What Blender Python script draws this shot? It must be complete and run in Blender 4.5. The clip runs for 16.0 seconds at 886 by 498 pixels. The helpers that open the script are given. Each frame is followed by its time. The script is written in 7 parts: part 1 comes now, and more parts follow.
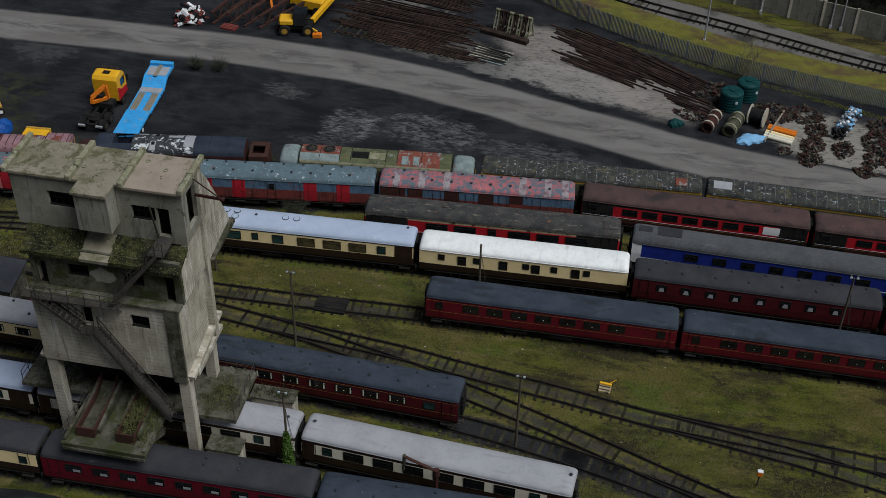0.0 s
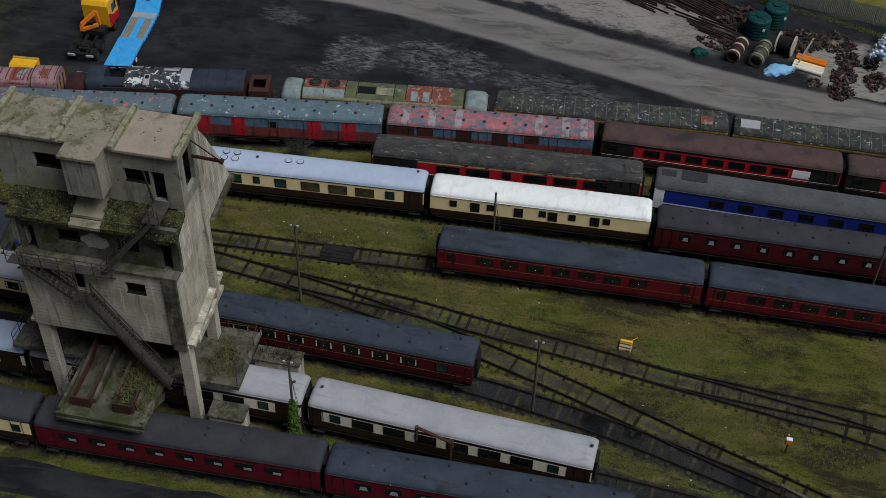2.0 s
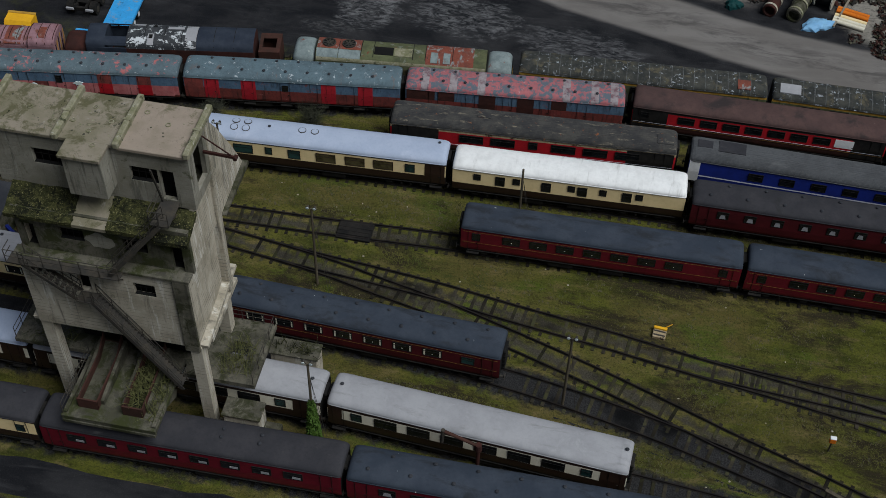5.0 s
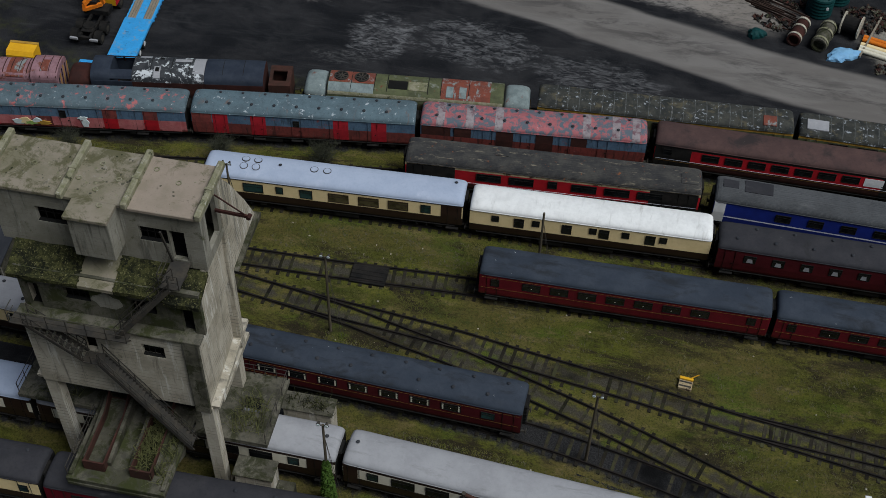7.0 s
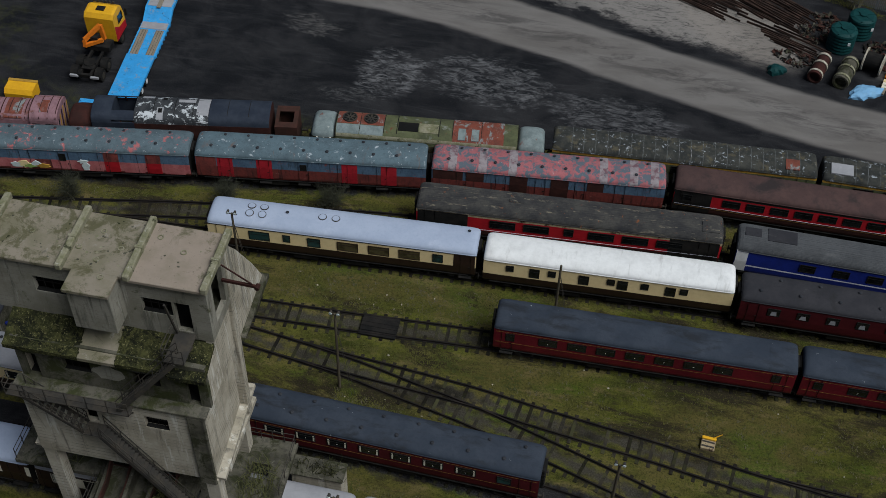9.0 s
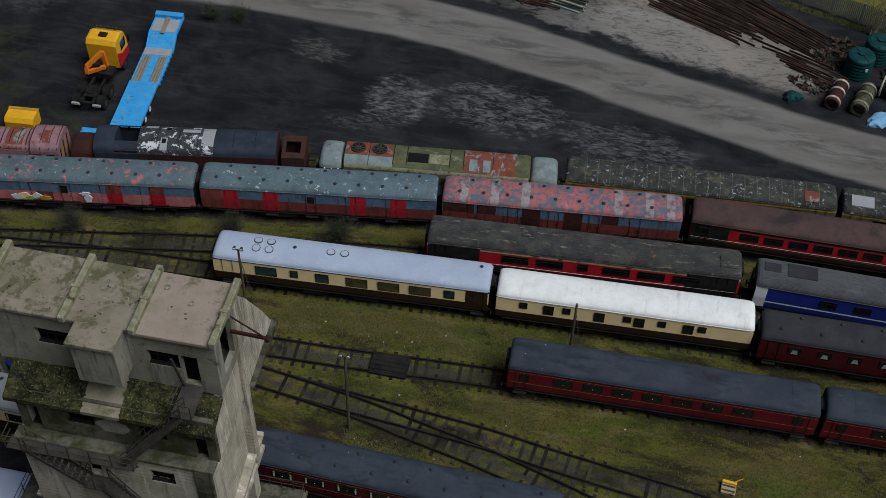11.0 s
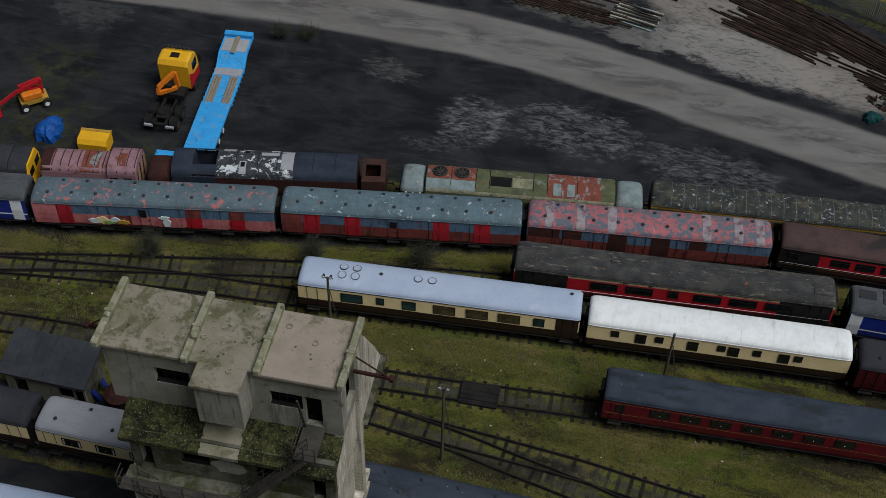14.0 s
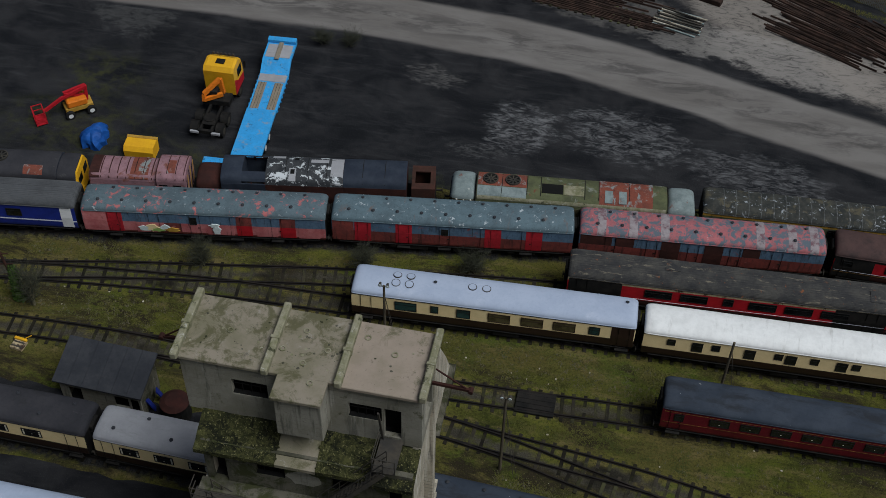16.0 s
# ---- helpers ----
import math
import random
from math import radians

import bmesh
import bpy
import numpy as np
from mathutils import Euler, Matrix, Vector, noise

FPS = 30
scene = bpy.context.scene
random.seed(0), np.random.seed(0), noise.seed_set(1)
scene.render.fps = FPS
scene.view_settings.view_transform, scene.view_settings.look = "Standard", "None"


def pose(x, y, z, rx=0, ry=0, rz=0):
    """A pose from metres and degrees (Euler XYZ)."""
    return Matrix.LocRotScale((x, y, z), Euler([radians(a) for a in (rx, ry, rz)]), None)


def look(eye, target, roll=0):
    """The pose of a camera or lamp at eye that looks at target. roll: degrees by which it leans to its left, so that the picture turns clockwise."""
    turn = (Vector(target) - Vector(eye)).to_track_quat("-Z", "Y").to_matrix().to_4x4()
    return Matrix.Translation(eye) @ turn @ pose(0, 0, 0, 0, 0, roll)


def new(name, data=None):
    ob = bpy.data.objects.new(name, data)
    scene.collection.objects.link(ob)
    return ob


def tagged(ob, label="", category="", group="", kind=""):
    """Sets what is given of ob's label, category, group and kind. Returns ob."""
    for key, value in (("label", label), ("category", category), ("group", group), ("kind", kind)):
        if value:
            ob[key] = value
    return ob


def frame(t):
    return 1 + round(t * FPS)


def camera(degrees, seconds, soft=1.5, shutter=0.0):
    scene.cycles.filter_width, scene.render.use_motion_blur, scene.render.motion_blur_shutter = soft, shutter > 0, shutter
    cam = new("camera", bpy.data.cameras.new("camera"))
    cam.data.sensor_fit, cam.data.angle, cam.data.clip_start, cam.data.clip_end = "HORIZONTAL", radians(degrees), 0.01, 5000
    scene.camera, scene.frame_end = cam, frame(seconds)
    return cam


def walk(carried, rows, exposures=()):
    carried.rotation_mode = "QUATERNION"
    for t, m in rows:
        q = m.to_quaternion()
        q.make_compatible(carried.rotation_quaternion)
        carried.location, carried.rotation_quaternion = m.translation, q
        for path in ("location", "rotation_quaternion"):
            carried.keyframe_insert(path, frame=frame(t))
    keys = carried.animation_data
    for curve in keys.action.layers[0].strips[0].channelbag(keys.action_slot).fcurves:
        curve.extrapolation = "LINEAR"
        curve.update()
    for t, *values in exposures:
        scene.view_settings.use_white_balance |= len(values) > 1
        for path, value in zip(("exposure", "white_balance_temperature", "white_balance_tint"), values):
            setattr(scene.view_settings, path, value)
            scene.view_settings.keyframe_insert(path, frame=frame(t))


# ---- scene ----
cam = camera(38.5, 16.0, soft=0.65)
PATH = [
    (0, (0.097, 0.481, 68.5), (-0.178, 2.014, 67.244), 1.5),
    (0.5, (-0.483, 2.537, 68.485), (-0.752, 4.041, 67.195), 1.5),
    (1, (-1.086, 4.343, 68.496), (-1.349, 5.819, 67.172), 1.6),
    (1.5, (-1.648, 5.878, 68.517), (-1.904, 7.325, 67.16), 1.6),
    (2, (-2.173, 7.279, 68.532), (-2.423, 8.697, 67.144), 1.7),
    (2.5, (-2.7, 8.542, 68.544), (-2.945, 9.935, 67.13), 1.7),
    (3, (-3.189, 9.732, 68.597), (-3.43, 11.105, 67.163), 1.8),
    (3.5, (-3.639, 10.896, 68.633), (-3.877, 12.249, 67.179), 1.7),
    (4, (-4.11, 12.039, 68.658), (-4.344, 13.372, 67.185), 1.8),
    (6.5, (-6.683, 17.471, 68.71), (-6.912, 18.777, 67.212), 1.8),
    (7, (-7.164, 18.557, 68.697), (-7.394, 19.863, 67.199), 1.8),
    (7.5, (-7.64, 19.604, 68.679), (-7.869, 20.911, 67.182), 1.8),
    (8, (-8.113, 20.743, 68.689), (-8.343, 22.048, 67.191), 1.9),
    (8.5, (-8.557, 21.841, 68.681), (-8.787, 23.146, 67.183), 1.8),
    (9, (-8.886, 22.856, 68.682), (-9.117, 24.163, 67.186), 1.8),
    (11.5, (-10.944, 26.092, 68.406), (-11.175, 27.405, 66.915), 1.8),
    (12, (-11.804, 26.377, 68.407), (-12.036, 27.69, 66.917), 1.8),
    (12.5, (-12.877, 26.529, 68.407), (-13.112, 27.842, 66.917), 1.8),
    (13, (-14.01, 26.594, 68.413), (-14.246, 27.908, 66.923), 1.6),
    (13.5, (-15.169, 26.641, 68.398), (-15.406, 27.955, 66.909), 1.6),
    (14, (-16.25, 26.645, 68.36), (-16.489, 27.96, 66.871), 1.6),
    (14.5, (-17.247, 26.685, 68.339), (-17.487, 27.999, 66.851), 1.6),
    (15, (-18.187, 26.676, 68.332), (-18.427, 27.991, 66.844), 1.6),
    (15.5, (-19.041, 26.631, 68.312), (-19.283, 27.946, 66.824), 1.5),
    (16, (-19.812, 26.505, 68.286), (-20.054, 27.821, 66.799), 1.5),
]
walk(cam, [(t, look(eye, target, roll)) for t, eye, target, roll in PATH], exposures=[(0.0, -0.08, 5850, 6), (9.0, -0.13, 5850, 6), (16.0, -0.20, 5850, 6)])

# ---- world and sun: a flat, overcast winter sky ----
SUN_EL, SUN_ROT = 59.0, 113.0
world = bpy.data.worlds.new("overcast_sky")
scene.world = world
world.use_nodes = True
wn = world.node_tree
sky = wn.nodes.new("ShaderNodeTexSky")
sky.sky_type = "NISHITA"
sky.sun_disc = False
sky.sun_elevation, sky.sun_rotation = math.radians(SUN_EL), math.radians(SUN_ROT)
sky.air_density, sky.dust_density, sky.ozone_density = 1.0, 6.0, 0.4
wn.links.new(sky.outputs[0], wn.nodes["Background"].inputs[0])
wn.nodes["Background"].inputs[1].default_value = 0.036
lamp = bpy.data.lights.new("sun", "SUN")
lamp.energy, lamp.angle, lamp.color = 2.95, math.radians(34), (1.0, 0.97, 0.92)
sun_ob = new("sun", lamp)
sun_ob.matrix_world = look((20, 20, 90), (20 - 33, 20 + 14, 30))

# ---- materials ----
def nt_new(name):
    m = bpy.data.materials.new(name)
    m.use_nodes = True
    nt = m.node_tree
    nt.nodes.clear()
    out = nt.nodes.new("ShaderNodeOutputMaterial")
    b = nt.nodes.new("ShaderNodeBsdfPrincipled")
    nt.links.new(b.outputs[0], out.inputs[0])
    return m, nt, b


def sock(nt, node, i, v):
    if hasattr(v, "is_linked"):
        nt.links.new(v, node.inputs[i])
    elif isinstance(v, (tuple, list)) and len(v) == 3 and node.inputs[i].type == "RGBA":
        node.inputs[i].default_value = (*v, 1)
    else:
        node.inputs[i].default_value = v


def pos(nt, scale=(1, 1, 1), rot=0.0):
    g = nt.nodes.new("ShaderNodeNewGeometry")
    mp = nt.nodes.new("ShaderNodeMapping")
    mp.inputs["Scale"].default_value = scale
    mp.inputs["Rotation"].default_value = (0, 0, rot)
    nt.links.new(g.outputs["Position"], mp.inputs[0])
    return mp.outputs[0]


def cloud(nt, scale, detail=5, rough=0.6, vec=None, distort=0.0):
    n = nt.nodes.new("ShaderNodeTexNoise")
    n.inputs["Scale"].default_value, n.inputs["Detail"].default_value = scale, detail
    n.inputs["Roughness"].default_value, n.inputs["Distortion"].default_value = rough, distort
    nt.links.new(vec if vec is not None else pos(nt), n.inputs["Vector"])
    return n.outputs["Fac"]


def step(nt, v, a, b):
    """0 below a, 1 above b, smooth between."""
    n = nt.nodes.new("ShaderNodeMapRange")
    n.interpolation_type = "SMOOTHSTEP"
    sock(nt, n, 0, v)
    n.inputs[1].default_value, n.inputs[2].default_value = min(a, b), max(a, b)
    n.inputs[3].default_value, n.inputs[4].default_value = (0, 1) if a < b else (1, 0)
    return n.outputs[0]


def math_n(nt, op, a, b=0.0):
    n = nt.nodes.new("ShaderNodeMath")
    n.operation = op
    sock(nt, n, 0, a)
    sock(nt, n, 1, b)
    return n.outputs[0]


def mix(nt, f, a, b):
    n = nt.nodes.new("ShaderNodeMix")
    n.data_type = "RGBA"
    sock(nt, n, 0, f)
    sock(nt, n, 6, a)
    sock(nt, n, 7, b)
    return n.outputs[2]


def bump(nt, b, h, strength, dist=0.05):
    n = nt.nodes.new("ShaderNodeBump")
    n.inputs["Strength"].default_value, n.inputs["Distance"].default_value = strength, dist
    nt.links.new(h, n.inputs["Height"])
    nt.links.new(n.outputs[0], b.inputs["Normal"])


def surface(name, c, c2, rough=0.7, metal=0.0, scale=1.2, spread=(0.35, 0.7), patch=None, patch2=None, grain=14.0, relief=0.25,
            stretch=(1, 1, 1), island=0.0, spec=0.1, speck=0.35):
    """A worn surface: c mottled with c2; patches are (colour, noise scale, low, high[, stretch])."""
    m, nt, b = nt_new(name)
    n1 = cloud(nt, scale, 6, 0.65, pos(nt, stretch))
    fine = cloud(nt, grain, 4, 0.7)
    col = mix(nt, step(nt, n1, *spread), c, c2)
    col = mix(nt, math_n(nt, "MULTIPLY", step(nt, fine, 0.45, 0.8), speck), col, tuple(min(1, x * 0.35) for x in c2))
    for p in (patch, patch2):
        if p:
            pn = cloud(nt, p[1], 8, 0.7, pos(nt, p[4] if len(p) > 4 else (1, 1, 1)), 0.4)
            col = mix(nt, step(nt, pn, p[2], p[3]), col, p[0])
    if island:
        oi = nt.nodes.new("ShaderNodeObjectInfo")
        k = math_n(nt, "MULTIPLY_ADD", oi.outputs["Random"], island)
        nt.nodes[-1].inputs[2].default_value = 1 - island / 2
        hv = nt.nodes.new("ShaderNodeHueSaturation")
        sock(nt, hv, "Value", k)
        sock(nt, hv, "Color", col)
        col = hv.outputs[0]
    sock(nt, b, "Base Color", col)
    b.inputs["Metallic"].default_value = metal
    b.inputs["Specular IOR Level"].default_value = spec
    sock(nt, b, "Roughness", math_n(nt, "ADD", math_n(nt, "MULTIPLY", n1, 0.25), rough - 0.12))
    if relief:
        bump(nt, b, fine, relief, 0.03)
    return m


def grass_colour(nt):
    big = cloud(nt, 0.11, 5, 0.6)
    mid = cloud(nt, 0.6, 7, 0.7, pos(nt, (0.5, 1, 1)), 0.4)
    fine = cloud(nt, 6.0, 6, 0.8)
    col = mix(nt, step(nt, mid, 0.36, 0.60), (0.038, 0.044, 0.011), (0.100, 0.104, 0.019))
    col = mix(nt, step(nt, big, 0.40, 0.62), col, (0.108, 0.092, 0.029))
    lush = cloud(nt, 0.20, 6, 0.65, pos(nt, (0.6, 1, 1), 0.3))
    col = mix(nt, math_n(nt, "MULTIPLY", step(nt, lush, 0.53, 0.66), 0.7), col, (0.068, 0.104, 0.013))
    straw = cloud(nt, 0.9, 7, 0.75, pos(nt, (0.4, 1, 1), 0.15), 0.3)
    col = mix(nt, math_n(nt, "MULTIPLY", step(nt, straw, 0.50, 0.66), 0.75), col, (0.160, 0.125, 0.055))
    col = mix(nt, step(nt, cloud(nt, 0.33, 8, 0.74, pos(nt, (0.35, 1, 1), 0.1), 0.4), 0.49, 0.60), col, (0.033, 0.027, 0.017))
    col = mix(nt, math_n(nt, "MULTIPLY", step(nt, fine, 0.46, 0.66), 0.75), col, (0.020, 0.023, 0.008))
    col = mix(nt, math_n(nt, "MULTIPLY", step(nt, cloud(nt, 11.0, 4, 0.7), 0.57, 0.72), 0.8), col, (0.165, 0.150, 0.055))
    return col, fine


def grass_material():
    m, nt, b = nt_new("rough_grass")
    col, fine = grass_colour(nt)
    sock(nt, b, "Base Color", col)
    b.inputs["Roughness"].default_value = 0.95
    b.inputs["Specular IOR Level"].default_value = 0.02
    bump(nt, b, fine, 1.0, 0.15)
    return m


def attr(nt, name):
    a = nt.nodes.new("ShaderNodeAttribute")
    a.attribute_name = name
    return a.outputs["Fac"]


def ballast_material(name, stone, stone2, grassy):
    """Stone bed; 'across' runs from 0 on the centre line to 1 at the edge, where grass takes over."""
    m, nt, b = nt_new(name)
    col, fine = grass_colour(nt)
    n = cloud(nt, 0.8, 6, 0.7)
    st = cloud(nt, 9.0, 5, 0.8)
    sc = mix(nt, step(nt, st, 0.35, 0.7), stone, stone2)
    sc = mix(nt, step(nt, cloud(nt, 0.25, 4, 0.6), 0.5, 0.7), sc, tuple(x * 0.45 for x in stone))
    edge = math_n(nt, "ADD", math_n(nt, "MULTIPLY", attr(nt, "across"), 0.75), math_n(nt, "MULTIPLY", n, 0.9))
    g = step(nt, edge, 1.25 - grassy, 1.5 - grassy)
    sock(nt, b, "Base Color", mix(nt, g, sc, col))
    b.inputs["Roughness"].default_value = 0.95
    b.inputs["Specular IOR Level"].default_value = 0.03
    bump(nt, b, st, 1.0, 0.1)
    return m


def ellipse(nt, cx, cy, rx, ry, rot=0.0):
    """1 in the middle of an ellipse of the plan, falling to 0 at its rim."""
    g = nt.nodes.new("ShaderNodeNewGeometry")
    mp = nt.nodes.new("ShaderNodeMapping")
    mp.vector_type = "TEXTURE"
    mp.inputs["Location"].default_value = (cx, cy, 0)
    mp.inputs["Rotation"].default_value = (0, 0, math.radians(rot))
    mp.inputs["Scale"].default_value = (rx, ry, 1000)
    nt.links.new(g.outputs["Position"], mp.inputs[0])
    ln = nt.nodes.new("ShaderNodeVectorMath")
    ln.operation = "LENGTH"
    nt.links.new(mp.outputs[0], ln.inputs[0])
    return step(nt, ln.outputs["Value"], 1.0, 0.3)


def cinder_colour(nt):
    n = cloud(nt, 0.35, 7, 0.65, pos(nt, (0.6, 1, 1)), 0.6)
    col = mix(nt, step(nt, n, 0.35, 0.7), (0.010, 0.0105, 0.0125), (0.027, 0.027, 0.029))
    arcs = cloud(nt, 0.9, 5, 0.6, pos(nt, (0.22, 1.6, 1), -0.25), 1.2)
    col = mix(nt, math_n(nt, "MULTIPLY", step(nt, arcs, 0.50, 0.78), 0.35), col, (0.060, 0.060, 0.063))
    fine = cloud(nt, 11.0, 5, 0.75)
    col = mix(nt, step(nt, fine, 0.55, 0.85), col, (0.075, 0.073, 0.07))
    return col, fine


PALE_SPOTS = [(-19.5, 101.8, 9.5, 5.0, -8, (0.155, 0.155, 0.16), 0.46), (-27.5, 101.0, 5.0, 4.6, 40, (0.17, 0.17, 0.175), 0.44),
              (-35.5, 105.6, 4.5, 2.2, -12, (0.12, 0.115, 0.11), 0.45), (-8.5, 99.3, 9.5, 4.2, -10, (0.125, 0.125, 0.13), 0.43),
              (-30.5, 97.5, 5.0, 1.6, 0, (0.10, 0.10, 0.10), 0.47), (-62.0, 108.0, 6.0, 5.0, 0, (0.055, 0.055, 0.055), 0.47),
              (-9.5, 120.0, 10.0, 5.5, -24, (0.235, 0.211, 0.188), 0.24), (-7.0, 113.8, 13.0, 4.0, -16, (0.25, 0.232, 0.215), 0.36),
              (1.0, 113.5, 9.0, 5.5, -30, (0.235, 0.211, 0.188), 0.28), (-15.5, 114.5, 6.0, 2.6, -14, (0.17, 0.16, 0.15), 0.45),
              (19.5, 108.5, 10.0, 6.5, -20, (0.27, 0.25, 0.215), 0.30), (-30.0, 128.0, 14.0, 6.0, -20, (0.20, 0.185, 0.17), 0.5),
              (-22.0, 118.0, 14.0, 5.0, -14, (0.10, 0.094, 0.088), 0.44), (27.0, 106.0, 8.0, 5.0, -20, (0.27, 0.25, 0.215), 0.32)]


def yard_material():
    m, nt, b = nt_new("black_cinder_yard")
    col, fine = cinder_colour(nt)
    ragged = cloud(nt, 0.75, 8, 0.72, pos(nt, (0.7, 1.2, 1)), 0.5)
    streak = cloud(nt, 1.3, 9, 0.72, pos(nt, (0.5, 1.5, 1), 0.25), 1.6)
    broken = step(nt, streak, 0.40, 0.68)
    soft = step(nt, streak, 0.25, 0.55)
    for cx, cy, rx, ry, rot, c, cut in PALE_SPOTS:
        e = math_n(nt, "MULTIPLY", ellipse(nt, cx, cy, rx, ry, rot), 0.35)
        f = step(nt, math_n(nt, "ADD", ragged, e), cut + 0.20, cut + 0.42)
        f = math_n(nt, "MULTIPLY", f, step(nt, e, 0.0, 0.25))
        f = math_n(nt, "MULTIPLY", f, broken if cy < 108 else soft)
        col = mix(nt, math_n(nt, "MULTIPLY", f, 0.8), col, c)
    for cx, cy, rx, ry in [(-62, 93.5, 9, 4.5), (-44, 92, 5, 2.5), (-52, 91.5, 9, 3), (-33, 93, 6, 2.0), (-62, 100, 5, 4)]:
        e = math_n(nt, "MULTIPLY", ellipse(nt, cx, cy, rx, ry), step(nt, cloud(nt, 0.6, 6, 0.7), 0.42, 0.68))
        col = mix(nt, math_n(nt, "MULTIPLY", e, 0.8), col, (0.045, 0.047, 0.018))
    sock(nt, b, "Base Color", col)
    b.inputs["Roughness"].default_value = 0.85
    b.inputs["Specular IOR Level"].default_value = 0.05
    bump(nt, b, fine, 0.8, 0.06)
    return m


def road_material():
    m, nt, b = nt_new("dusty_road")
    yard, fine = cinder_colour(nt)
    n = cloud(nt, 0.3, 6, 0.6, pos(nt, (0.45, 1.6, 1), -0.12), 0.4)
    n2 = cloud(nt, 1.1, 6, 0.7, pos(nt, (0.25, 2.0, 1), -0.12))
    col = mix(nt, step(nt, n, 0.35, 0.65), (0.128, 0.118, 0.110), (0.165, 0.154, 0.145))
    col = mix(nt, math_n(nt, "MULTIPLY", step(nt, n2, 0.58, 0.78), 0.7), col, (0.065, 0.060, 0.057))
    col = mix(nt, step(nt, fine, 0.6, 0.9), col, (0.09, 0.085, 0.08))
    dirt = cloud(nt, 0.55, 8, 0.72, pos(nt, (0.35, 1.5, 1), -0.2), 0.8)
    crown = math_n(nt, "SUBTRACT", 1.0, step(nt, attr(nt, "across"), 0.05, 0.75))
    col = mix(nt, math_n(nt, "MULTIPLY", math_n(nt, "MULTIPLY", step(nt, dirt, 0.44, 0.60), crown), 0.75), col, (0.060, 0.056, 0.054))
    edge = math_n(nt, "ADD", attr(nt, "across"), math_n(nt, "MULTIPLY", n, 0.35))
    sock(nt, b, "Base Color", mix(nt, step(nt, edge, 0.96, 1.16), col, yard))
    b.inputs["Roughness"].default_value = 0.8
    b.inputs["Specular IOR Level"].default_value = 0.08
    bump(nt, b, fine, 0.35, 0.04)
    return m


def glass_material(name, c):
    m, nt, b = nt_new(name)
    sock(nt, b, "Base Color", mix(nt, step(nt, cloud(nt, 1.5, 3), 0.4, 0.65), c, tuple(x * 0.4 for x in c)))
    b.inputs["Roughness"].default_value = 0.12
    b.inputs["Specular IOR Level"].default_value = 0.5
    return m


def concrete_material(name, c, c2, pale, pale_cut, stain_cut, moss_cut, boards=0.0, moss=(0.050, 0.052, 0.018)):
    """Old shuttered concrete: mottled, with lime runs, soot runs, moss and the marks of the boards."""
    m, nt, b = nt_new(name)
    big = cloud(nt, 0.45, 6, 0.65)
    fine = cloud(nt, 9.0, 6, 0.75)
    col = mix(nt, step(nt, big, 0.36, 0.66), c, c2)
    runs = cloud(nt, 1.0, 7, 0.7, pos(nt, (1.5, 1.5, 0.16)), 0.3)
    col = mix(nt, math_n(nt, "MULTIPLY", step(nt, runs, pale_cut, pale_cut + 0.12), 0.8), col, pale)
    soot = cloud(nt, 1.0, 8, 0.72, pos(nt, (2.3, 2.3, 0.22)), 0.4)
    col = mix(nt, math_n(nt, "MULTIPLY", step(nt, soot, stain_cut, stain_cut + 0.16), 0.62), col, (0.045, 0.043, 0.036))
    grow = cloud(nt, 0.8, 8, 0.74, None, 0.5)
    col = mix(nt, math_n(nt, "MULTIPLY", step(nt, grow, moss_cut, moss_cut + 0.13), 0.85), col, moss)
    pits = cloud(nt, 5.0, 5, 0.7, pos(nt, (1, 1, 2.2)))
    col = mix(nt, math_n(nt, "MULTIPLY", step(nt, pits, 0.60, 0.72), 0.6), col, (0.06, 0.057, 0.048))
    height = fine
    if boards:
        g = nt.nodes.new("ShaderNodeNewGeometry")
        sp_ = nt.nodes.new("ShaderNodeSeparateXYZ")
        nt.links.new(g.outputs["Position"], sp_.inputs[0])
        saw = math_n(nt, "FRACT", math_n(nt, "MULTIPLY", sp_.outputs[2], 3.2))
        seam = math_n(nt, "MULTIPLY", step(nt, saw, 0.80, 0.95), step(nt, cloud(nt, 0.7, 5, 0.7), 0.40, 0.62))
        col = mix(nt, math_n(nt, "MULTIPLY", seam, boards), col, (0.10, 0.095, 0.082))
        height = math_n(nt, "SUBTRACT", fine, math_n(nt, "MULTIPLY", seam, 0.5))
    sock(nt, b, "Base Color", col)
    b.inputs["Roughness"].default_value = 0.93
    b.inputs["Specular IOR Level"].default_value = 0.08
    bump(nt, b, height, 0.55, 0.04)
    return m


MAT = {}
MAT["grass"] = grass_material()
MAT["ballast"] = ballast_material("weedy_ballast", (0.036, 0.033, 0.026), (0.080, 0.073, 0.056), 0.80)
# oily stone, darkened further to paint in shade beneath standing coaches
MAT["dark_ballast"] = ballast_material("oily_shaded_ballast", (0.016, 0.016, 0.017), (0.046, 0.045, 0.045), 0.38)
MAT["pale_ballast"] = ballast_material("clean_ballast", (0.105, 0.098, 0.090), (0.18, 0.168, 0.155), 0.12)
MAT["yard"] = yard_material()
MAT["road"] = road_material()
MAT["sleeper"] = surface("weathered_sleeper", (0.017, 0.015, 0.012), (0.034, 0.029, 0.021), 0.9, grain=9, island=1.1, patch=((0.038, 0.038, 0.018), 1.4, 0.46, 0.60))
MAT["rail"] = surface("rusty_rail", (0.013, 0.012, 0.012), (0.028, 0.023, 0.020), 0.5, 0.2, grain=8)
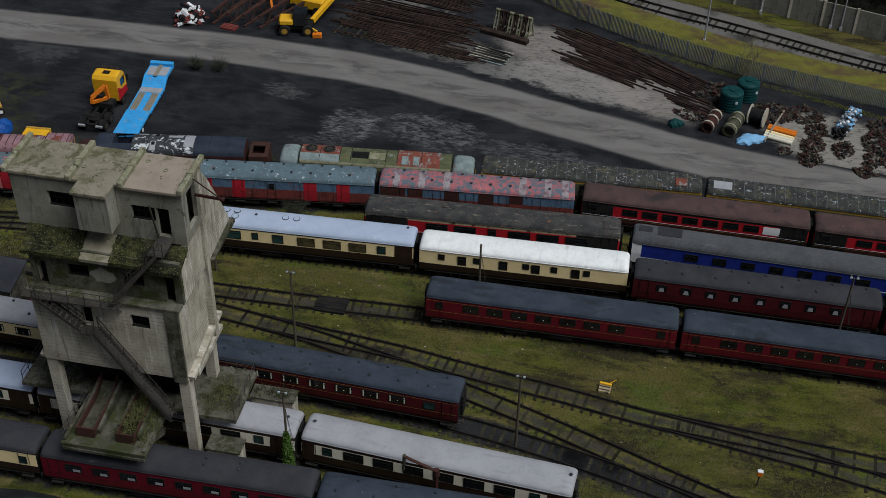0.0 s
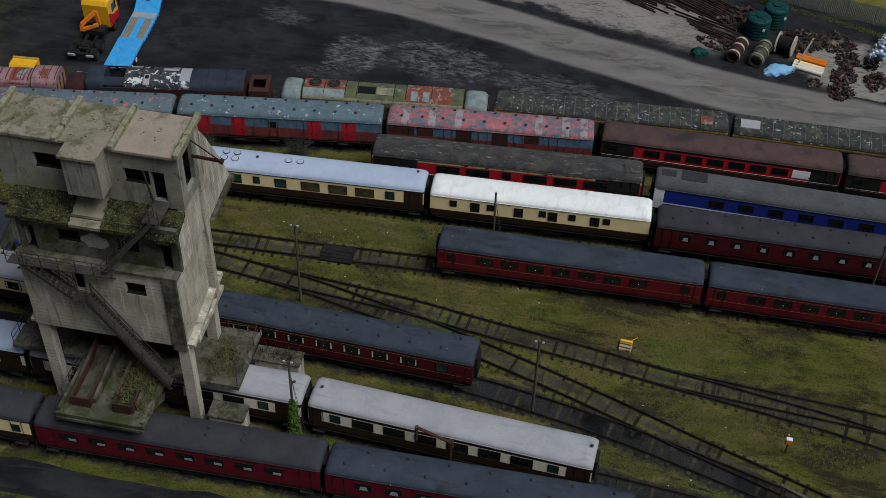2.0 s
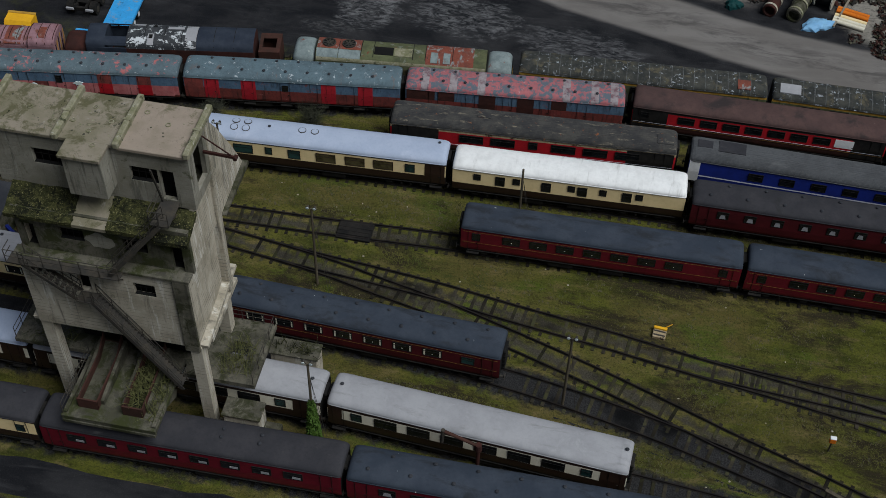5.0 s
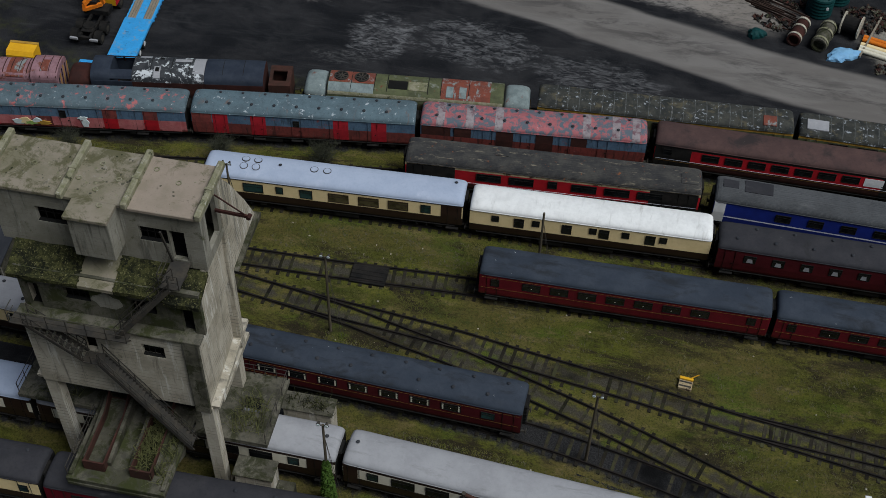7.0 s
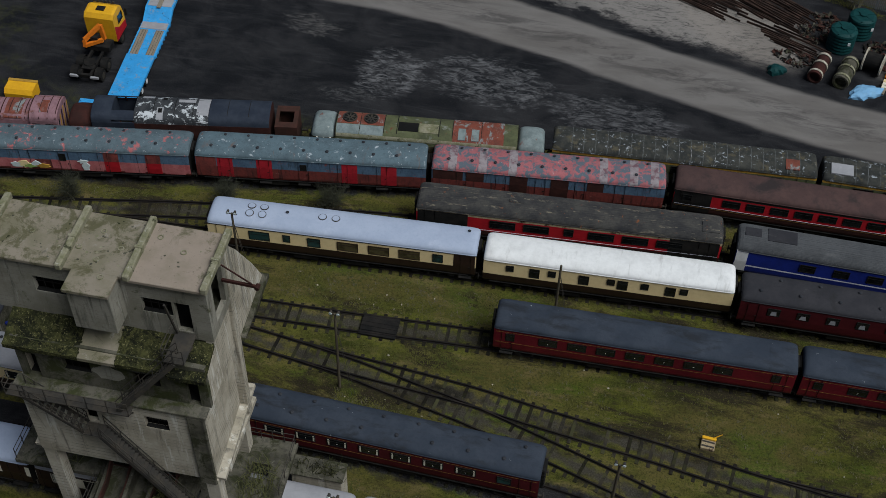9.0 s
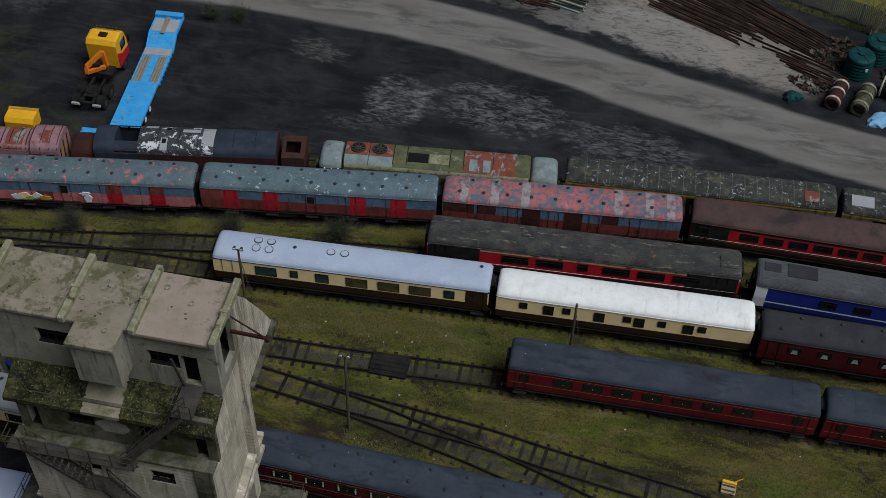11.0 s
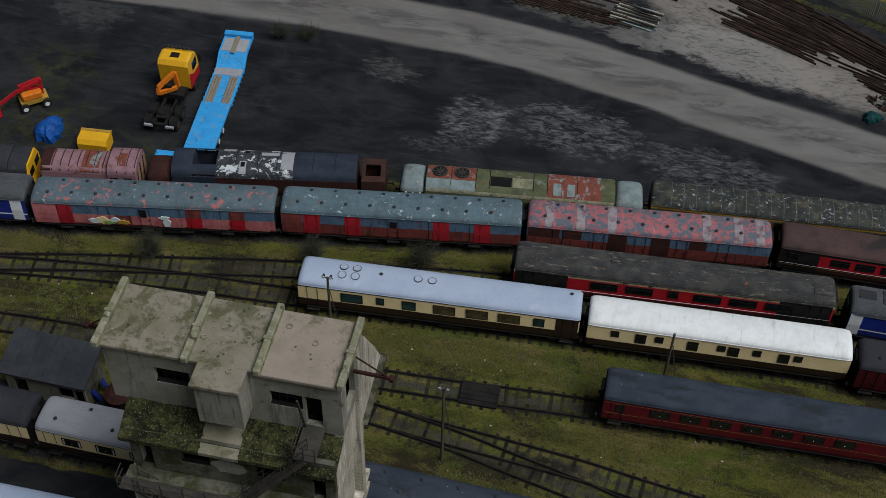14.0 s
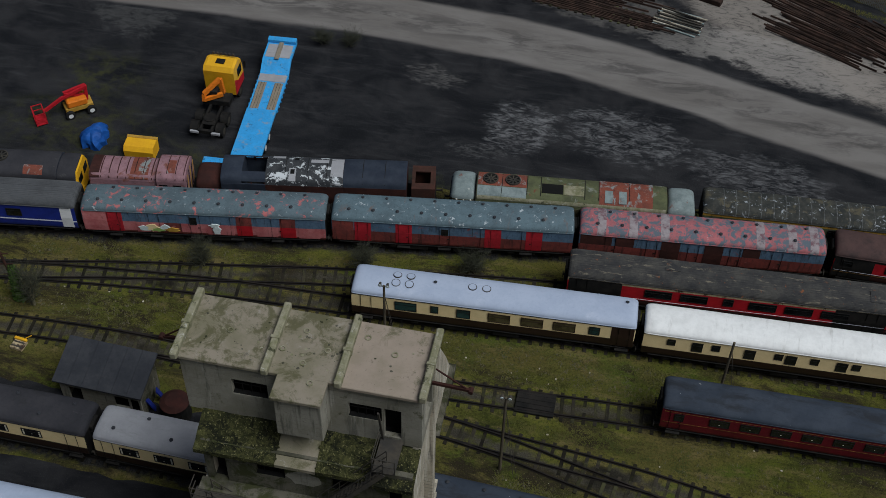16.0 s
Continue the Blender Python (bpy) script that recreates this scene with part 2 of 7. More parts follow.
MAT["van_red"] = surface("dull_van_red", (0.36, 0.018, 0.028), (0.28, 0.016, 0.024), 0.6, scale=1.2, grain=5, relief=0.06, patch=((0.07, 0.015, 0.016), 1.6, 0.56, 0.74, (2.2, 2.2, 0.3)))
MAT["scrap_rail"] = surface("rust_brown_rail", (0.026, 0.018, 0.015), (0.055, 0.034, 0.026), 0.85, 0.0, grain=6, island=0.9)
MAT["concrete"] = concrete_material("stained_concrete", (0.43, 0.39, 0.315), (0.29, 0.26, 0.20), (0.60, 0.575, 0.51), 0.53, 0.515, 0.60, 0.8)
MAT["house_concrete"] = concrete_material("grey_house_concrete", (0.255, 0.243, 0.205), (0.185, 0.174, 0.138), (0.37, 0.36, 0.32), 0.57, 0.515, 0.57, 0.4)
MAT["pink_screed"] = concrete_material("pinkish_roof_screed", (0.285, 0.235, 0.190), (0.225, 0.190, 0.145), (0.33, 0.29, 0.26), 0.64, 0.60, 0.54, 0.0, (0.105, 0.100, 0.058))
MAT["dark_concrete"] = concrete_material("grimy_concrete", (0.125, 0.116, 0.090), (0.055, 0.052, 0.038), (0.27, 0.255, 0.21), 0.60, 0.47, 0.46, 0.0, (0.026, 0.029, 0.012))
MAT["roof_concrete"] = concrete_material("mossy_roof_concrete", (0.235, 0.205, 0.160), (0.165, 0.150, 0.102), (0.29, 0.27, 0.23), 0.60, 0.57, 0.46, 0.0, (0.085, 0.082, 0.042))
MAT["moss"] = surface("moss_on_slab", (0.022, 0.024, 0.010), (0.060, 0.060, 0.022), 1.0, scale=2.2, spread=(0.4, 0.6), grain=9, relief=1.0,
                      patch=((0.011, 0.012, 0.007), 1.1, 0.45, 0.58), patch2=((0.17, 0.16, 0.075), 9.0, 0.55, 0.66))
MAT["lichen"] = surface("lichen_edge", (0.25, 0.235, 0.165), (0.14, 0.14, 0.075), 0.95, scale=1.8, grain=7, relief=0.4, patch=((0.34, 0.33, 0.28), 3.0, 0.58, 0.66), patch2=((0.05, 0.052, 0.03), 2.0, 0.57, 0.66))
# near-black: stands in for shade inside openings, and serves as black paint
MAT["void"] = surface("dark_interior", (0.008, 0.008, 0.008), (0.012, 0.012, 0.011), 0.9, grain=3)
MAT["steel"] = surface("grimy_steel", (0.045, 0.043, 0.04), (0.075, 0.065, 0.052), 0.7, 0.3, grain=6)
MAT["red_steel"] = surface("rusted_red_steel", (0.060, 0.027, 0.021), (0.038, 0.022, 0.017), 0.85, 0.0)
MAT["underframe"] = surface("black_underframe", (0.010, 0.010, 0.010), (0.022, 0.02, 0.018), 0.8, 0.1, grain=4)
MAT["glass"] = glass_material("dark_glass", (0.012, 0.013, 0.014))
MAT["amber_glass"] = glass_material("drawn_blind_glass", (0.085, 0.070, 0.035))
MAT["teal_glass"] = glass_material("tinted_glass", (0.02, 0.055, 0.055))
MAT["maroon"] = surface("maroon_paint", (0.112, 0.005, 0.013), (0.080, 0.004, 0.010), 0.45, scale=0.8, grain=5, relief=0.05, spec=0.3, speck=0.12)
MAT["maroon_dark"] = surface("faded_maroon", (0.066, 0.009, 0.012), (0.045, 0.007, 0.009), 0.6, scale=0.8, grain=5, relief=0.05, speck=0.12)
MAT["lining"] = surface("lining_yellow", (0.20, 0.11, 0.03), (0.13, 0.07, 0.02), 0.5, grain=5)
MAT["cream"] = surface("cream_paint", (0.74, 0.59, 0.32), (0.66, 0.52, 0.27), 0.45, scale=0.8, grain=5, relief=0.04, spec=0.3, speck=0.12)
MAT["ivory"] = surface("ivory_paint", (0.66, 0.62, 0.50), (0.58, 0.54, 0.42), 0.45, scale=0.8, grain=5, relief=0.04, spec=0.3, speck=0.12)
MAT["chocolate"] = surface("chocolate_paint", (0.022, 0.011, 0.008), (0.03, 0.016, 0.011), 0.45, grain=5, relief=0.04, spec=0.3, speck=0.12)
MAT["slate_roof"] = surface("slate_grey_roof", (0.030, 0.038, 0.053), (0.045, 0.054, 0.071), 0.75, scale=0.5, grain=5, relief=0.1,
                            patch=((0.024, 0.027, 0.033), 0.7, 0.5, 0.68, (0.5, 1.4, 1)), patch2=((0.50, 0.50, 0.50), 2.1, 0.69, 0.71), speck=0.25)
MAT["grey_roof"] = surface("sooty_grey_roof", (0.030, 0.030, 0.035), (0.042, 0.041, 0.046), 0.8, scale=0.6, grain=5, relief=0.12,
                           patch=((0.075, 0.073, 0.074), 1.3, 0.6, 0.74, (0.5, 1.2, 1)), patch2=((0.026, 0.026, 0.028), 0.5, 0.52, 0.75))
MAT["ribbed_grey"] = surface("dusty_ribbed_roof", (0.078, 0.081, 0.086), (0.058, 0.060, 0.064), 0.8, scale=0.6, grain=5, relief=0.1, patch=((0.10, 0.102, 0.105), 1.2, 0.56, 0.72, (0.4, 1.5, 1)))
MAT["silver_roof"] = surface("pale_grey_roof", (0.32, 0.32, 0.335), (0.265, 0.265, 0.28), 0.55, scale=0.6, grain=5, relief=0.06,
                             patch=((0.19, 0.19, 0.195), 0.8, 0.53, 0.75, (0.4, 1.6, 1)), patch2=((0.37, 0.37, 0.38), 0.6, 0.55, 0.8), speck=0.12)
MAT["blue_white_roof"] = surface("pale_blue_roof", (0.37, 0.42, 0.53), (0.32, 0.37, 0.48), 0.55, scale=0.5, grain=5, relief=0.05,
                                 patch=((0.46, 0.50, 0.60), 0.6, 0.55, 0.8), speck=0.12)
MAT["white_roof"] = surface("white_sheeted_roof", (0.76, 0.76, 0.75), (0.66, 0.66, 0.65), 0.6, scale=1.2, grain=4, relief=0.3,
                            patch=((0.50, 0.495, 0.48), 1.3, 0.54, 0.76, (1.7, 0.35, 0.5)), speck=0.12)
MAT["weathered_roof"] = surface("blue_grey_patched_roof", (0.105, 0.150, 0.175), (0.080, 0.110, 0.128), 0.8, scale=0.9, grain=6, relief=0.15, speck=0.4,
                                patch=((0.36, 0.40, 0.43), 2.4, 0.60, 0.645, (1.0, 1.0, 1)), patch2=((0.13, 0.10, 0.09), 1.1, 0.58, 0.72, (1.4, 0.5, 0.5)))
MAT["pink_flake_roof"] = surface("blue_roof_flaked_pink", (0.100, 0.135, 0.155), (0.075, 0.10, 0.115), 0.8, scale=0.9, grain=6, relief=0.15, speck=0.4,
                                 patch=((0.36, 0.12, 0.12), 1.5, 0.565, 0.63, (1.0, 1.0, 1)), patch2=((0.30, 0.33, 0.35), 2.8, 0.62, 0.665))
MAT["pink_roof"] = surface("pink_faded_roof", (0.36, 0.125, 0.135), (0.27, 0.10, 0.11), 0.8, scale=1.1, grain=6, relief=0.15, speck=0.4,
                           patch=((0.10, 0.12, 0.145), 1.7, 0.47, 0.545), patch2=((0.38, 0.31, 0.32), 2.6, 0.62, 0.68))
MAT["pale_band"] = surface("bleached_roof_band", (0.28, 0.25, 0.26), (0.21, 0.165, 0.175), 0.8, scale=2.0, grain=5, relief=0.12,
                           patch=((0.15, 0.085, 0.10), 2.0, 0.53, 0.62), patch2=((0.09, 0.10, 0.115), 1.6, 0.57, 0.66))
MAT["mossy_wall"] = concrete_material("mossy_stained_wall", (0.120, 0.112, 0.088), (0.055, 0.054, 0.036), (0.42, 0.41, 0.37), 0.63, 0.46, 0.46, 0.0, (0.034, 0.040, 0.012))
MAT["brown_roof"] = surface("rust_brown_roof", (0.064, 0.040, 0.038), (0.088, 0.054, 0.049), 0.85, scale=0.7, grain=5, relief=0.12,
                            patch=((0.035, 0.028, 0.028), 0.5, 0.5, 0.7), patch2=((0.34, 0.28, 0.25), 2.0, 0.70, 0.73))
MAT["black_roof"] = surface("sooty_ribbed_roof", (0.034, 0.034, 0.036), (0.066, 0.063, 0.058), 0.85, scale=1.0, grain=6, relief=0.2, speck=0.5,
                            patch=((0.17, 0.15, 0.115), 2.4, 0.575, 0.66, (0.35, 1.6, 1)), patch2=((0.19, 0.075, 0.035), 1.9, 0.61, 0.68))
MAT["flaked_roof"] = surface("black_roof_flaking_white", (0.028, 0.030, 0.029), (0.060, 0.060, 0.052), 0.9, scale=1.3, grain=6, relief=0.25,
                             patch=((0.30, 0.32, 0.35), 2.6, 0.575, 0.65, (0.9, 1.1, 1)), patch2=((0.085, 0.075, 0.050), 1.1, 0.53, 0.64))
MAT["flaked_seam"] = surface("worn_roof_seam", (0.10, 0.105, 0.105), (0.05, 0.05, 0.048), 0.9, scale=3.0, grain=5, patch=((0.30, 0.31, 0.32), 2.2, 0.56, 0.64))
MAT["blue"] = surface("dark_blue_paint", (0.014, 0.026, 0.20), (0.011, 0.020, 0.15), 0.45, grain=5, relief=0.04, spec=0.3, speck=0.12)
MAT["white"] = surface("white_paint", (0.68, 0.68, 0.68), (0.58, 0.58, 0.58), 0.5, grain=5, relief=0.05, speck=0.12)
MAT["lavender"] = surface("lavender_stripe", (0.72, 0.72, 0.80), (0.64, 0.64, 0.72), 0.5, grain=5, relief=0.05)
MAT["bright_red"] = surface("bright_red_paint", (0.40, 0.014, 0.022), (0.29, 0.012, 0.018), 0.5, grain=5, relief=0.05, speck=0.12)
MAT["dull_red"] = surface("faded_red_paint", (0.19, 0.045, 0.038), (0.12, 0.036, 0.032), 0.7, scale=1.2, grain=5, relief=0.08,
                          patch=((0.05, 0.022, 0.02), 1.4, 0.50, 0.68, (2.2, 2.2, 0.3)), patch2=((0.26, 0.10, 0.095), 1.8, 0.62, 0.7))
MAT["pale_red"] = surface("pink_faded_panel", (0.46, 0.165, 0.165), (0.36, 0.095, 0.10), 0.7, scale=1.2, grain=5, relief=0.08,
                          patch=((0.06, 0.03, 0.03), 1.6, 0.56, 0.72, (2.2, 2.2, 0.3)), patch2=((0.42, 0.30, 0.30), 2.0, 0.64, 0.7))
MAT["steel_blue"] = surface("faded_blue_panel", (0.085, 0.135, 0.20), (0.06, 0.095, 0.145), 0.7, scale=1.4, grain=5, relief=0.08,
                            patch=((0.17, 0.06, 0.06), 1.3, 0.58, 0.68), patch2=((0.035, 0.045, 0.055), 1.6, 0.52, 0.7, (2.2, 2.2, 0.3)))
MAT["rust_dark"] = surface("dark_rust_panel", (0.032, 0.015, 0.013), (0.055, 0.021, 0.017), 0.85, grain=5, relief=0.1)
MAT["green_paint"] = surface("weathered_green", (0.10, 0.11, 0.055), (0.065, 0.07, 0.04), 0.8, scale=1.2, grain=5, relief=0.12,
                             patch=((0.19, 0.20, 0.17), 1.0, 0.55, 0.66), patch2=((0.13, 0.05, 0.03), 1.3, 0.58, 0.68))
MAT["eau_paint"] = surface("pale_green_flaking", (0.21, 0.25, 0.25), (0.14, 0.17, 0.17), 0.8, scale=1.4, grain=5, relief=0.12,
                           patch=((0.17, 0.06, 0.04), 1.2, 0.6, 0.72), patch2=((0.34, 0.36, 0.34), 1.8, 0.64, 0.72))
MAT["rust_red"] = surface("bare_rust_red", (0.19, 0.058, 0.038), (0.13, 0.048, 0.036), 0.85, scale=1.6, grain=5, relief=0.15,
                          patch=((0.20, 0.22, 0.22), 1.1, 0.53, 0.62, (1.5, 1, 0.6)), patch2=((0.05, 0.035, 0.028), 1.7, 0.58, 0.68))
MAT["mauve"] = surface("faded_mauve_paint", (0.27, 0.155, 0.175), (0.20, 0.115, 0.13), 0.8, scale=1.4, grain=5, relief=0.12,
                       patch=((0.15, 0.06, 0.04), 1.1, 0.52, 0.66), patch2=((0.06, 0.045, 0.045), 1.8, 0.60, 0.70))
MAT["navy"] = surface("faded_navy_paint", (0.022, 0.028, 0.042), (0.034, 0.042, 0.058), 0.7, scale=1.0, grain=5, relief=0.1)
MAT["navy_flaked"] = surface("navy_flaking_white", (0.030, 0.032, 0.036), (0.055, 0.058, 0.062), 0.8, scale=1.0, grain=5, relief=0.15,
                             patch=((0.50, 0.52, 0.54), 1.7, 0.545, 0.585), patch2=((0.17, 0.18, 0.19), 2.6, 0.58, 0.64))
MAT["olive_grime"] = surface("grimy_olive_side", (0.095, 0.083, 0.045), (0.055, 0.047, 0.028), 0.85, scale=1.4, grain=6, relief=0.15, patch=((0.20, 0.19, 0.12), 1.6, 0.57, 0.66), patch2=((0.03, 0.022, 0.016), 1.4, 0.52, 0.66, (2.5, 2.5, 0.3)))
MAT["bramble_leaf"] = surface("yellow_green_bramble", (0.115, 0.120, 0.045), (0.070, 0.070, 0.030), 0.9, grain=9)
MAT["worn_cream"] = surface("worn_cream_gutter", (0.42, 0.34, 0.21), (0.25, 0.19, 0.11), 0.8, scale=2.0, grain=6, patch=((0.05, 0.032, 0.024), 1.8, 0.52, 0.62))
MAT["verge_green"] = surface("lime_spray_paint", (0.25, 0.36, 0.10), (0.18, 0.28, 0.08), 0.6, grain=5)
MAT["yellow"] = surface("yellow_paint", (0.70, 0.38, 0.008), (0.62, 0.32, 0.008), 0.5, grain=5, relief=0.05, spec=0.4, speck=0.12)
MAT["dull_yellow"] = surface("worn_yellow_paint", (0.40, 0.24, 0.04), (0.30, 0.17, 0.03), 0.7, grain=5, relief=0.1)
MAT["orange"] = surface("orange_paint", (0.62, 0.17, 0.012), (0.52, 0.14, 0.012), 0.6, grain=5)
MAT["sky_blue"] = surface("bright_blue_deck", (0.055, 0.32, 0.68), (0.05, 0.27, 0.58), 0.55, scale=1.2, grain=5, relief=0.08,
                          patch=((0.22, 0.27, 0.30), 1.6, 0.54, 0.70), patch2=((0.03, 0.14, 0.30), 2.2, 0.58, 0.68), speck=0.3)
MAT["timber"] = surface("grey_timber_deck", (0.24, 0.21, 0.165), (0.17, 0.145, 0.11), 0.85, grain=7, stretch=(4, 0.5, 1))
MAT["tyre"] = surface("black_rubber", (0.014, 0.014, 0.014), (0.022, 0.022, 0.021), 0.85, grain=8)
MAT["teal"] = surface("green_plastic_tank", (0.010, 0.048, 0.048), (0.008, 0.036, 0.037), 0.5, grain=4, relief=0.05)
MAT["tarp"] = surface("blue_tarpaulin", (0.018, 0.085, 0.33), (0.012, 0.055, 0.22), 0.5, grain=4, relief=0.3)
MAT["pale_tarp"] = surface("pale_blue_tarpaulin", (0.18, 0.36, 0.58), (0.22, 0.42, 0.62), 0.5, grain=3, relief=0.3)
MAT["shed_roof"] = surface("black_felt_roof", (0.028, 0.030, 0.036), (0.044, 0.046, 0.052), 0.8, scale=0.8, grain=5, relief=0.15)
MAT["fence"] = surface("galvanised_fence", (0.22, 0.245, 0.28), (0.15, 0.165, 0.19), 0.6, 0.0, grain=5, relief=0.05)
MAT["wood_pole"] = surface("weathered_pole", (0.10, 0.085, 0.06), (0.065, 0.055, 0.04), 0.9, grain=8, stretch=(4, 4, 0.5))
MAT["ivy"] = surface("ivy_leaf", (0.060, 0.105, 0.018), (0.032, 0.062, 0.012), 0.7, scale=4, grain=12)
MAT["twig"] = surface("bare_twig", (0.13, 0.12, 0.075), (0.085, 0.075, 0.05), 0.9, grain=9)
MAT["lampglass"] = surface("lamp_lens", (0.62, 0.68, 0.68), (0.5, 0.56, 0.56), 0.3, grain=6)
MAT["lampwhite"] = surface("cream_lampshade", (0.8, 0.76, 0.66), (0.7, 0.66, 0.56), 0.6, grain=6)

# ---- mesh helpers ----
def box(bm, x0, x1, y0, y1, z0, z1, mi=0, bev=0.0):
    made = bmesh.ops.create_cube(bm, size=1.0)["verts"]
    for v in made:
        v.co = ((x0 + x1) / 2 + v.co.x * (x1 - x0), (y0 + y1) / 2 + v.co.y * (y1 - y0), (z0 + z1) / 2 + v.co.z * (z1 - z0))
    faces = {f for v in made for f in v.link_faces}
    for f in faces:
        f.material_index = mi
    if bev:
        edges = list({e for v in made for e in v.link_edges})
        bmesh.ops.bevel(bm, geom=edges, offset=bev, segments=1, affect="EDGES")
    return made


def rod(bm, a, b, r, n=8, r2=None, mi=0):
    """A round bar from a to b."""
    a, b = Vector(a), Vector(b)
    m = Matrix.Translation((a + b) / 2) @ (b - a).to_track_quat("Z", "Y").to_matrix().to_4x4()
    made = bmesh.ops.create_cone(bm, cap_ends=True, segments=n, radius1=r, radius2=r if r2 is None else r2, depth=(b - a).length, matrix=m)["verts"]
    for f in {f for v in made for f in v.link_faces}:
        f.material_index = mi
    return made


def bar(bm, a, b, w, h, mi=0):
    """A square bar from a to b."""
    a, b = Vector(a), Vector(b)
    m = Matrix.Translation((a + b) / 2) @ (b - a).to_track_quat("X", "Z").to_matrix().to_4x4() @ Matrix.Diagonal(((b - a).length, w, h, 1))
    made = bmesh.ops.create_cube(bm, size=1.0, matrix=m)["verts"]
    for f in {f for v in made for f in v.link_faces}:
        f.material_index = mi
    return made


def loft(bm, rings, closed=True, caps=True, mats=None):
    """Skins rings of points; mats gives a material index for each strip between two ring points."""
    rows = [[bm.verts.new(p) for p in ring] for ring in rings]
    n = len(rows[0])
    for a, b in zip(rows, rows[1:]):
        for i in range(n if closed else n - 1):
            j = (i + 1) % n
            f = bm.faces.new((a[i], a[j], b[j], b[i]))
            if mats:
                f.material_index = mats[i]
    if caps and closed:
        bm.faces.new(rows[0][::-1])
        bm.faces.new(rows[-1])
    return rows


def finish(bm, name, mats, smooth=False):
    bmesh.ops.recalc_face_normals(bm, faces=bm.faces)
    me = bpy.data.meshes.new(name)
    bm.to_mesh(me)
    bm.free()
    for m in (mats if isinstance(mats, (list, tuple)) else [mats]):
        me.materials.append(MAT[m] if isinstance(m, str) else m)
    if smooth:
        me.shade_smooth()
        me.set_sharp_from_angle(angle=math.radians(35))
    return me


def part(name, bm, mats, parent=None, label="", smooth=False, at=None):
    me = bm if isinstance(bm, bpy.types.Mesh) else finish(bm, name, mats, smooth)
    ob = new(name, me)
    if parent is not None:
        ob.parent = parent
    if at is not None:
        ob.matrix_basis = at
    if label:
        tagged(ob, label)
    return ob


def thing(name, at, label, category, group="", kind=""):
    ob = new(name)
    ob.empty_display_size = 0.2
    ob.matrix_basis = at
    return tagged(ob, label, category, group, kind)


def smooth_line(pts, gap=0.5):
    """Points every so often along a smooth curve through the given plan points."""
    p = [Vector((x, y, 0)) for x, y in pts]
    p = [2 * p[0] - p[1], *p, 2 * p[-1] - p[-2]]
    out = []
    for a, b, c, d in zip(p, p[1:], p[2:], p[3:]):
        n = max(2, int((c - b).length / gap))
        for k in range(n):
            t = k / n
            out.append(0.5 * (2 * b + (c - a) * t + (2 * a - 5 * b + 4 * c - d) * t * t + (3 * b - a - 3 * c + d) * t ** 3))
    out.append(p[-2])
    return out


def sides(line):
    out = []
    for i, q in enumerate(line):
        d = (line[min(i + 1, len(line) - 1)] - line[max(i - 1, 0)]).normalized()
        out.append(Vector((-d.y, d.x, 0)))
    return out


def ribbon(name, line, half, z_mid, z_edge, mat, label, category, cuts=(-1, -0.8, -0.4, 0, 0.4, 0.8, 1), half2=None):
    bm = bmesh.new()
    lay = bm.verts.layers.float.new("across")
    rows = []
    for q, s in zip(line, sides(line)):
        row = []
        for c in cuts:
            w = half if c < 0 or half2 is None else half2
            v = bm.verts.new(q + s * (w * c) + Vector((0, 0, z_edge + (z_mid - z_edge) * (1 - abs(c) ** 3))))
            v[lay] = abs(c)
            row.append(v)
        rows.append(row)
    for a, b in zip(rows, rows[1:]):
        for i in range(len(cuts) - 1):
            bm.faces.new((a[i], b[i], b[i + 1], a[i + 1]))
    me = bpy.data.meshes.new(name)
    for f in bm.faces:
        if f.normal.z < 0:
            f.normal_flip()
    bm.to_mesh(me)
    bm.free()
    me.materials.append(MAT[mat])
    me.shade_smooth()
    return tagged(new(name, me), label, category, kind="structure")


# ---- ground ----
rnd = random.Random(11)
bm = bmesh.new()
vs = [bm.verts.new(p) for p in ((-1500, -1200, 0), (1500, -1200, 0), (1500, 2000, 0), (-1500, 2000, 0))]
bm.faces.new(vs)
tagged(part("ground", bm, "grass"), "rough olive and brown winter grass on flat ground", "ground", kind="structure")

ROW1 = [(-140, 73.5), (-100, 79.5), (-63, 85.2), (-57.5, 86.1), (-49.5, 87.6), (-33.8, 90.2), (-14, 92.3), (6.4, 93.9), (22, 94.0), (60, 93.4), (120, 91)]
bm = bmesh.new()
low = [bm.verts.new((q.x, q.y + 2.3 + 0.25 * math.sin(q.x * 0.9) + rnd.uniform(-0.2, 0.2), 0.006)) for q in smooth_line(ROW1, 0.8)]
FENCE = [(-60, 163), (-30, 141), (-10.7, 129.4), (-6.9, 126.9), (1.4, 122.7), (9.3, 119.5), (15.1, 118.0), (24.5, 116.0), (50, 111.5), (120, 100)]
top = [bm.verts.new((q.x, q.y + rnd.uniform(-0.25, 0.25), 0.006)) for q in smooth_line([(-140, 220)] + FENCE, 0.8)]
bm.faces.new(low + top[::-1])
bmesh.ops.triangulate(bm, faces=bm.faces)
tagged(part("yard", bm, "yard"), "black cinder yard with pale dusty patches", "yard", kind="structure")

ROAD = [(-140, 109), (-100, 110.8), (-69, 112.0), (-59, 112.3), (-48, 112.5), (-36.4, 112.2), (-25.2, 111.1), (-16, 109.0), (-9, 107.0), (-1, 104.9), (5.5, 103.1), (13, 101.8), (22, 100.7), (40, 98.5), (80, 96.5)]
ribbon("road", smooth_line(ROAD, 1.0), 3.25, 0.05, 0.012, "road", "dusty grey road curving through the yard", "road", cuts=(-1.2, -1, -0.85, -0.5, 0, 0.5, 0.85, 1, 1.2))

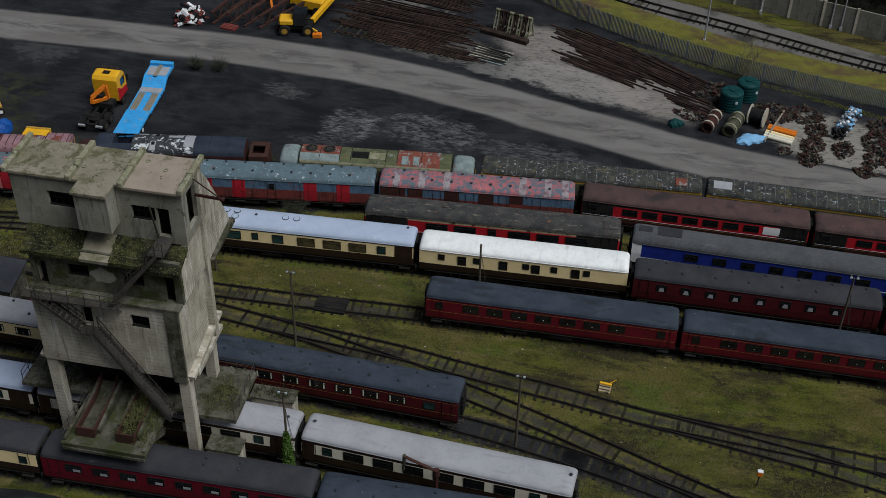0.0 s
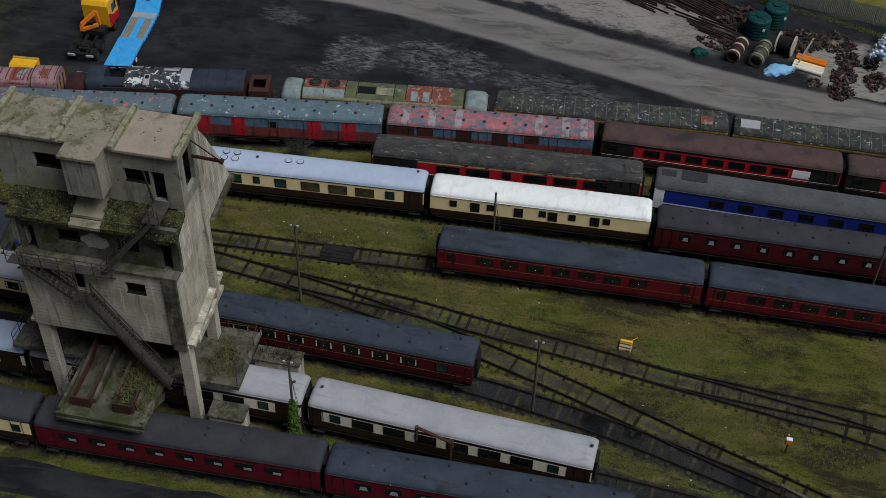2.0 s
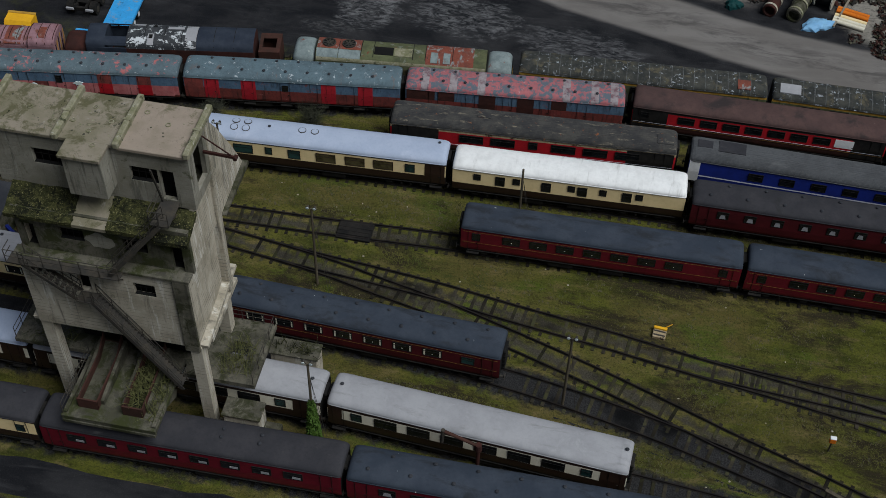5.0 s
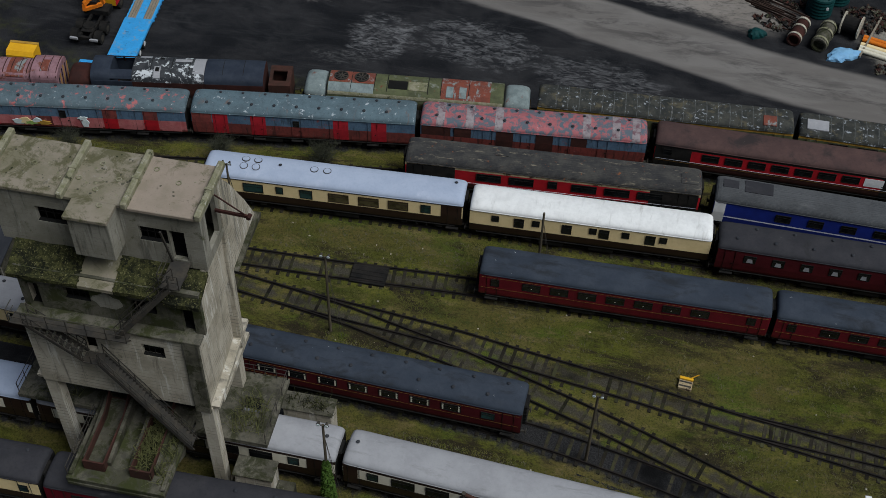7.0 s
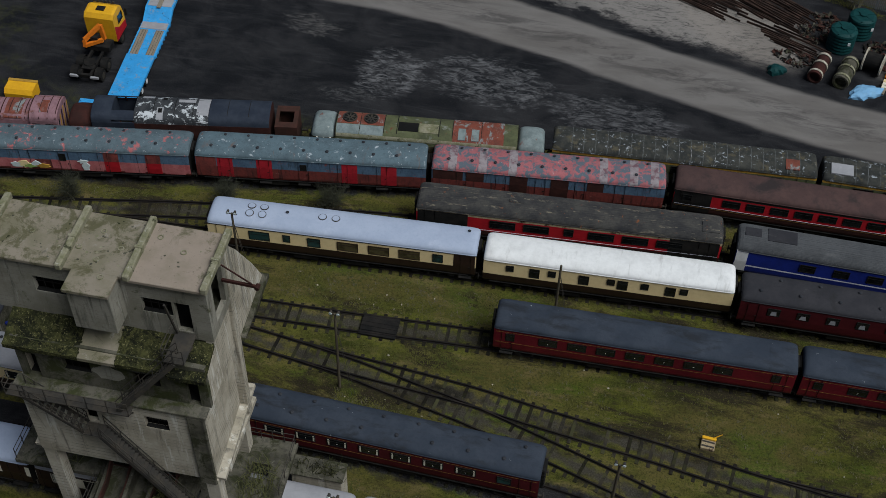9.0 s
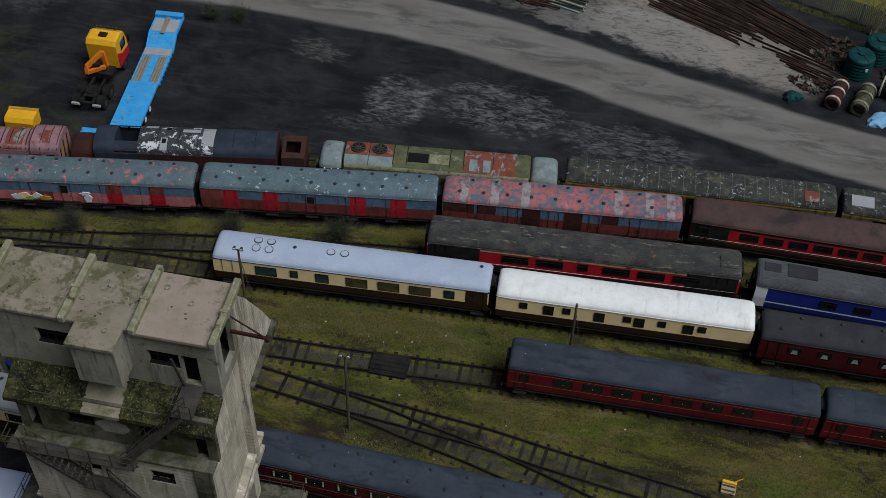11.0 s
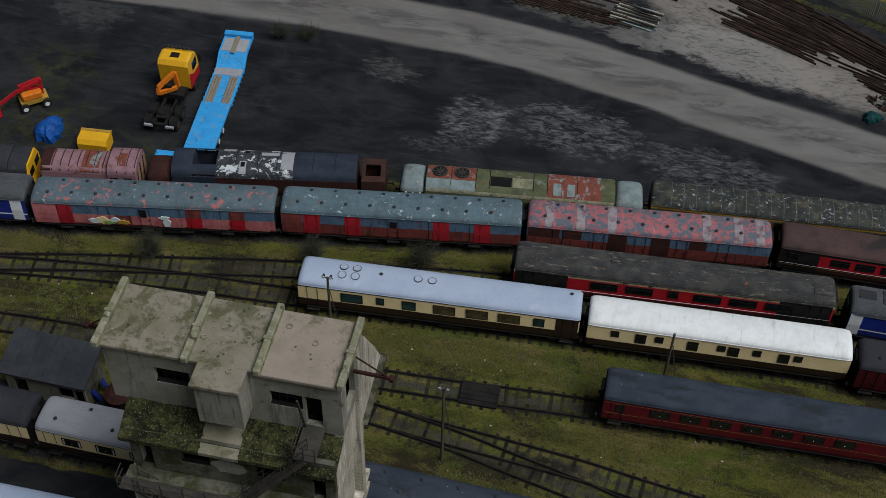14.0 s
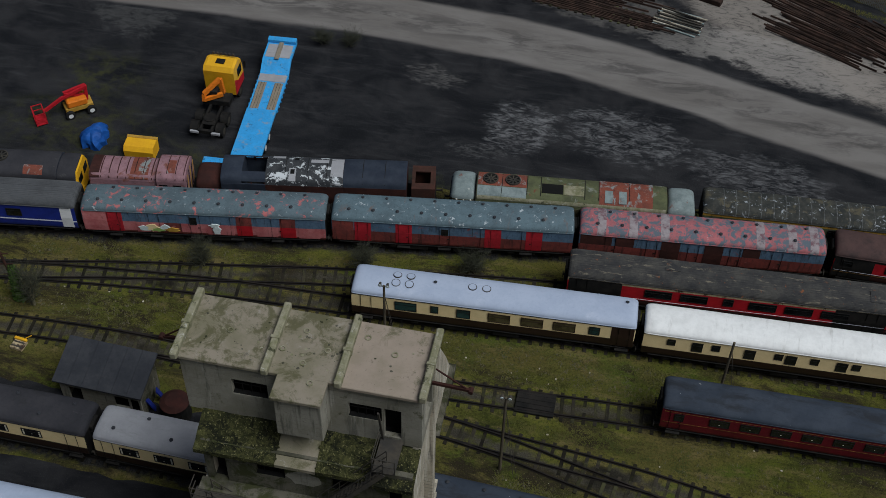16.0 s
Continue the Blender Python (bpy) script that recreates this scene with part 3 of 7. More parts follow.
VERGE = [(x, y + 3.9) for x, y in FENCE[2:]]
MAT["verge"] = surface("mossy_verge", (0.135, 0.125, 0.024), (0.090, 0.088, 0.022), 0.95, scale=0.7, grain=6, relief=0.9, speck=0.6,
                       patch=((0.085, 0.058, 0.030), 0.4, 0.47, 0.60, (0.5, 1, 1)), patch2=((0.21, 0.19, 0.07), 3.0, 0.6, 0.7))
ribbon("verge", smooth_line(VERGE, 1.0), 3.3, 0.35, 0.012, "verge", "yellow-green mossy bank between the fence and the main line", "bank")
# front sheet is ash; the other two paint shade and dark moss between trains
for x0, x1, y0, y1 in ((-90, 40, 20, 51.7), (-90, -22, 60.4, 64.0), (-90, -38, 67.2, 69.6)):
    bm = bmesh.new()
    n = 60
    lo_ = [bm.verts.new((x0 + (x1 - x0) * k / n, y0 + rnd.uniform(-0.25, 0.25), 0.008)) for k in range(n + 1)]
    hi_ = [bm.verts.new((x0 + (x1 - x0) * k / n, y1 + rnd.uniform(-0.3, 0.3), 0.008)) for k in range(n + 1)]
    for k in range(n):
        bm.faces.new((lo_[k], lo_[k + 1], hi_[k + 1], hi_[k]))
    tagged(part("dark_ground_sheet", bm, "yard"), "black ash and cinders, also painting the shade between trains", "ground", kind="structure")

bm = bmesh.new()
spill = smooth_line([(-10.5, 63.2), (-7.5, 65.6), (-3.5, 66.0), (1.0, 64.2), (5.5, 62.6), (10.5, 60.8), (15, 58.9), (19, 57.2), (15.5, 56.4), (9.0, 57.6), (4.0, 59.6), (-1.0, 60.9), (-6.0, 61.6)], 0.4)
rim = [bm.verts.new((q.x + rnd.uniform(-0.3, 0.3), q.y + rnd.uniform(-0.25, 0.25), 0.016)) for q in spill]
bm.faces.new(rim)
bmesh.ops.triangulate(bm, faces=bm.faces)
tagged(part("dark_ground_sheet", bm, "yard"), "black oily ash where the tracks meet", "ground", kind="structure")

# ---- railway tracks ----
def rail_mesh(line, off, z0, name):
    bm = bmesh.new()
    rings = []
    for q, s in zip(line, sides(line)):
        c = q + s * off
        rings.append([c + s * a + Vector((0, 0, z)) for a, z in ((-0.08, z0), (0.08, z0), (0.08, z0 + 0.02), (0.042, z0 + 0.05), (0.046, z0 + 0.19), (-0.046, z0 + 0.19), (-0.042, z0 + 0.05), (-0.08, z0 + 0.02))])
    loft(bm, rings)
    return finish(bm, name, "rail")


def sleeper_mesh():
    bm = bmesh.new()
    box(bm, -0.12, 0.12, -1.15, 1.15, 0, 0.1, bev=0.015)
    return finish(bm, "sleeper", "sleeper")


SLEEPER = sleeper_mesh()
TRACKS = [
    ("loco_siding", ROW1, "dark_ballast", (-66, 30), 1.0),
    ("van_siding", [(-110, 76), (-62, 82.7), (-56, 83.6), (-39, 86.3), (-21.5, 88.9), (-4.2, 90.55), (15.5, 90.5), (60, 90)], "dark_ballast", (-66, 30), 1.0),
    ("coach_siding", [(-110, 70), (-95, 72.55), (-82, 74.75), (-70, 76.75), (-59.5, 78.5), (-53, 79.85), (-45.4, 81.2), (-36.7, 82.7), (-21.6, 84.7), (0, 85.8), (17, 85.4), (60, 84.5)], "ballast", (-66, 30), 1.0),
    ("long_siding", [(-110, 70), (-95, 72.55), (-82, 74.75), (-70, 76.75), (-59.5, 78.35), (-52, 79.25), (-45, 79.85), (-36.2, 80.2), (-16.3, 81.0), (1, 81.3), (20, 81.3), (60, 81)], "ballast", (-66, 30), 1.0),
    ("grass_siding", [(-110, 70.5), (-95, 71.4), (-82, 72.25), (-70, 73.0), (-60, 73.6), (-53, 73.9), (-46, 74.1), (-40, 74.35), (-32.3, 74.55), (-24.6, 74.75), (-14.7, 75.2), (5, 75.55), (26, 75.6), (60, 75.4)], "ballast", (-50, 30), 1.0),
    ("middle_line", [(-110, 70.5), (-95, 71.4), (-82, 72.25), (-70, 73.0), (-60, 73.6), (-53, 73.9), (-47, 73.85), (-40, 73.3), (-31.4, 72.25), (-28.5, 71.8), (-24, 71.3), (-19.7, 70.9), (-15, 70.4), (-11.2, 69.8), (-7, 69.2), (-2, 68.5), (3, 67.65), (6.9, 67.1), (12.6, 66.2), (17, 65.4), (40, 60.5), (60, 56)], "ballast", (-66, 34), 1.0),
    ("middle_branch", [(-2, 68.48), (3, 67.68), (6.5, 67.4), (12.6, 66.95), (17, 66.65), (40, 65), (60, 64)], "ballast", (5, 34), 1.0),
    ("crossover", [(-34, 72.5), (-31, 72.15), (-24, 71.05), (-19.5, 70.0), (-15, 68.95), (-10.5, 67.6), (-5.6, 66.05), (-2.5, 65.0), (2.2, 63.3), (5.1, 62.2), (9.7, 60.6), (16, 58.3), (40, 49.5)], "ballast", (-20, 30), 1.0),
    ("shed_line", [(-110, 67.5), (-82, 66.6), (-54, 65.75), (-29, 65.2), (-18, 64.75), (-10, 64.05), (-4, 63.05), (2, 61.7), (9, 59.7), (18, 57.0), (29, 53.2), (40, 49)], "dark_ballast", (-60, 18), 1.0),
    ("saloon_line", [(-110, 59.5), (-52, 59.3), (-39.6, 59.2), (-20, 58.9), (-1, 57.7), (12, 56.4), (24, 54.6), (60, 47)], "dark_ballast", (-60, 28), 1.0),
    ("front_line", [(-110, 53.7), (-38, 53.75), (0, 53.9), (24, 53), (60, 49)], "dark_ballast", (-50, 12), 1.0),
    ("near_line", [(-110, 47.4), (-38, 47.5), (0, 46.8), (24, 45.5), (60, 41)], "dark_ballast", (-40, -8), 1.0),
    ("main_line", [(-80, 170), (-30, 143.5), (-3.7, 133.0), (9.1, 128.9), (25, 123.6), (50, 117), (120, 103)], "pale_ballast", (-14, 34), 1.0),
]
for k, (name, pts, bed, (s0, s1), wd) in enumerate(TRACKS):
    line = smooth_line(pts, 0.7)
    zb = 0.05 + 0.005 * k
    ribbon("ballast_bed", line, 3.3 if bed == "pale_ballast" else 1.75, zb + 0.03, -0.02, bed, "stone track bed with weeds creeping in", "track bed")
    tr = thing("railway_track", Matrix.Identity(4), "rusty steel rails on weathered sleepers", "railway track", "yard tracks", "structure")
    part("rail", rail_mesh(line, -0.7525, zb + 0.07, "rail"), None, tr)
    part("rail", rail_mesh(line, 0.7525, zb + 0.07, "rail"), None, tr)
    run, nxt = 0.0, 0.0
    for q, r, s in zip(line, line[1:], sides(line)):
        d = r - q
        while nxt < run + d.length:
            c = q + d * ((nxt - run) / d.length)
            if s0 <= c.x <= s1:
                a = math.degrees(math.atan2(d.y, d.x)) + rnd.uniform(-1.2, 1.2)
                part("sleeper", SLEEPER, None, tr, at=pose(c.x, c.y, zb - 0.055 + rnd.uniform(-0.035, 0.028), 0, 0, a))
            nxt += 0.74
        run += d.length

# ---- coaches ----
RT = 0.30   # rail top above the ground

def hull(bm, half_len, prof, mats, ends=0.12, end_mat=None):
    """A long body of the given half profile (y, z from bottom to ridge), mirrored, with slightly drawn-in ends."""
    full = [(-y, z) for y, z in prof] + [(y, z) for y, z in reversed(prof) if y > 0.001]
    drawn = ((0, 0.95), (0.05, 0.6), (0.16, 0.28), (0.36, 0.08), (0.7, 0))
    xs = [(-half_len + a, ends * e) for a, e in drawn] + [(half_len - a, ends * e) for a, e in reversed(drawn)]
    zt = max(z for _, z in prof)
    rings = [[(x, y * (1 - e * 0.25), z - e * max(0, (z - zt + 0.75))) for y, z in full] for x, e in xs]
    strip = list(mats) + list(reversed(mats))
    strip = strip + [0] * (len(full) - len(strip))
    return loft(bm, rings, True, True, strip)


def roof_profile(w, z0, z1, n=9, ribs=0, flat=2.3):
    out = []
    for i in range(n + 1):
        a = i / n * math.pi / 2
        y, z = w * math.cos(a) ** (2 / flat), z0 + (z1 - z0) * math.sin(a) ** (2 / flat)
        out.append((y if i < n else 0.0, z))
    return out


def coach_parts():
    """Small meshes that all coaches share."""
    d = {}
    bm = bmesh.new()
    for s in (-1, 1):
        rod(bm, (0, s * 0.75 - 0.07, 0), (0, s * 0.75 + 0.07, 0), 0.46, 16)
        rod(bm, (0, s * 0.82 - 0.02, 0), (0, s * 0.82 + 0.02, 0), 0.5, 16)
    rod(bm, (0, -0.95, 0), (0, 0.95, 0), 0.09, 8)
    d["wheelset"] = finish(bm, "wheelset", "underframe")
    bm = bmesh.new()
    for s in (-1, 1):
        box(bm, -1.75, 1.75, s * 1.02 - 0.06, s * 1.02 + 0.06, 0.62, 0.84, bev=0.02)
        for x in (-1.3, 1.3):
            box(bm, x - 0.22, x + 0.22, s * 1.08 - 0.1, s * 1.08 + 0.1, 0.45, 0.78, bev=0.03)
        rod(bm, (-0.35, s * 1.05, 0.4), (-0.35, s * 1.05, 0.75), 0.12, 8)
        rod(bm, (0.35, s * 1.05, 0.4), (0.35, s * 1.05, 0.75), 0.12, 8)
    box(bm, -0.3, 0.3, -1.0, 1.0, 0.6, 0.85)
    d["bogie"] = finish(bm, "bogie", "underframe")
    bm = bmesh.new()
    rod(bm, (0, 0, 0), (0.42, 0, 0), 0.09, 10)
    rod(bm, (0.42, 0, 0), (0.47, 0, 0), 0.23, 14)
    d["buffer"] = finish(bm, "buffer", "steel")
    bm = bmesh.new()
    box(bm, 0, 0.28, -0.48, 0.48, 1.15, 3.15, bev=0.05)
    for z in (1.4, 1.8, 2.2, 2.6, 3.0):
        box(bm, 0.02, 0.30, -0.5, 0.5, z - 0.04, z + 0.04)
    d["gangway"] = finish(bm, "gangway", "underframe")
    bm = bmesh.new()
    rod(bm, (0, 0, -0.08), (0, 0, 0.05), 0.09, 8)
    rod(bm, (0, 0, 0.05), (0, 0, 0.10), 0.13, 8, 0.07)
    d["vent"] = finish(bm, "roof_vent", "shed_roof")
    bm = bmesh.new()
    rod(bm, (0, 0, -0.06), (0, 0, 0.05), 0.30, 20, mi=0)
    rod(bm, (0, 0, 0.0), (0, 0, 0.07), 0.255, 20, 0.25, mi=1)
    d["fan_ring"] = finish(bm, "roof_fan", ["steel", "blue_white_roof"])
    bm = bmesh.new()
    bmesh.ops.create_icosphere(bm, subdivisions=1, radius=0.062)
    d["lampshade"] = finish(bm, "table_lamp_shade", "lampwhite")
    for nm, x0, x1, y, z0, z1 in (("battery_box", -0.9, 0.9, 1.1, 0.45, 0.95), ("cylinder", -0.5, 0.5, 0.9, 0.5, 0.9)):
        bm = bmesh.new()
        box(bm, x0, x1, -0.3, 0.3, z0, z1, bev=0.04)
        d[nm] = finish(bm, nm, "underframe")
    return d


CP = coach_parts()
PANES = {}


def pane_mesh(w, h, glass, rim):
    key = (round(w, 2), round(h, 2), glass, rim)
    if key not in PANES:
        bm = bmesh.new()
        box(bm, -w / 2, w / 2, -0.012, 0.012, -h / 2, h / 2)
        g = finish(bm, "pane", glass)
        bm = bmesh.new()
        t = 0.045
        for x0, x1, z0, z1 in ((-w / 2 - t, w / 2 + t, h / 2, h / 2 + t), (-w / 2 - t, w / 2 + t, -h / 2 - t, -h / 2), (-w / 2 - t, -w / 2, -h / 2, h / 2), (w / 2, w / 2 + t, -h / 2, h / 2),
                               (-w / 2, w / 2, h * 0.18, h * 0.18 + 0.03)):
            box(bm, x0, x1, -0.028, 0.01, z0, z1)
        PANES[key] = (g, finish(bm, "window_frame", rim))
    return PANES[key]


def add_window(co, x, side, y, zc, w, h, glass="glass", rim="underframe", extra=None):
    g, f = pane_mesh(w, h, glass, rim)
    at = pose(x, side * y, zc, 0, 0, 0 if side < 0 else 180)
    wob = part("window_frame", f, None, co, at=at)
    part("pane", g, None, wob)
    if extra == "lamp":
        part("lampshade", CP["lampshade"], None, wob, at=pose(0.0, 0.03, -h * 0.2))
    elif extra == "blind":
        bm = bmesh.new()
        loft(bm, [[(a * w * 0.3, y, -h * 0.5), (a * w * 0.2, y, h * 0.12)] for a in (-1, 1) for y in (-0.022,)] + [[(0.3 * w, -0.012, -h * 0.5), (0.2 * w, -0.012, h * 0.12)], [(-0.3 * w, -0.012, -h * 0.5), (-0.2 * w, -0.012, h * 0.12)], [(-0.3 * w, -0.022, -h * 0.5), (-0.2 * w, -0.022, h * 0.12)]], closed=False)
        part("blind", bm, "silver_roof", wob)
    elif extra == "curtain":
        for k in (-1, 1):
            bm = bmesh.new()
            box(bm, k * w * 0.44 - 0.05, k * w * 0.44 + 0.05, -0.02, -0.012, -h * 0.48, h * 0.40)
            part("curtain", bm, "ivory", wob)
        part("lampshade", CP["lampshade"], None, wob, at=pose(0.0, 0.03, -h * 0.2))
    elif extra == "table":
        bm = bmesh.new()
        box(bm, -w * 0.05, w * 0.42, -0.02, -0.012, -h * 0.46, -h * 0.12)
        part("table", bm, "silver_roof", wob)
        part("lampshade", CP["lampshade"], None, wob, at=pose(0.0, 0.03, -h * 0.2))
    return wob


def coach(label, x0, y0, x1, y1, roof, bands, windows=(), doors=(), vents=(), fans=(), w=1.26, eave=3.30, ridge=3.80, dy=0.0, panels=(), seams=(),
          ends="underframe", lining=(), category="railway coach", gang=True, ribs=0, flat=2.3, hatches=(), group="stabled coaches"):
    """y0, y1: 1.4 m to the near side of the track's middle at both ends; dy: set over from there. bands: (top z, material) upwards from the sole bar.
    windows: (x from the left end, width, low, high, glass, rim, extra); doors and panels: (x, width, low, high, material)."""
    L = math.hypot(x1 - x0, y1 - y0)
    ang = math.atan2(y1 - y0, x1 - x0)
    off = 1.40 + dy
    cx, cy = (x0 + x1) / 2 - math.sin(ang) * off, (y0 + y1) / 2 + math.cos(ang) * off
    co = thing("railway_coach", pose(cx, cy, 0, 0, 0, math.degrees(ang)), label, category, group)
    H = L / 2

    def side_y(z):
        t = (z - 1.25) / (eave - 1.25)
        return w - 0.05 + 0.075 * math.sin(math.pi * min(1, max(0, t * 0.85 + 0.1))) - 0.02 * t
    zs, names = [1.22], []
    for zt, mname in bands:
        zs.append(zt)
        names.append(mname)
    uniq = [ends] + sorted(set(names))
    bm = bmesh.new()
    prof = [(side_y(zs[0]) - 0.03, zs[0])] + [(side_y(z), z) for z in zs[1:]]
    prof.append((0.0, eave + 0.02))
    hull(bm, H, prof, [uniq.index(n) for n in names] + [0], ends=0.06)
    part("body", bm, uniq, co)
    bm = bmesh.new()
    rp = [(w - 0.03, eave - 0.07), (w + 0.015, eave - 0.06), (w + 0.015, eave - 0.02)] + roof_profile(w - 0.01, eave, ridge, 10 + ribs, 0, flat)
    if ribs:
        rp = rp[:4] + [(y, z + (0.035 if i % 2 else 0.0)) for i, (y, z) in enumerate(rp[4:-1])] + [rp[-1]]
    hull(bm, H + 0.02, rp, [0] * (len(rp) - 1), ends=0.42)
    part("roof", bm, roof, co, smooth=not ribs)

    def roof_z(y):
        u = min(0.999, abs(y) / (w - 0.01))
        return eave + (ridge - eave) * (1 - u ** flat) ** (1 / flat)
    for xs in seams:
        xs, half, mseam = xs if isinstance(xs, tuple) else (xs, 0.03, "flaked_seam" if roof == "flaked_roof" else roof)
        bm = bmesh.new()
        ring = roof_profile(w + 0.004, eave, ridge + 0.012, 10, 0, flat)
        full = [(-y, z) for y, z in ring] + [(y, z) for y, z in reversed(ring[:-1])]
        loft(bm, [[(-H + xs + e, y, z) for y, z in full] for e in (-half, half)], closed=False)
        part("roof_seam", bm, mseam, co)
    bm = bmesh.new()
    box(bm, -H + 0.1, H - 0.1, -w + 0.16, w - 0.16, 0.98, 1.24)
    for s in (-1, 1):
        bar(bm, (-H * 0.5, s * 1.0, 1.0), (-H * 0.3, s * 1.0, 0.62), 0.06, 0.06)
        bar(bm, (-H * 0.3, s * 1.0, 0.62), (H * 0.3, s * 1.0, 0.62), 0.06, 0.06)
        bar(bm, (H * 0.3, s * 1.0, 0.62), (H * 0.5, s * 1.0, 1.0), 0.06, 0.06)
        box(bm, -H + 0.5, H - 0.5, s * 1.15 - 0.1, s * 1.15 + 0.1, 1.08, 1.12)
    part("underframe", bm, "underframe", co)
    for xb in (-H + 3.0, H - 3.0):
        bo = part("bogie", CP["bogie"], None, co, at=pose(xb, 0, RT))
        for xw in (-1.3, 1.3):
            part("wheelset", CP["wheelset"], None, bo, at=pose(xw, 0, 0.5))
    for xb in (-2.2, 1.4):
        for s in (-1, 1):
            part("battery_box", CP["battery_box"], None, co, at=pose(xb + s * 0.4, s * 0.85, 0.12))
    for s in (-1, 1):
        for yb in (-0.87, 0.87):
            part("buffer", CP["buffer"], None, co, at=pose(s * (H - 0.12), yb, 1.08, 0, 0, 0 if s > 0 else 180))
        if gang:
            part("gangway", CP["gangway"], None, co, at=pose(s * (H - 0.06), 0, 0.1, 0, 0, 0 if s > 0 else 180))
    for side in (-1, 1):
        for x, ww, z0, z1, glass, rim, extra in windows:
            zc = (z0 + z1) / 2
            add_window(co, -H + x, side, side_y(zc) + 0.004, zc, ww, z1 - z0, glass, rim, extra)
        for x, ww, z0, z1, mname in panels:
            bm = bmesh.new()
            ya, yb = side_y(z0), side_y(z1)
            a, b = -H + x - ww / 2, -H + x + ww / 2
            zm = (z0 + z1) / 2
            ym = side_y(zm)
            loft(bm, [[(xx, side * (y + d), z) for y, d, z in ((ya, 0.014, z0), (ym, 0.014, zm), (yb, 0.014, z1), (yb, -0.05, z1), (ya, -0.05, z0))] for xx in (a, b)])
            part("panel", bm, mname, co)
        for x in doors:
            bm = bmesh.new()
            for dx in (-0.36, 0.36):
                box(bm, -H + x + dx - 0.006, -H + x + dx + 0.006, side * side_y(2.2) - 0.02, side * side_y(2.2) + 0.02, 1.3, 3.2)
            box(bm, -H + x + 0.2, -H + x + 0.3, side * side_y(2.1) - 0.03, side * side_y(2.1) + 0.05, 1.95, 2.0)
            part("door", bm, "underframe", co)
            bm = bmesh.new()
            box(bm, -H + x - 0.45, -H + x + 0.45, side * (w + 0.02) - 0.12, side * (w + 0.02) + 0.12, 0.92, 0.97)
            part("step", bm, "underframe", co)
        for z, mname in lining:
            bm = bmesh.new()
            box(bm, -H + 0.15, H - 0.15, side * side_y(z) - 0.008, side * side_y(z) + 0.008, z - 0.014, z + 0.014)
            part("lining", bm, mname, co)
    for x, y in vents:
        part("roof_vent", CP["vent"], None, co, at=pose(-H + x, y, roof_z(y) + 0.02, math.degrees(-y * 0.35)))
    for x, y in fans:
        part("roof_fan", CP["fan_ring"], None, co, at=pose(-H + x, y, roof_z(y) - 0.02, -math.degrees(math.asin(max(-1, min(1, y * 0.45))))))
    for x, y, wx, wy, mname in hatches:
        bm = bmesh.new()
        zc = roof_z(y)
        tilt = (roof_z(y + 0.05) - roof_z(y - 0.05)) / 0.1
        loft(bm, [[(-H + x + e * wx / 2, y + f * wy / 2, zc + tilt * f * wy / 2 + h) for f, h in ((-1, -0.04), (1, -0.04), (1, 0.045), (-1, 0.045))] for e in (-1, 1)])
        part("roof_hatch", bm, mname, co)
    return co


MAR = [(1.42, "maroon"), (2.0, "maroon"), (2.9, "maroon"), (3.26, "maroon")]
MARD = [(1.42, "maroon_dark"), (2.0, "maroon_dark"), (2.9, "maroon_dark"), (3.26, "maroon_dark")]
PUL = [(1.42, "chocolate"), (2.0, "chocolate"), (3.1, "cream"), (3.26, "chocolate")]
PUI = [(1.42, "chocolate"), (2.02, "chocolate"), (2.95, "ivory"), (3.26, "chocolate")]


def win_row(xs, w, z0=2.25, z1=2.88, glass="glass", rim="underframe", extra=None):
    return [(x, w, z0, z1, glass, rim, extra) for x in xs]


def two_rows(n, L, y=0.55):
    return [(1.2 + i * (L - 2.4) / (n - 1), y if i % 2 else -y) for i in range(n)]


SEVEN = [3.2 + i * 1.98 for i in range(7)]
# maroon coaches on the grass siding
for x0, x1, y0, y1 in ((-14.35, 5.23, 73.8, 74.15), (5.60, 25.2, 74.15, 74.25), (25.6, 45.2, 74.25, 74.2)):
    coach("maroon coach with slate-grey roof on a grassy siding", x0, y0, x1, y1, "slate_roof", MAR, win_row([3.6 + i * 1.9 for i in range(7)], 1.15, extra="lamp") + win_row([1.1, 18.4], 0.5),
          doors=(0.9, 18.7), vents=(), lining=((1.98, "lining"), (3.0, "lining")), seams=(1.7, 17.8))
# cream van with a white roof, and the pale-roofed saloon coupled to it
coach("cream and brown parcels coach with white sheeted roof", -16.07, 79.5, 0.97, 80.15, "white_roof", [(1.42, "chocolate"), (1.95, "chocolate"), (3.17, "cream"), (3.26, "chocolate")],
      win_row([1.85, 4.75, 8.8, 11.1, 13.75], 0.45, 2.45, 2.95) + win_row([3.55, 6.95, 9.6, 12.85], 0.62, 2.15, 2.95), doors=(), ridge=3.82)
coach("brown and cream saloon with pale blue-grey roof", -35.6, 78.55, -16.6, 79.5, "blue_white_roof", PUL,
      win_row([3.7], 1.4, 2.15, 2.92, "teal_glass") + win_row([5.65], 0.45, 2.3, 2.9, "teal_glass") + win_row([7.6], 0.85, 2.15, 2.92, "teal_glass") + win_row([10.0, 12.2, 14.35], 1.4, 2.15, 2.92, "amber_glass", "chocolate") + win_row([16.35], 0.65, 2.2, 2.9, "teal_glass"),
      doors=(1.0, 18.3), fans=((2.9, 0.35), (3.8, 0.35), (2.9, -0.35), (3.8, -0.35), (8.0, 0.1), (8.95, 0.1)), vents=((5.5, 0.1), (18.3, 0.5)), seams=(16.4,), dy=0.2, panels=((18.2, 1.5, 1.3, 3.22, "chocolate"),))
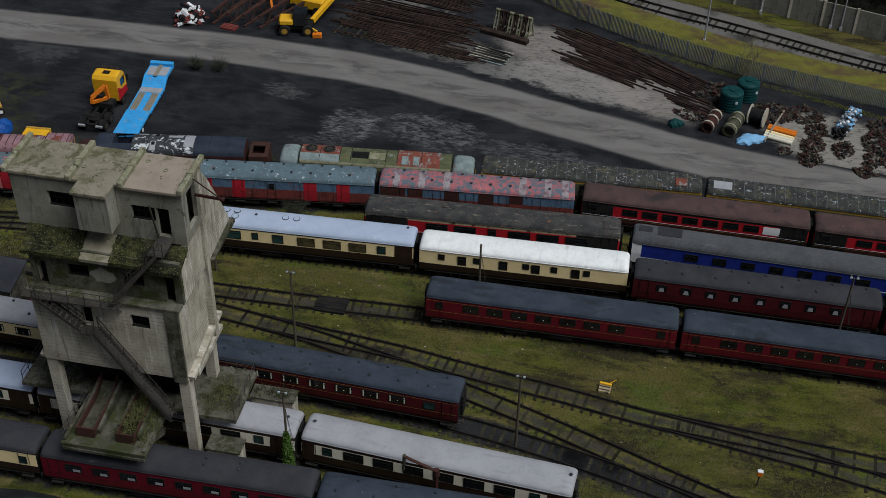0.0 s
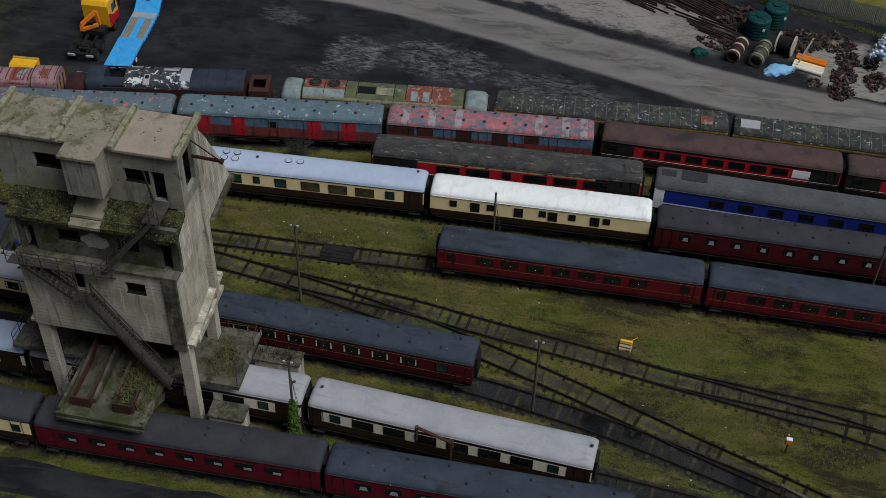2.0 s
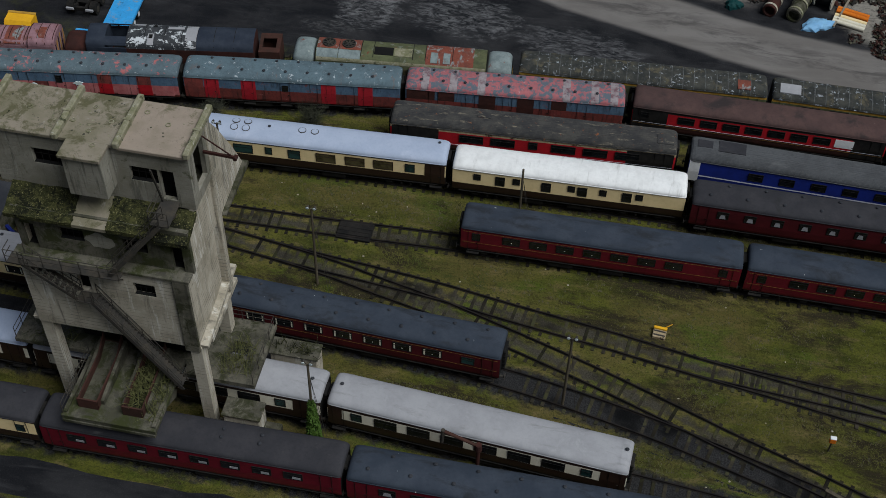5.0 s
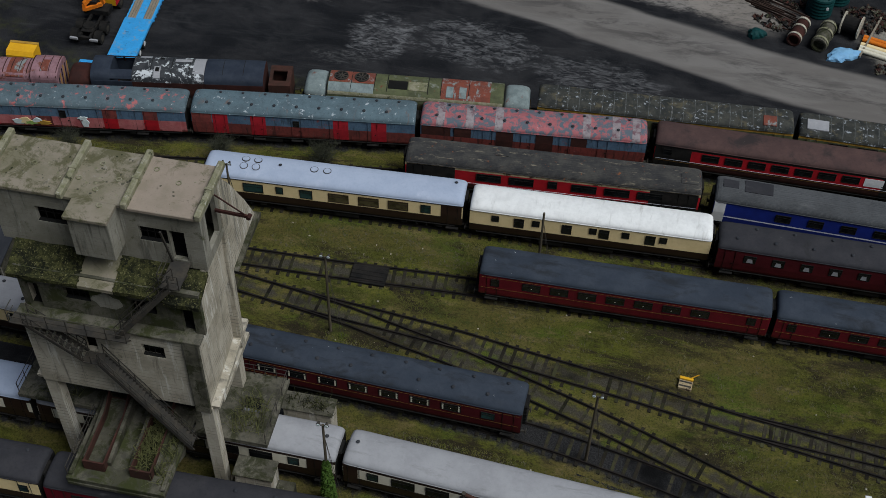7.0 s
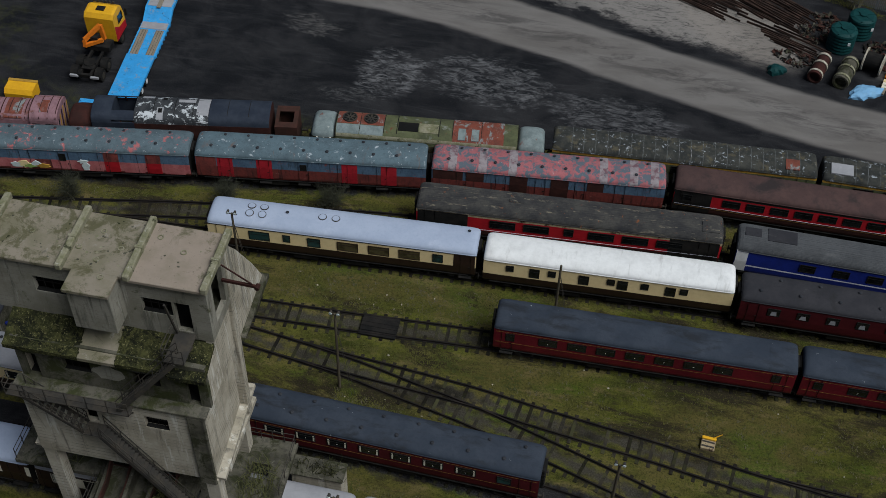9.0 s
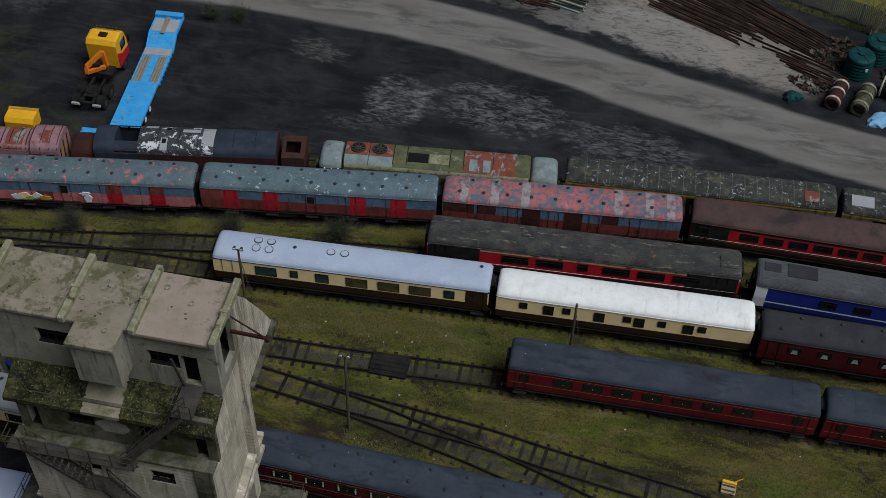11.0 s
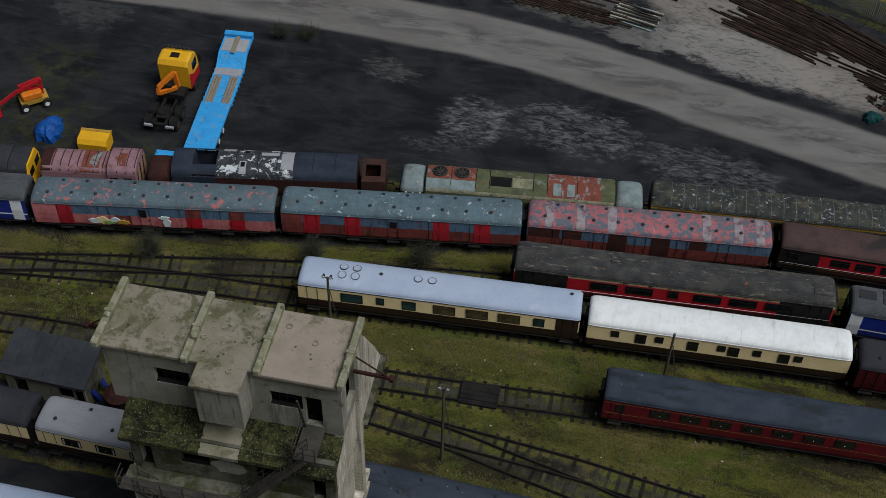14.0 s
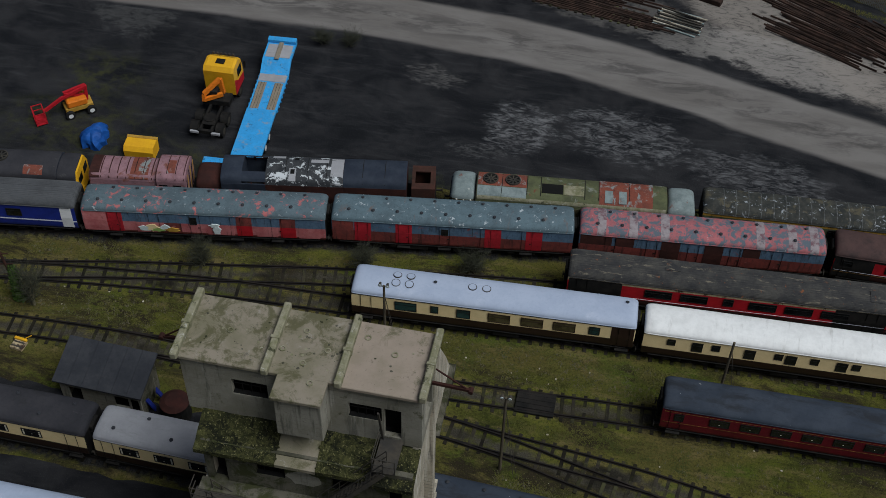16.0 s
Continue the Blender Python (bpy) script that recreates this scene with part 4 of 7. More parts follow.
# maroon coaches beyond the white roof
for x0, x1 in ((1.45, 20.8), (21.2, 40.6)):
    coach("dark maroon coach with sooty grey roof and white window blinds", x0, 79.65, x1, 79.85, "grey_roof", MARD, win_row([2.3 + i * 1.95 for i in range(8)], 0.75, extra="blind"), doors=(0.9, 18.5), vents=two_rows(14, 19.4))
# derelict red coach and blue sleeping cars
coach("derelict red and black coach with a sooty ribbed roof", -21.6, 83.25, -0.05, 84.5, "black_roof", [(1.42, "rust_dark"), (1.75, "rust_dark"), (2.98, "bright_red"), (3.26, "worn_cream")],
      win_row([6.2, 8.6, 13.2, 15.6, 18.0], 1.75, 2.2, 2.85) + win_row([10.9], 0.6), doors=(1.0, 20.4), panels=((1.9, 3.6, 1.3, 3.14, "underframe"), (19.7, 3.5, 1.3, 3.14, "underframe")), lining=((1.85, "lavender"),), ribs=12, hatches=((20.7, -0.3, 1.2, 0.9, "black_roof"), (7.0, 0.2, 1.0, 0.6, "black_roof")))
for x0, y0, x1, y1 in ((0.93, 84.15, 23.9, 83.85), (24.4, 83.85, 47.4, 83.5), (-79.6, 78.9, -56.6, 82.05)):
    coach("dark blue sleeping coach with grey ribbed roof and white ends", x0, y0, x1, y1, "ribbed_grey", [(1.42, "blue"), (1.84, "blue"), (1.96, "lavender"), (3.26, "blue")],
          win_row([5.0 + i * 2.3 for i in range(7)], 1.0), doors=(), panels=((0.45, 0.8, 1.3, 3.25, "white"), (22.55, 0.8, 1.3, 3.25, "white")), ribs=14, hatches=((1.0, 0.2, 1.1, 0.8, "grey_roof"), (3.0, 0.2, 2.0, 1.2, "grey_roof")), ridge=3.80)
# red coach with the rusty roof
for x0, x1 in ((-3.75, 15.55), (15.95, 35.3)):
    coach("black and bright red coach with a rusty brown roof", x0, 89.0, x1, 89.1, "brown_roof", [(1.42, "rust_dark"), (1.9, "rust_dark"), (3.0, "bright_red"), (3.26, "underframe")], lining=((1.93, "lavender"), (1.78, "lining")), windows=
          win_row([4.2 + i * 1.72 for i in range(7)], 1.2, 2.25, 2.85) + win_row([1.0], 0.6), panels=((1.4, 2.7, 1.3, 3.24, "underframe"), (18.0, 2.4, 1.3, 3.24, "underframe"), (16.2, 1.4, 2.15, 2.9, "white")), doors=(0.9, 18.5), seams=(17.2,), dy=0.15)


def van_doors(cols):
    out = []
    for x, w, m_up, m_low in cols:
        out += [(x, w, 1.3, 2.35, m_low), (x, w, 2.36, 3.24, m_up)]
    return out


# parcels vans
VB = [(1.42, "dull_red"), (2.35, "dull_red"), (3.26, "steel_blue")]
coach("parcels van in faded red and blue, blue-grey roof", -38.62, 85.1, -21.75, 87.45, "weathered_roof", VB, win_row([8.0], 0.4, 2.4, 2.9), doors=tuple(2.2 + i * 2.9 for i in range(5)), vents=two_rows(18, 16.9, 0.6),
      panels=van_doors([(0.8, 1.5, "dull_red", "dull_red"), (2.2, 1.15, "van_red", "van_red"), (5.1, 1.15, "van_red", "van_red"), (11.4, 1.15, "van_red", "van_red"), (14.3, 1.15, "van_red", "van_red")]), ridge=3.82, seams=tuple(0.9 + i * 1.5 for i in range(11)), dy=-0.2)
pv = coach("parcels van with peeling blue-grey roof and pink patched sides", -56.1, 82.2, -39.05, 84.95, "pink_flake_roof", [(1.42, "dull_red"), (2.35, "pale_red"), (3.26, "steel_blue")], win_row([7.9], 0.4, 2.3, 2.95), doors=tuple(2.2 + i * 2.9 for i in range(5)), vents=two_rows(18, 16.9, 0.6),
      panels=van_doors([(0.9, 1.7, "pale_red", "pale_red"), (2.3, 1.1, "van_red", "van_red"), (4.6, 1.6, "steel_blue", "pale_red"), (6.4, 1.2, "steel_blue", "dull_red"), (9.8, 1.9, "steel_blue", "pale_red"), (11.5, 1.1, "dull_red", "bright_red"), (13.1, 1.5, "steel_blue", "pale_red"), (14.6, 1.1, "dull_red", "bright_red"), (16.1, 1.5, "steel_blue", "pale_red")]), ridge=3.82, seams=tuple(0.9 + i * 1.5 for i in range(11)), dy=-0.2)
for k, (x, z, wd, ht, mname) in enumerate(((-4.2, 1.75, 0.5, 0.5, "lampglass"), (-3.7, 1.85, 0.4, 0.7, "cream"), (-3.3, 1.65, 0.45, 0.35, "verge_green"), (-2.8, 1.9, 0.35, 0.5, "lampglass"), (-2.3, 1.7, 0.5, 0.4, "dull_yellow"), (0.75, 2.3, 0.35, 0.35, "lampglass"), (0.9, 1.8, 0.3, 0.75, "lampglass"))):
    bm = bmesh.new()
    n = 12
    blob = [(x + wd * (1 + 0.3 * math.sin(2.7 * q + k)) * math.cos(q * math.tau / n), z + ht / 2 * (1 + 0.25 * math.cos(3.3 * q + k)) * math.sin(q * math.tau / n)) for q in range(n)]
    loft(bm, [[(a, y - k * 0.003, b) for a, b in blob] for y in (-1.335, -1.27)])
    part("painted_mark", bm, mname, pv, "sprayed paint mark")
coach("parcels van with faded pink roof, dark red and blue doors", -21.35, 87.55, -4.4, 89.2, "pink_roof", VB, doors=tuple(2.2 + i * 2.9 for i in range(5)), vents=two_rows(18, 16.9, 0.6),
      panels=van_doors([(1.2, 2.2, "rust_dark", "dull_red"), (3.2, 1.3, "rust_dark", "dull_red"), (6.4, 1.3, "rust_dark", "rust_dark"), (9.4, 1.3, "rust_dark", "rust_dark"), (12.0, 1.2, "rust_dark", "dull_red")]), ridge=3.82, seams=[(x, 0.3, "pale_band") for x in (1.5, 3.7, 5.9, 12.5, 14.7, 16.2)], dy=-0.2)
# coaches beside the tower
coach("maroon coach with slate roof and lit table lamps", -28.75, 63.75, -9.75, 63.0, "slate_roof", MARD, win_row([2.4 + i * 2.02 for i in range(7)], 1.2, extra="curtain") + win_row([16.9], 0.8, 2.2, 2.8, "teal_glass"), doors=(0.9, 18.2), vents=two_rows(16, 19.0), lining=((1.98, "lining"), (3.0, "lining")))
coach("brown and cream coach with pale grey roof beside a hut", -48.05, 64.25, -29.1, 63.75, "silver_roof", PUL, win_row([2.3, 4.5, 6.7, 8.9, 11.1, 13.3, 15.5], 1.15, extra="curtain"), doors=(0.9, 18.1), vents=two_rows(10, 19.0))
coach("brown and cream coach with dark grey roof beside a hut", -67.6, 64.4, -48.6, 64.25, "grey_roof", PUL, win_row([2.3 + 2.2 * i for i in range(7)], 1.2, extra="curtain"), doors=(0.9, 18.1), vents=two_rows(10, 19.0))
SALOON = win_row([1.9, 16.5], 0.62, 2.2, 2.85, "teal_glass") + win_row([3.8 + i * 2.13 for i in range(6)], 1.36, 2.12, 2.88)
SALOON_ENDS = ((0.5, 0.9, 1.3, 3.22, "chocolate"), (18.1, 1.55, 1.3, 3.22, "chocolate"))
coach("brown and ivory dining saloon with a pale grey roof", -19.75, 57.5, -0.85, 56.25, "silver_roof", PUI, SALOON, panels=SALOON_ENDS, dy=-0.12, doors=(0.7, 18.2), seams=(1.0, 2.3, 18.3), vents=((0.6, 0.1), (18.6, 0.2)))
coach("brown and ivory dining saloon standing under the concrete tower", -39.3, 57.75, -20.2, 57.45, "silver_roof", PUI, SALOON, panels=SALOON_ENDS, dy=-0.12, doors=(0.7, 18.2), seams=(17.0, 15.4), vents=((18.3, 0.1),))
coach("brown and ivory saloon with a pale blue roof", -58.9, 57.95, -39.75, 57.8, "blue_white_roof", PUI, SALOON, panels=SALOON_ENDS, dy=-0.12, doors=(0.7, 18.2))
coach("maroon coach with a sooty roof and open window vents", -36.5, 52.15, -17.6, 52.4, "grey_roof", MAR, win_row([2.3 + i * 1.95 for i in range(8)], 1.1, extra="table"), doors=(0.9, 18.0), vents=((11.3, 0.4), (13.7, 0.4), (11.3, -0.2), (13.7, -0.2)))
coach("maroon coach with a slate roof and meshed windows", -17.25, 52.35, 2.0, 52.5, "slate_roof", MAR, win_row([2.5 + i * 1.95 for i in range(8)], 0.95, extra="blind"), doors=(0.9, 18.0), vents=two_rows(14, 19.2))
coach("brown and cream coach with grey roof beside a track", -55.9, 52.1, -36.9, 52.25, "grey_roof", PUL, win_row([2.3 + 2.2 * i for i in range(7)], 1.2, extra="curtain") + win_row([18.0], 0.5, 2.2, 2.8, "teal_glass"), doors=(0.9, 18.1), vents=two_rows(10, 19.0))
# two old railcars with flaking roofs
for x0, y0, x1, y1 in ((-13.0, 91.3, 6.4, 92.5), (6.8, 92.45, 26.2, 92.5)):
    coach("old railcar with mossy black roof flaking to white", x0, y0, x1, y1, "flaked_roof", [(1.42, "green_paint"), (2.1, "green_paint"), (3.0, "green_paint"), (3.26, "dull_yellow")], win_row([3.0 + i * 2.2 for i in range(7)], 1.4), doors=(1.0, 18.4),
          seams=tuple(1.4 + i * 0.88 for i in range(20)), hatches=((17.6, -0.6, 1.0, 0.9, "rust_red") if x0 < 0 else (1.3, -0.4, 1.6, 1.0, "silver_roof"),), gang=False)

# ---- concrete coaling tower ----
def part_w(name, bm, mats, parent, label="", smooth=False):
    """A part whose bmesh is laid out in world places."""
    root = parent
    off = Vector((0, 0, 0))
    while root is not None:
        off += root.matrix_basis.translation
        root = root.parent
    bmesh.ops.translate(bm, verts=bm.verts, vec=-off)
    return part(name, bm, mats, parent, label, smooth)


def holed_wall(bm, u0, u1, z0, z1, v0, v1, holes, axis="x", mi=0):
    """A wall along x (or y) with rectangular openings (u0, u1, z0, z1) cut through it."""
    us = sorted({u0, u1, *[h[0] for h in holes], *[h[1] for h in holes]})
    zs = sorted({z0, z1, *[h[2] for h in holes], *[h[3] for h in holes]})
    for a, b in zip(us, us[1:]):
        for c, d in zip(zs, zs[1:]):
            if any(h[0] <= (a + b) / 2 <= h[1] and h[2] <= (c + d) / 2 <= h[3] for h in holes):
                continue
            if axis == "x":
                box(bm, a, b, v0, v1, c, d, mi)
            else:
                box(bm, v0, v1, a, b, c, d, mi)
    bmesh.ops.remove_doubles(bm, verts=bm.verts, dist=0.0005)


tower = thing("coaling_tower", pose(-31.6, 58.8, 0), "derelict stained concrete coaling tower with mossy ledges and rusted stairs", "tower")
# machinery house
bm = bmesh.new()
holed_wall(bm, -37.5, -26.35, 18.8, 22.72, 58.0, 58.28, [(-35.2, -33.5, 20.55, 21.65), (-29.75, -28.2, 20.4, 21.45), (-28.1, -27.3, 19.3, 21.45)])
part_w("house_front_wall", bm, "house_concrete", tower)
bm = bmesh.new()
holed_wall(bm, 58.28, 61.4, 18.8, 22.72, -26.63, -26.35, [(58.75, 60.15, 19.5, 22.3)], "y")
part_w("house_side_wall", bm, "house_concrete", tower)
bm = bmesh.new()
box(bm, -37.5, -37.22, 58.28, 61.4, 18.8, 22.72)
part_w("house_side_wall", bm, "house_concrete", tower)
bm = bmesh.new()
box(bm, -37.22, -26.63, 61.12, 61.4, 18.8, 22.72)
part_w("house_back_wall", bm, "house_concrete", tower)
bm = bmesh.new()
box(bm, -37.22, -26.63, 58.28, 61.12, 18.75, 18.95)
part_w("house_floor", bm, "dark_concrete", tower)
bm = bmesh.new()
box(bm, -32.75, -30.6, 56.7, 57.99, 19.95, 22.72, bev=0.03)
part_w("house_bay", bm, "house_concrete", tower)
for x0, x1, y0 in ((-37.65, -33.45, 57.82), (-33.45, -30.12, 57.82), (-30.12, -26.22, 57.72)):
    bm = bmesh.new()
    box(bm, x0 + 0.01, x1 - 0.01, y0, 61.5, 22.73, 22.95, bev=0.03)
    if x0 == -33.45:
        box(bm, -32.85, -30.55, 56.52, y0 + 0.02, 22.735, 22.945, bev=0.02)
    part_w("roof_slab", bm, "pink_screed" if x0 > -30.5 else "roof_concrete", tower)
for x in (-37.6, -33.42, -30.08, -26.28):
    bm = bmesh.new()
    box(bm, x - 0.17, x + 0.17, 57.62, 61.62, 22.9, 23.3, bev=0.05)
    box(bm, x - 0.21, x + 0.21, 59.45, 59.62, 22.9, 23.36, bev=0.02)
    part_w("roof_rib", bm, "lichen", tower, "lichen-covered raised roof rib")
rnd2 = random.Random(5)
for k in range(70):
    bm = bmesh.new()
    bmesh.ops.create_icosphere(bm, subdivisions=1, radius=rnd2.uniform(0.02, 0.075))
    x, y = rnd2.choice((rnd2.uniform(-37.2, -30.3), rnd2.uniform(-34.2, -30.3), rnd2.uniform(-37.2, -26.6))), rnd2.uniform(58.0, 61.3)
    for v in bm.verts:
        v.co = Vector((v.co.x * rnd2.uniform(0.7, 1.6) + x, v.co.y * rnd2.uniform(0.7, 1.4) + y, v.co.z * 0.3 * rnd2.uniform(0.4, 1.3) + 22.955))
    part_w("rubble", bm, "lichen" if k % 3 == 0 else "dark_concrete", tower)
for wx0, wx1, wz0, wz1, y in ((-35.2, -33.5, 20.55, 21.65, 58.1), (-29.75, -28.2, 20.4, 21.45, 58.1), (-34.1, -32.65, 16.2, 17.1, 56.75), (-30.4, -29.0, 16.1, 17.0, 56.75), (-30.1, -28.8, 13.0, 14.0, 56.2)):
    bm = bmesh.new()
    for k in range(1, 4):
        x = wx0 + (wx1 - wx0) * k / 4
        box(bm, x - 0.015, x + 0.015, y + 0.1, y + 0.14, wz0, wz1)
    box(bm, wx0, wx1, y + 0.102, y + 0.135, (wz0 + wz1) / 2 - 0.012, (wz0 + wz1) / 2 + 0.012)
    wf = part_w("window_frame", bm, "underframe", tower)
    # added strip, its black colour gives the sunlit sill the opening's shade
    bm = bmesh.new()
    box(bm, wx0 + 0.002, wx1 - 0.002, y - 0.07, y + 0.176, wz0 + 0.003, wz0 + 0.015)
    part_w("window_ledge", bm, "void", tower, "near-black strip that darkens the window ledge")
# added black walls close behind the openings, shade put in as colour
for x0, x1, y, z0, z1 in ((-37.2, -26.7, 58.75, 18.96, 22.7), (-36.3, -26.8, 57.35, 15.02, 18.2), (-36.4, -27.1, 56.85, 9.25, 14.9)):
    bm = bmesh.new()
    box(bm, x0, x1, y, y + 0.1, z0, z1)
    part_w("inner_wall", bm, "void", tower, "added near-black wall that keeps the openings dark")
# added black floor strips that paint the rooms darker behind the front walls
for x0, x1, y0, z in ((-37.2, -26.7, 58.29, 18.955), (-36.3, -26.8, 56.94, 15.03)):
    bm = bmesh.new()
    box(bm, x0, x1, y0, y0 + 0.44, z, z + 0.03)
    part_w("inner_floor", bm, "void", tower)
# second storey and its mossy sloping roof
bm = bmesh.new()
holed_wall(bm, -36.6, -26.5, 15.02, 18.3, 56.65, 56.93, [(-34.1, -32.65, 16.2, 17.1), (-30.4, -29.0, 16.1, 17.0), (-27.65, -27.0, 15.05, 17.1), (-36.3, -35.55, 15.05, 17.0)])
part_w("storey_front_wall", bm, "mossy_wall", tower)
bm = bmesh.new()
for x0, x1 in ((-36.6, -36.32), (-26.78, -26.5)):
    box(bm, x0, x1, 56.93, 58.0, 15.0, 17.75)
    box(bm, x0, x1, 58.0, 61.2, 15.0, 18.75)
box(bm, -36.32, -26.78, 60.92, 61.2, 15.0, 18.75)
part_w("storey_wall", bm, "concrete", tower)
for x0, x1, mname, dz in ((-36.85, -32.95, "moss", 0.0), (-32.93, -31.0, "roof_concrete", 0.0), (-30.98, -28.3, "moss", 0.0), (-28.28, -26.4, "moss", -0.25)):
    bm = bmesh.new()
    loft(bm, [[(x, 58.05, 18.85 + dz), (x, 56.2, 18.02 + dz), (x, 56.2, 17.80 + dz), (x, 58.05, 18.6 + dz)] for x in (x0, x1)])
    bmesh.ops.subdivide_edges(bm, edges=bm.edges, cuts=5, use_grid_fill=True)
    for v in bm.verts:
        if mname == "moss" and v.co.z > 17.9 + dz:
            v.co.z += rnd2.uniform(0, 0.09)
    part_w("sloping_slab", bm, mname, tower, "moss-covered sloping slab" if mname == "moss" else "")
bm = bmesh.new()
for k in range(900):
    x, y = rnd2.uniform(-36.8, -26.5), rnd2.uniform(56.25, 57.95)
    if -32.9 < x < -31.0:
        continue
    z = 18.05 + (y - 56.2) * 0.45 - (0.25 if x > -28.3 else 0)
    m = Matrix.Translation((x, y, z)) @ Matrix.Diagonal((rnd2.uniform(0.03, 0.10), rnd2.uniform(0.03, 0.09), rnd2.uniform(0.02, 0.06), 1))
    bmesh.ops.create_icosphere(bm, subdivisions=1, radius=1.0, matrix=m)
ms = part_w("moss_clumps", bm, "moss", tower)
tagged(ms, "dark green moss cushions", kind="stuff")
for x, w_, z0, z1 in ((-31.75, 0.75, 15.9, 17.1),):
    bm = bmesh.new()
    n = 14
    rim = [(x + w_ * (1 + 0.25 * math.sin(3.1 * k) + 0.15 * math.cos(5.3 * k)) * math.cos(k * math.tau / n), (z0 + z1) / 2 + (z1 - z0) / 2 * (1 + 0.2 * math.sin(2.3 * k + x)) * math.sin(k * math.tau / n)) for k in range(n)]
    loft(bm, [[(a, y, b) for a, b in rim] for y in (56.638, 56.66)])
    part_w("bare_render", bm, "house_concrete", tower, "pale patch of bare render")
for x, y in ((-35.6, 59.7), (-33.0, 59.2), (-31.9, 58.6), (-32.2, 60.4), (-31.0, 59.5), (-28.0, 59.9), (-29.4, 60.6), (-31.3, 57.6)):
    bm = bmesh.new()
    ring = [[(x + q * math.cos(k * math.tau / 14), y + q * math.sin(k * math.tau / 14), z) for q, z in ((0.15, 22.94), (0.15, 23.0), (0.1, 23.0), (0.1, 22.94))] for k in range(15)]
    loft(bm, ring, True, False)
    part_w("roof_vent", bm, "lichen", tower)
# coal bin
bm = bmesh.new()
holed_wall(bm, -36.75, -26.75, 8.85, 15.0, 56.1, 56.4, [(-30.1, -28.8, 13.0, 14.0), (-33.4, -32.7, 12.6, 14.1)])
part_w("bin_front_wall", bm, "concrete", tower)
bm = bmesh.new()
for x0, x1 in ((-36.75, -36.45), (-27.05, -26.75)):
    box(bm, x0, x1, 56.4, 61.3, 8.85, 15.0)
box(bm, -36.45, -27.05, 61.0, 61.3, 8.85, 15.0)
part_w("bin_wall", bm, "concrete", tower)
bm = bmesh.new()
box(bm, -36.7, -26.8, 56.42, 61.25, 8.95, 9.2)
for k in range(3):
    x = -34.6 + k * 3.0
    loft(bm, [[(x - 1.2, 57, 8.95), (x + 1.2, 57, 8.95), (x + 1.2, 60.6, 8.95), (x - 1.2, 60.6, 8.95)], [(x - 0.4, 57.6, 7.2), (x + 0.4, 57.6, 7.2), (x + 0.4, 59.4, 7.2), (x - 0.4, 59.4, 7.2)]])
part_w("bin_floor", bm, "dark_concrete", tower)
bm = bmesh.new()
loft(bm, [[(-36.2, 57.3, 8.94), (-27.2, 57.3, 8.94), (-27.2, 60.8, 8.94), (-36.2, 60.8, 8.94)], [(-35.4, 57.9, 6.4), (-28.0, 57.9, 6.4), (-28.0, 60.6, 6.4), (-35.4, 60.6, 6.4)], [(-35.4, 58.2, 5.3), (-28.0, 58.2, 5.3), (-28.0, 60.6, 5.3), (-35.4, 60.6, 5.3)]])
part_w("hopper", bm, "void", tower, "near-black hopper under the bin")
bm = bmesh.new()
box(bm, -36.9, -26.6, 55.92, 56.66, 14.86, 15.08, bev=0.03)
part_w("ledge", bm, "mossy_wall", tower)
bm = bmesh.new()
box(bm, -27.65, -26.72, 55.93, 56.12, 8.6, 14.85, bev=0.04)
part_w("buttress", bm, "dark_concrete", tower, "dark stained buttress")
bm = bmesh.new()
for y0, z0, z1 in ((60.55, 8.9, 22.7),):
    box(bm, -26.76, -26.28, y0, y0 + 0.5, z0, z1, bev=0.03)
part_w("pilaster", bm, "concrete", tower)
bm = bmesh.new()
bar(bm, (-26.55, 56.2, 8.95), (-26.55, 61.9, 9.9), 0.55, 0.28)
bar(bm, (-26.5, 57.0, 8.6), (-26.5, 61.8, 8.7), 0.4, 0.35)
part_w("chute_ledge", bm, "concrete", tower)
bm = bmesh.new()
bar(bm, (-36.95, 56.2, 8.95), (-36.95, 61.9, 9.9), 0.4, 0.28)
part_w("chute_ledge", bm, "concrete", tower)
# skip-hoist lean-to on the back
bm = bmesh.new()
prof = [(61.42, 22.2), (62.35, 20.9), (64.28, 17.6), (65.4, 15.4), (65.4, 15.0), (61.42, 15.0)]
loft(bm, [[(x, y, z) for y, z in prof] for x in (-37.2, -26.45)])
part_w("hoist_housing", bm, "concrete", tower)
bm = bmesh.new()
loft(bm, [[(x, y, z) for y, z in ((61.3, 14.98), (65.65, 14.98), (65.65, 15.3), (65.45, 15.4), (61.3, 15.02))] for x in (-37.4, -26.15)])
part_w("hoist_ledge", bm, "dark_concrete", tower)
bm = bmesh.new()
bar(bm, (-31.7, 64.6, 0.0), (-31.7, 64.6, 15.0), 0.35, 0.35)
part_w("hoist_post", bm, "concrete", tower)
# legs
for x, y in ((-36.4, 56.55), (-27.05, 56.45), (-36.4, 60.9), (-27.05, 60.9), (-31.7, 60.9)):
    bm = bmesh.new()
    loft(bm, [[(x + a * w, y + b * w, z) for a, b in ((-1, -1), (1, -1), (1, 1), (-1, 1))] for z, w in ((0.0, 0.55), (0.5, 0.5), (0.55, 0.36), (8.86, 0.36))])
    part_w("leg", bm, "concrete", tower)
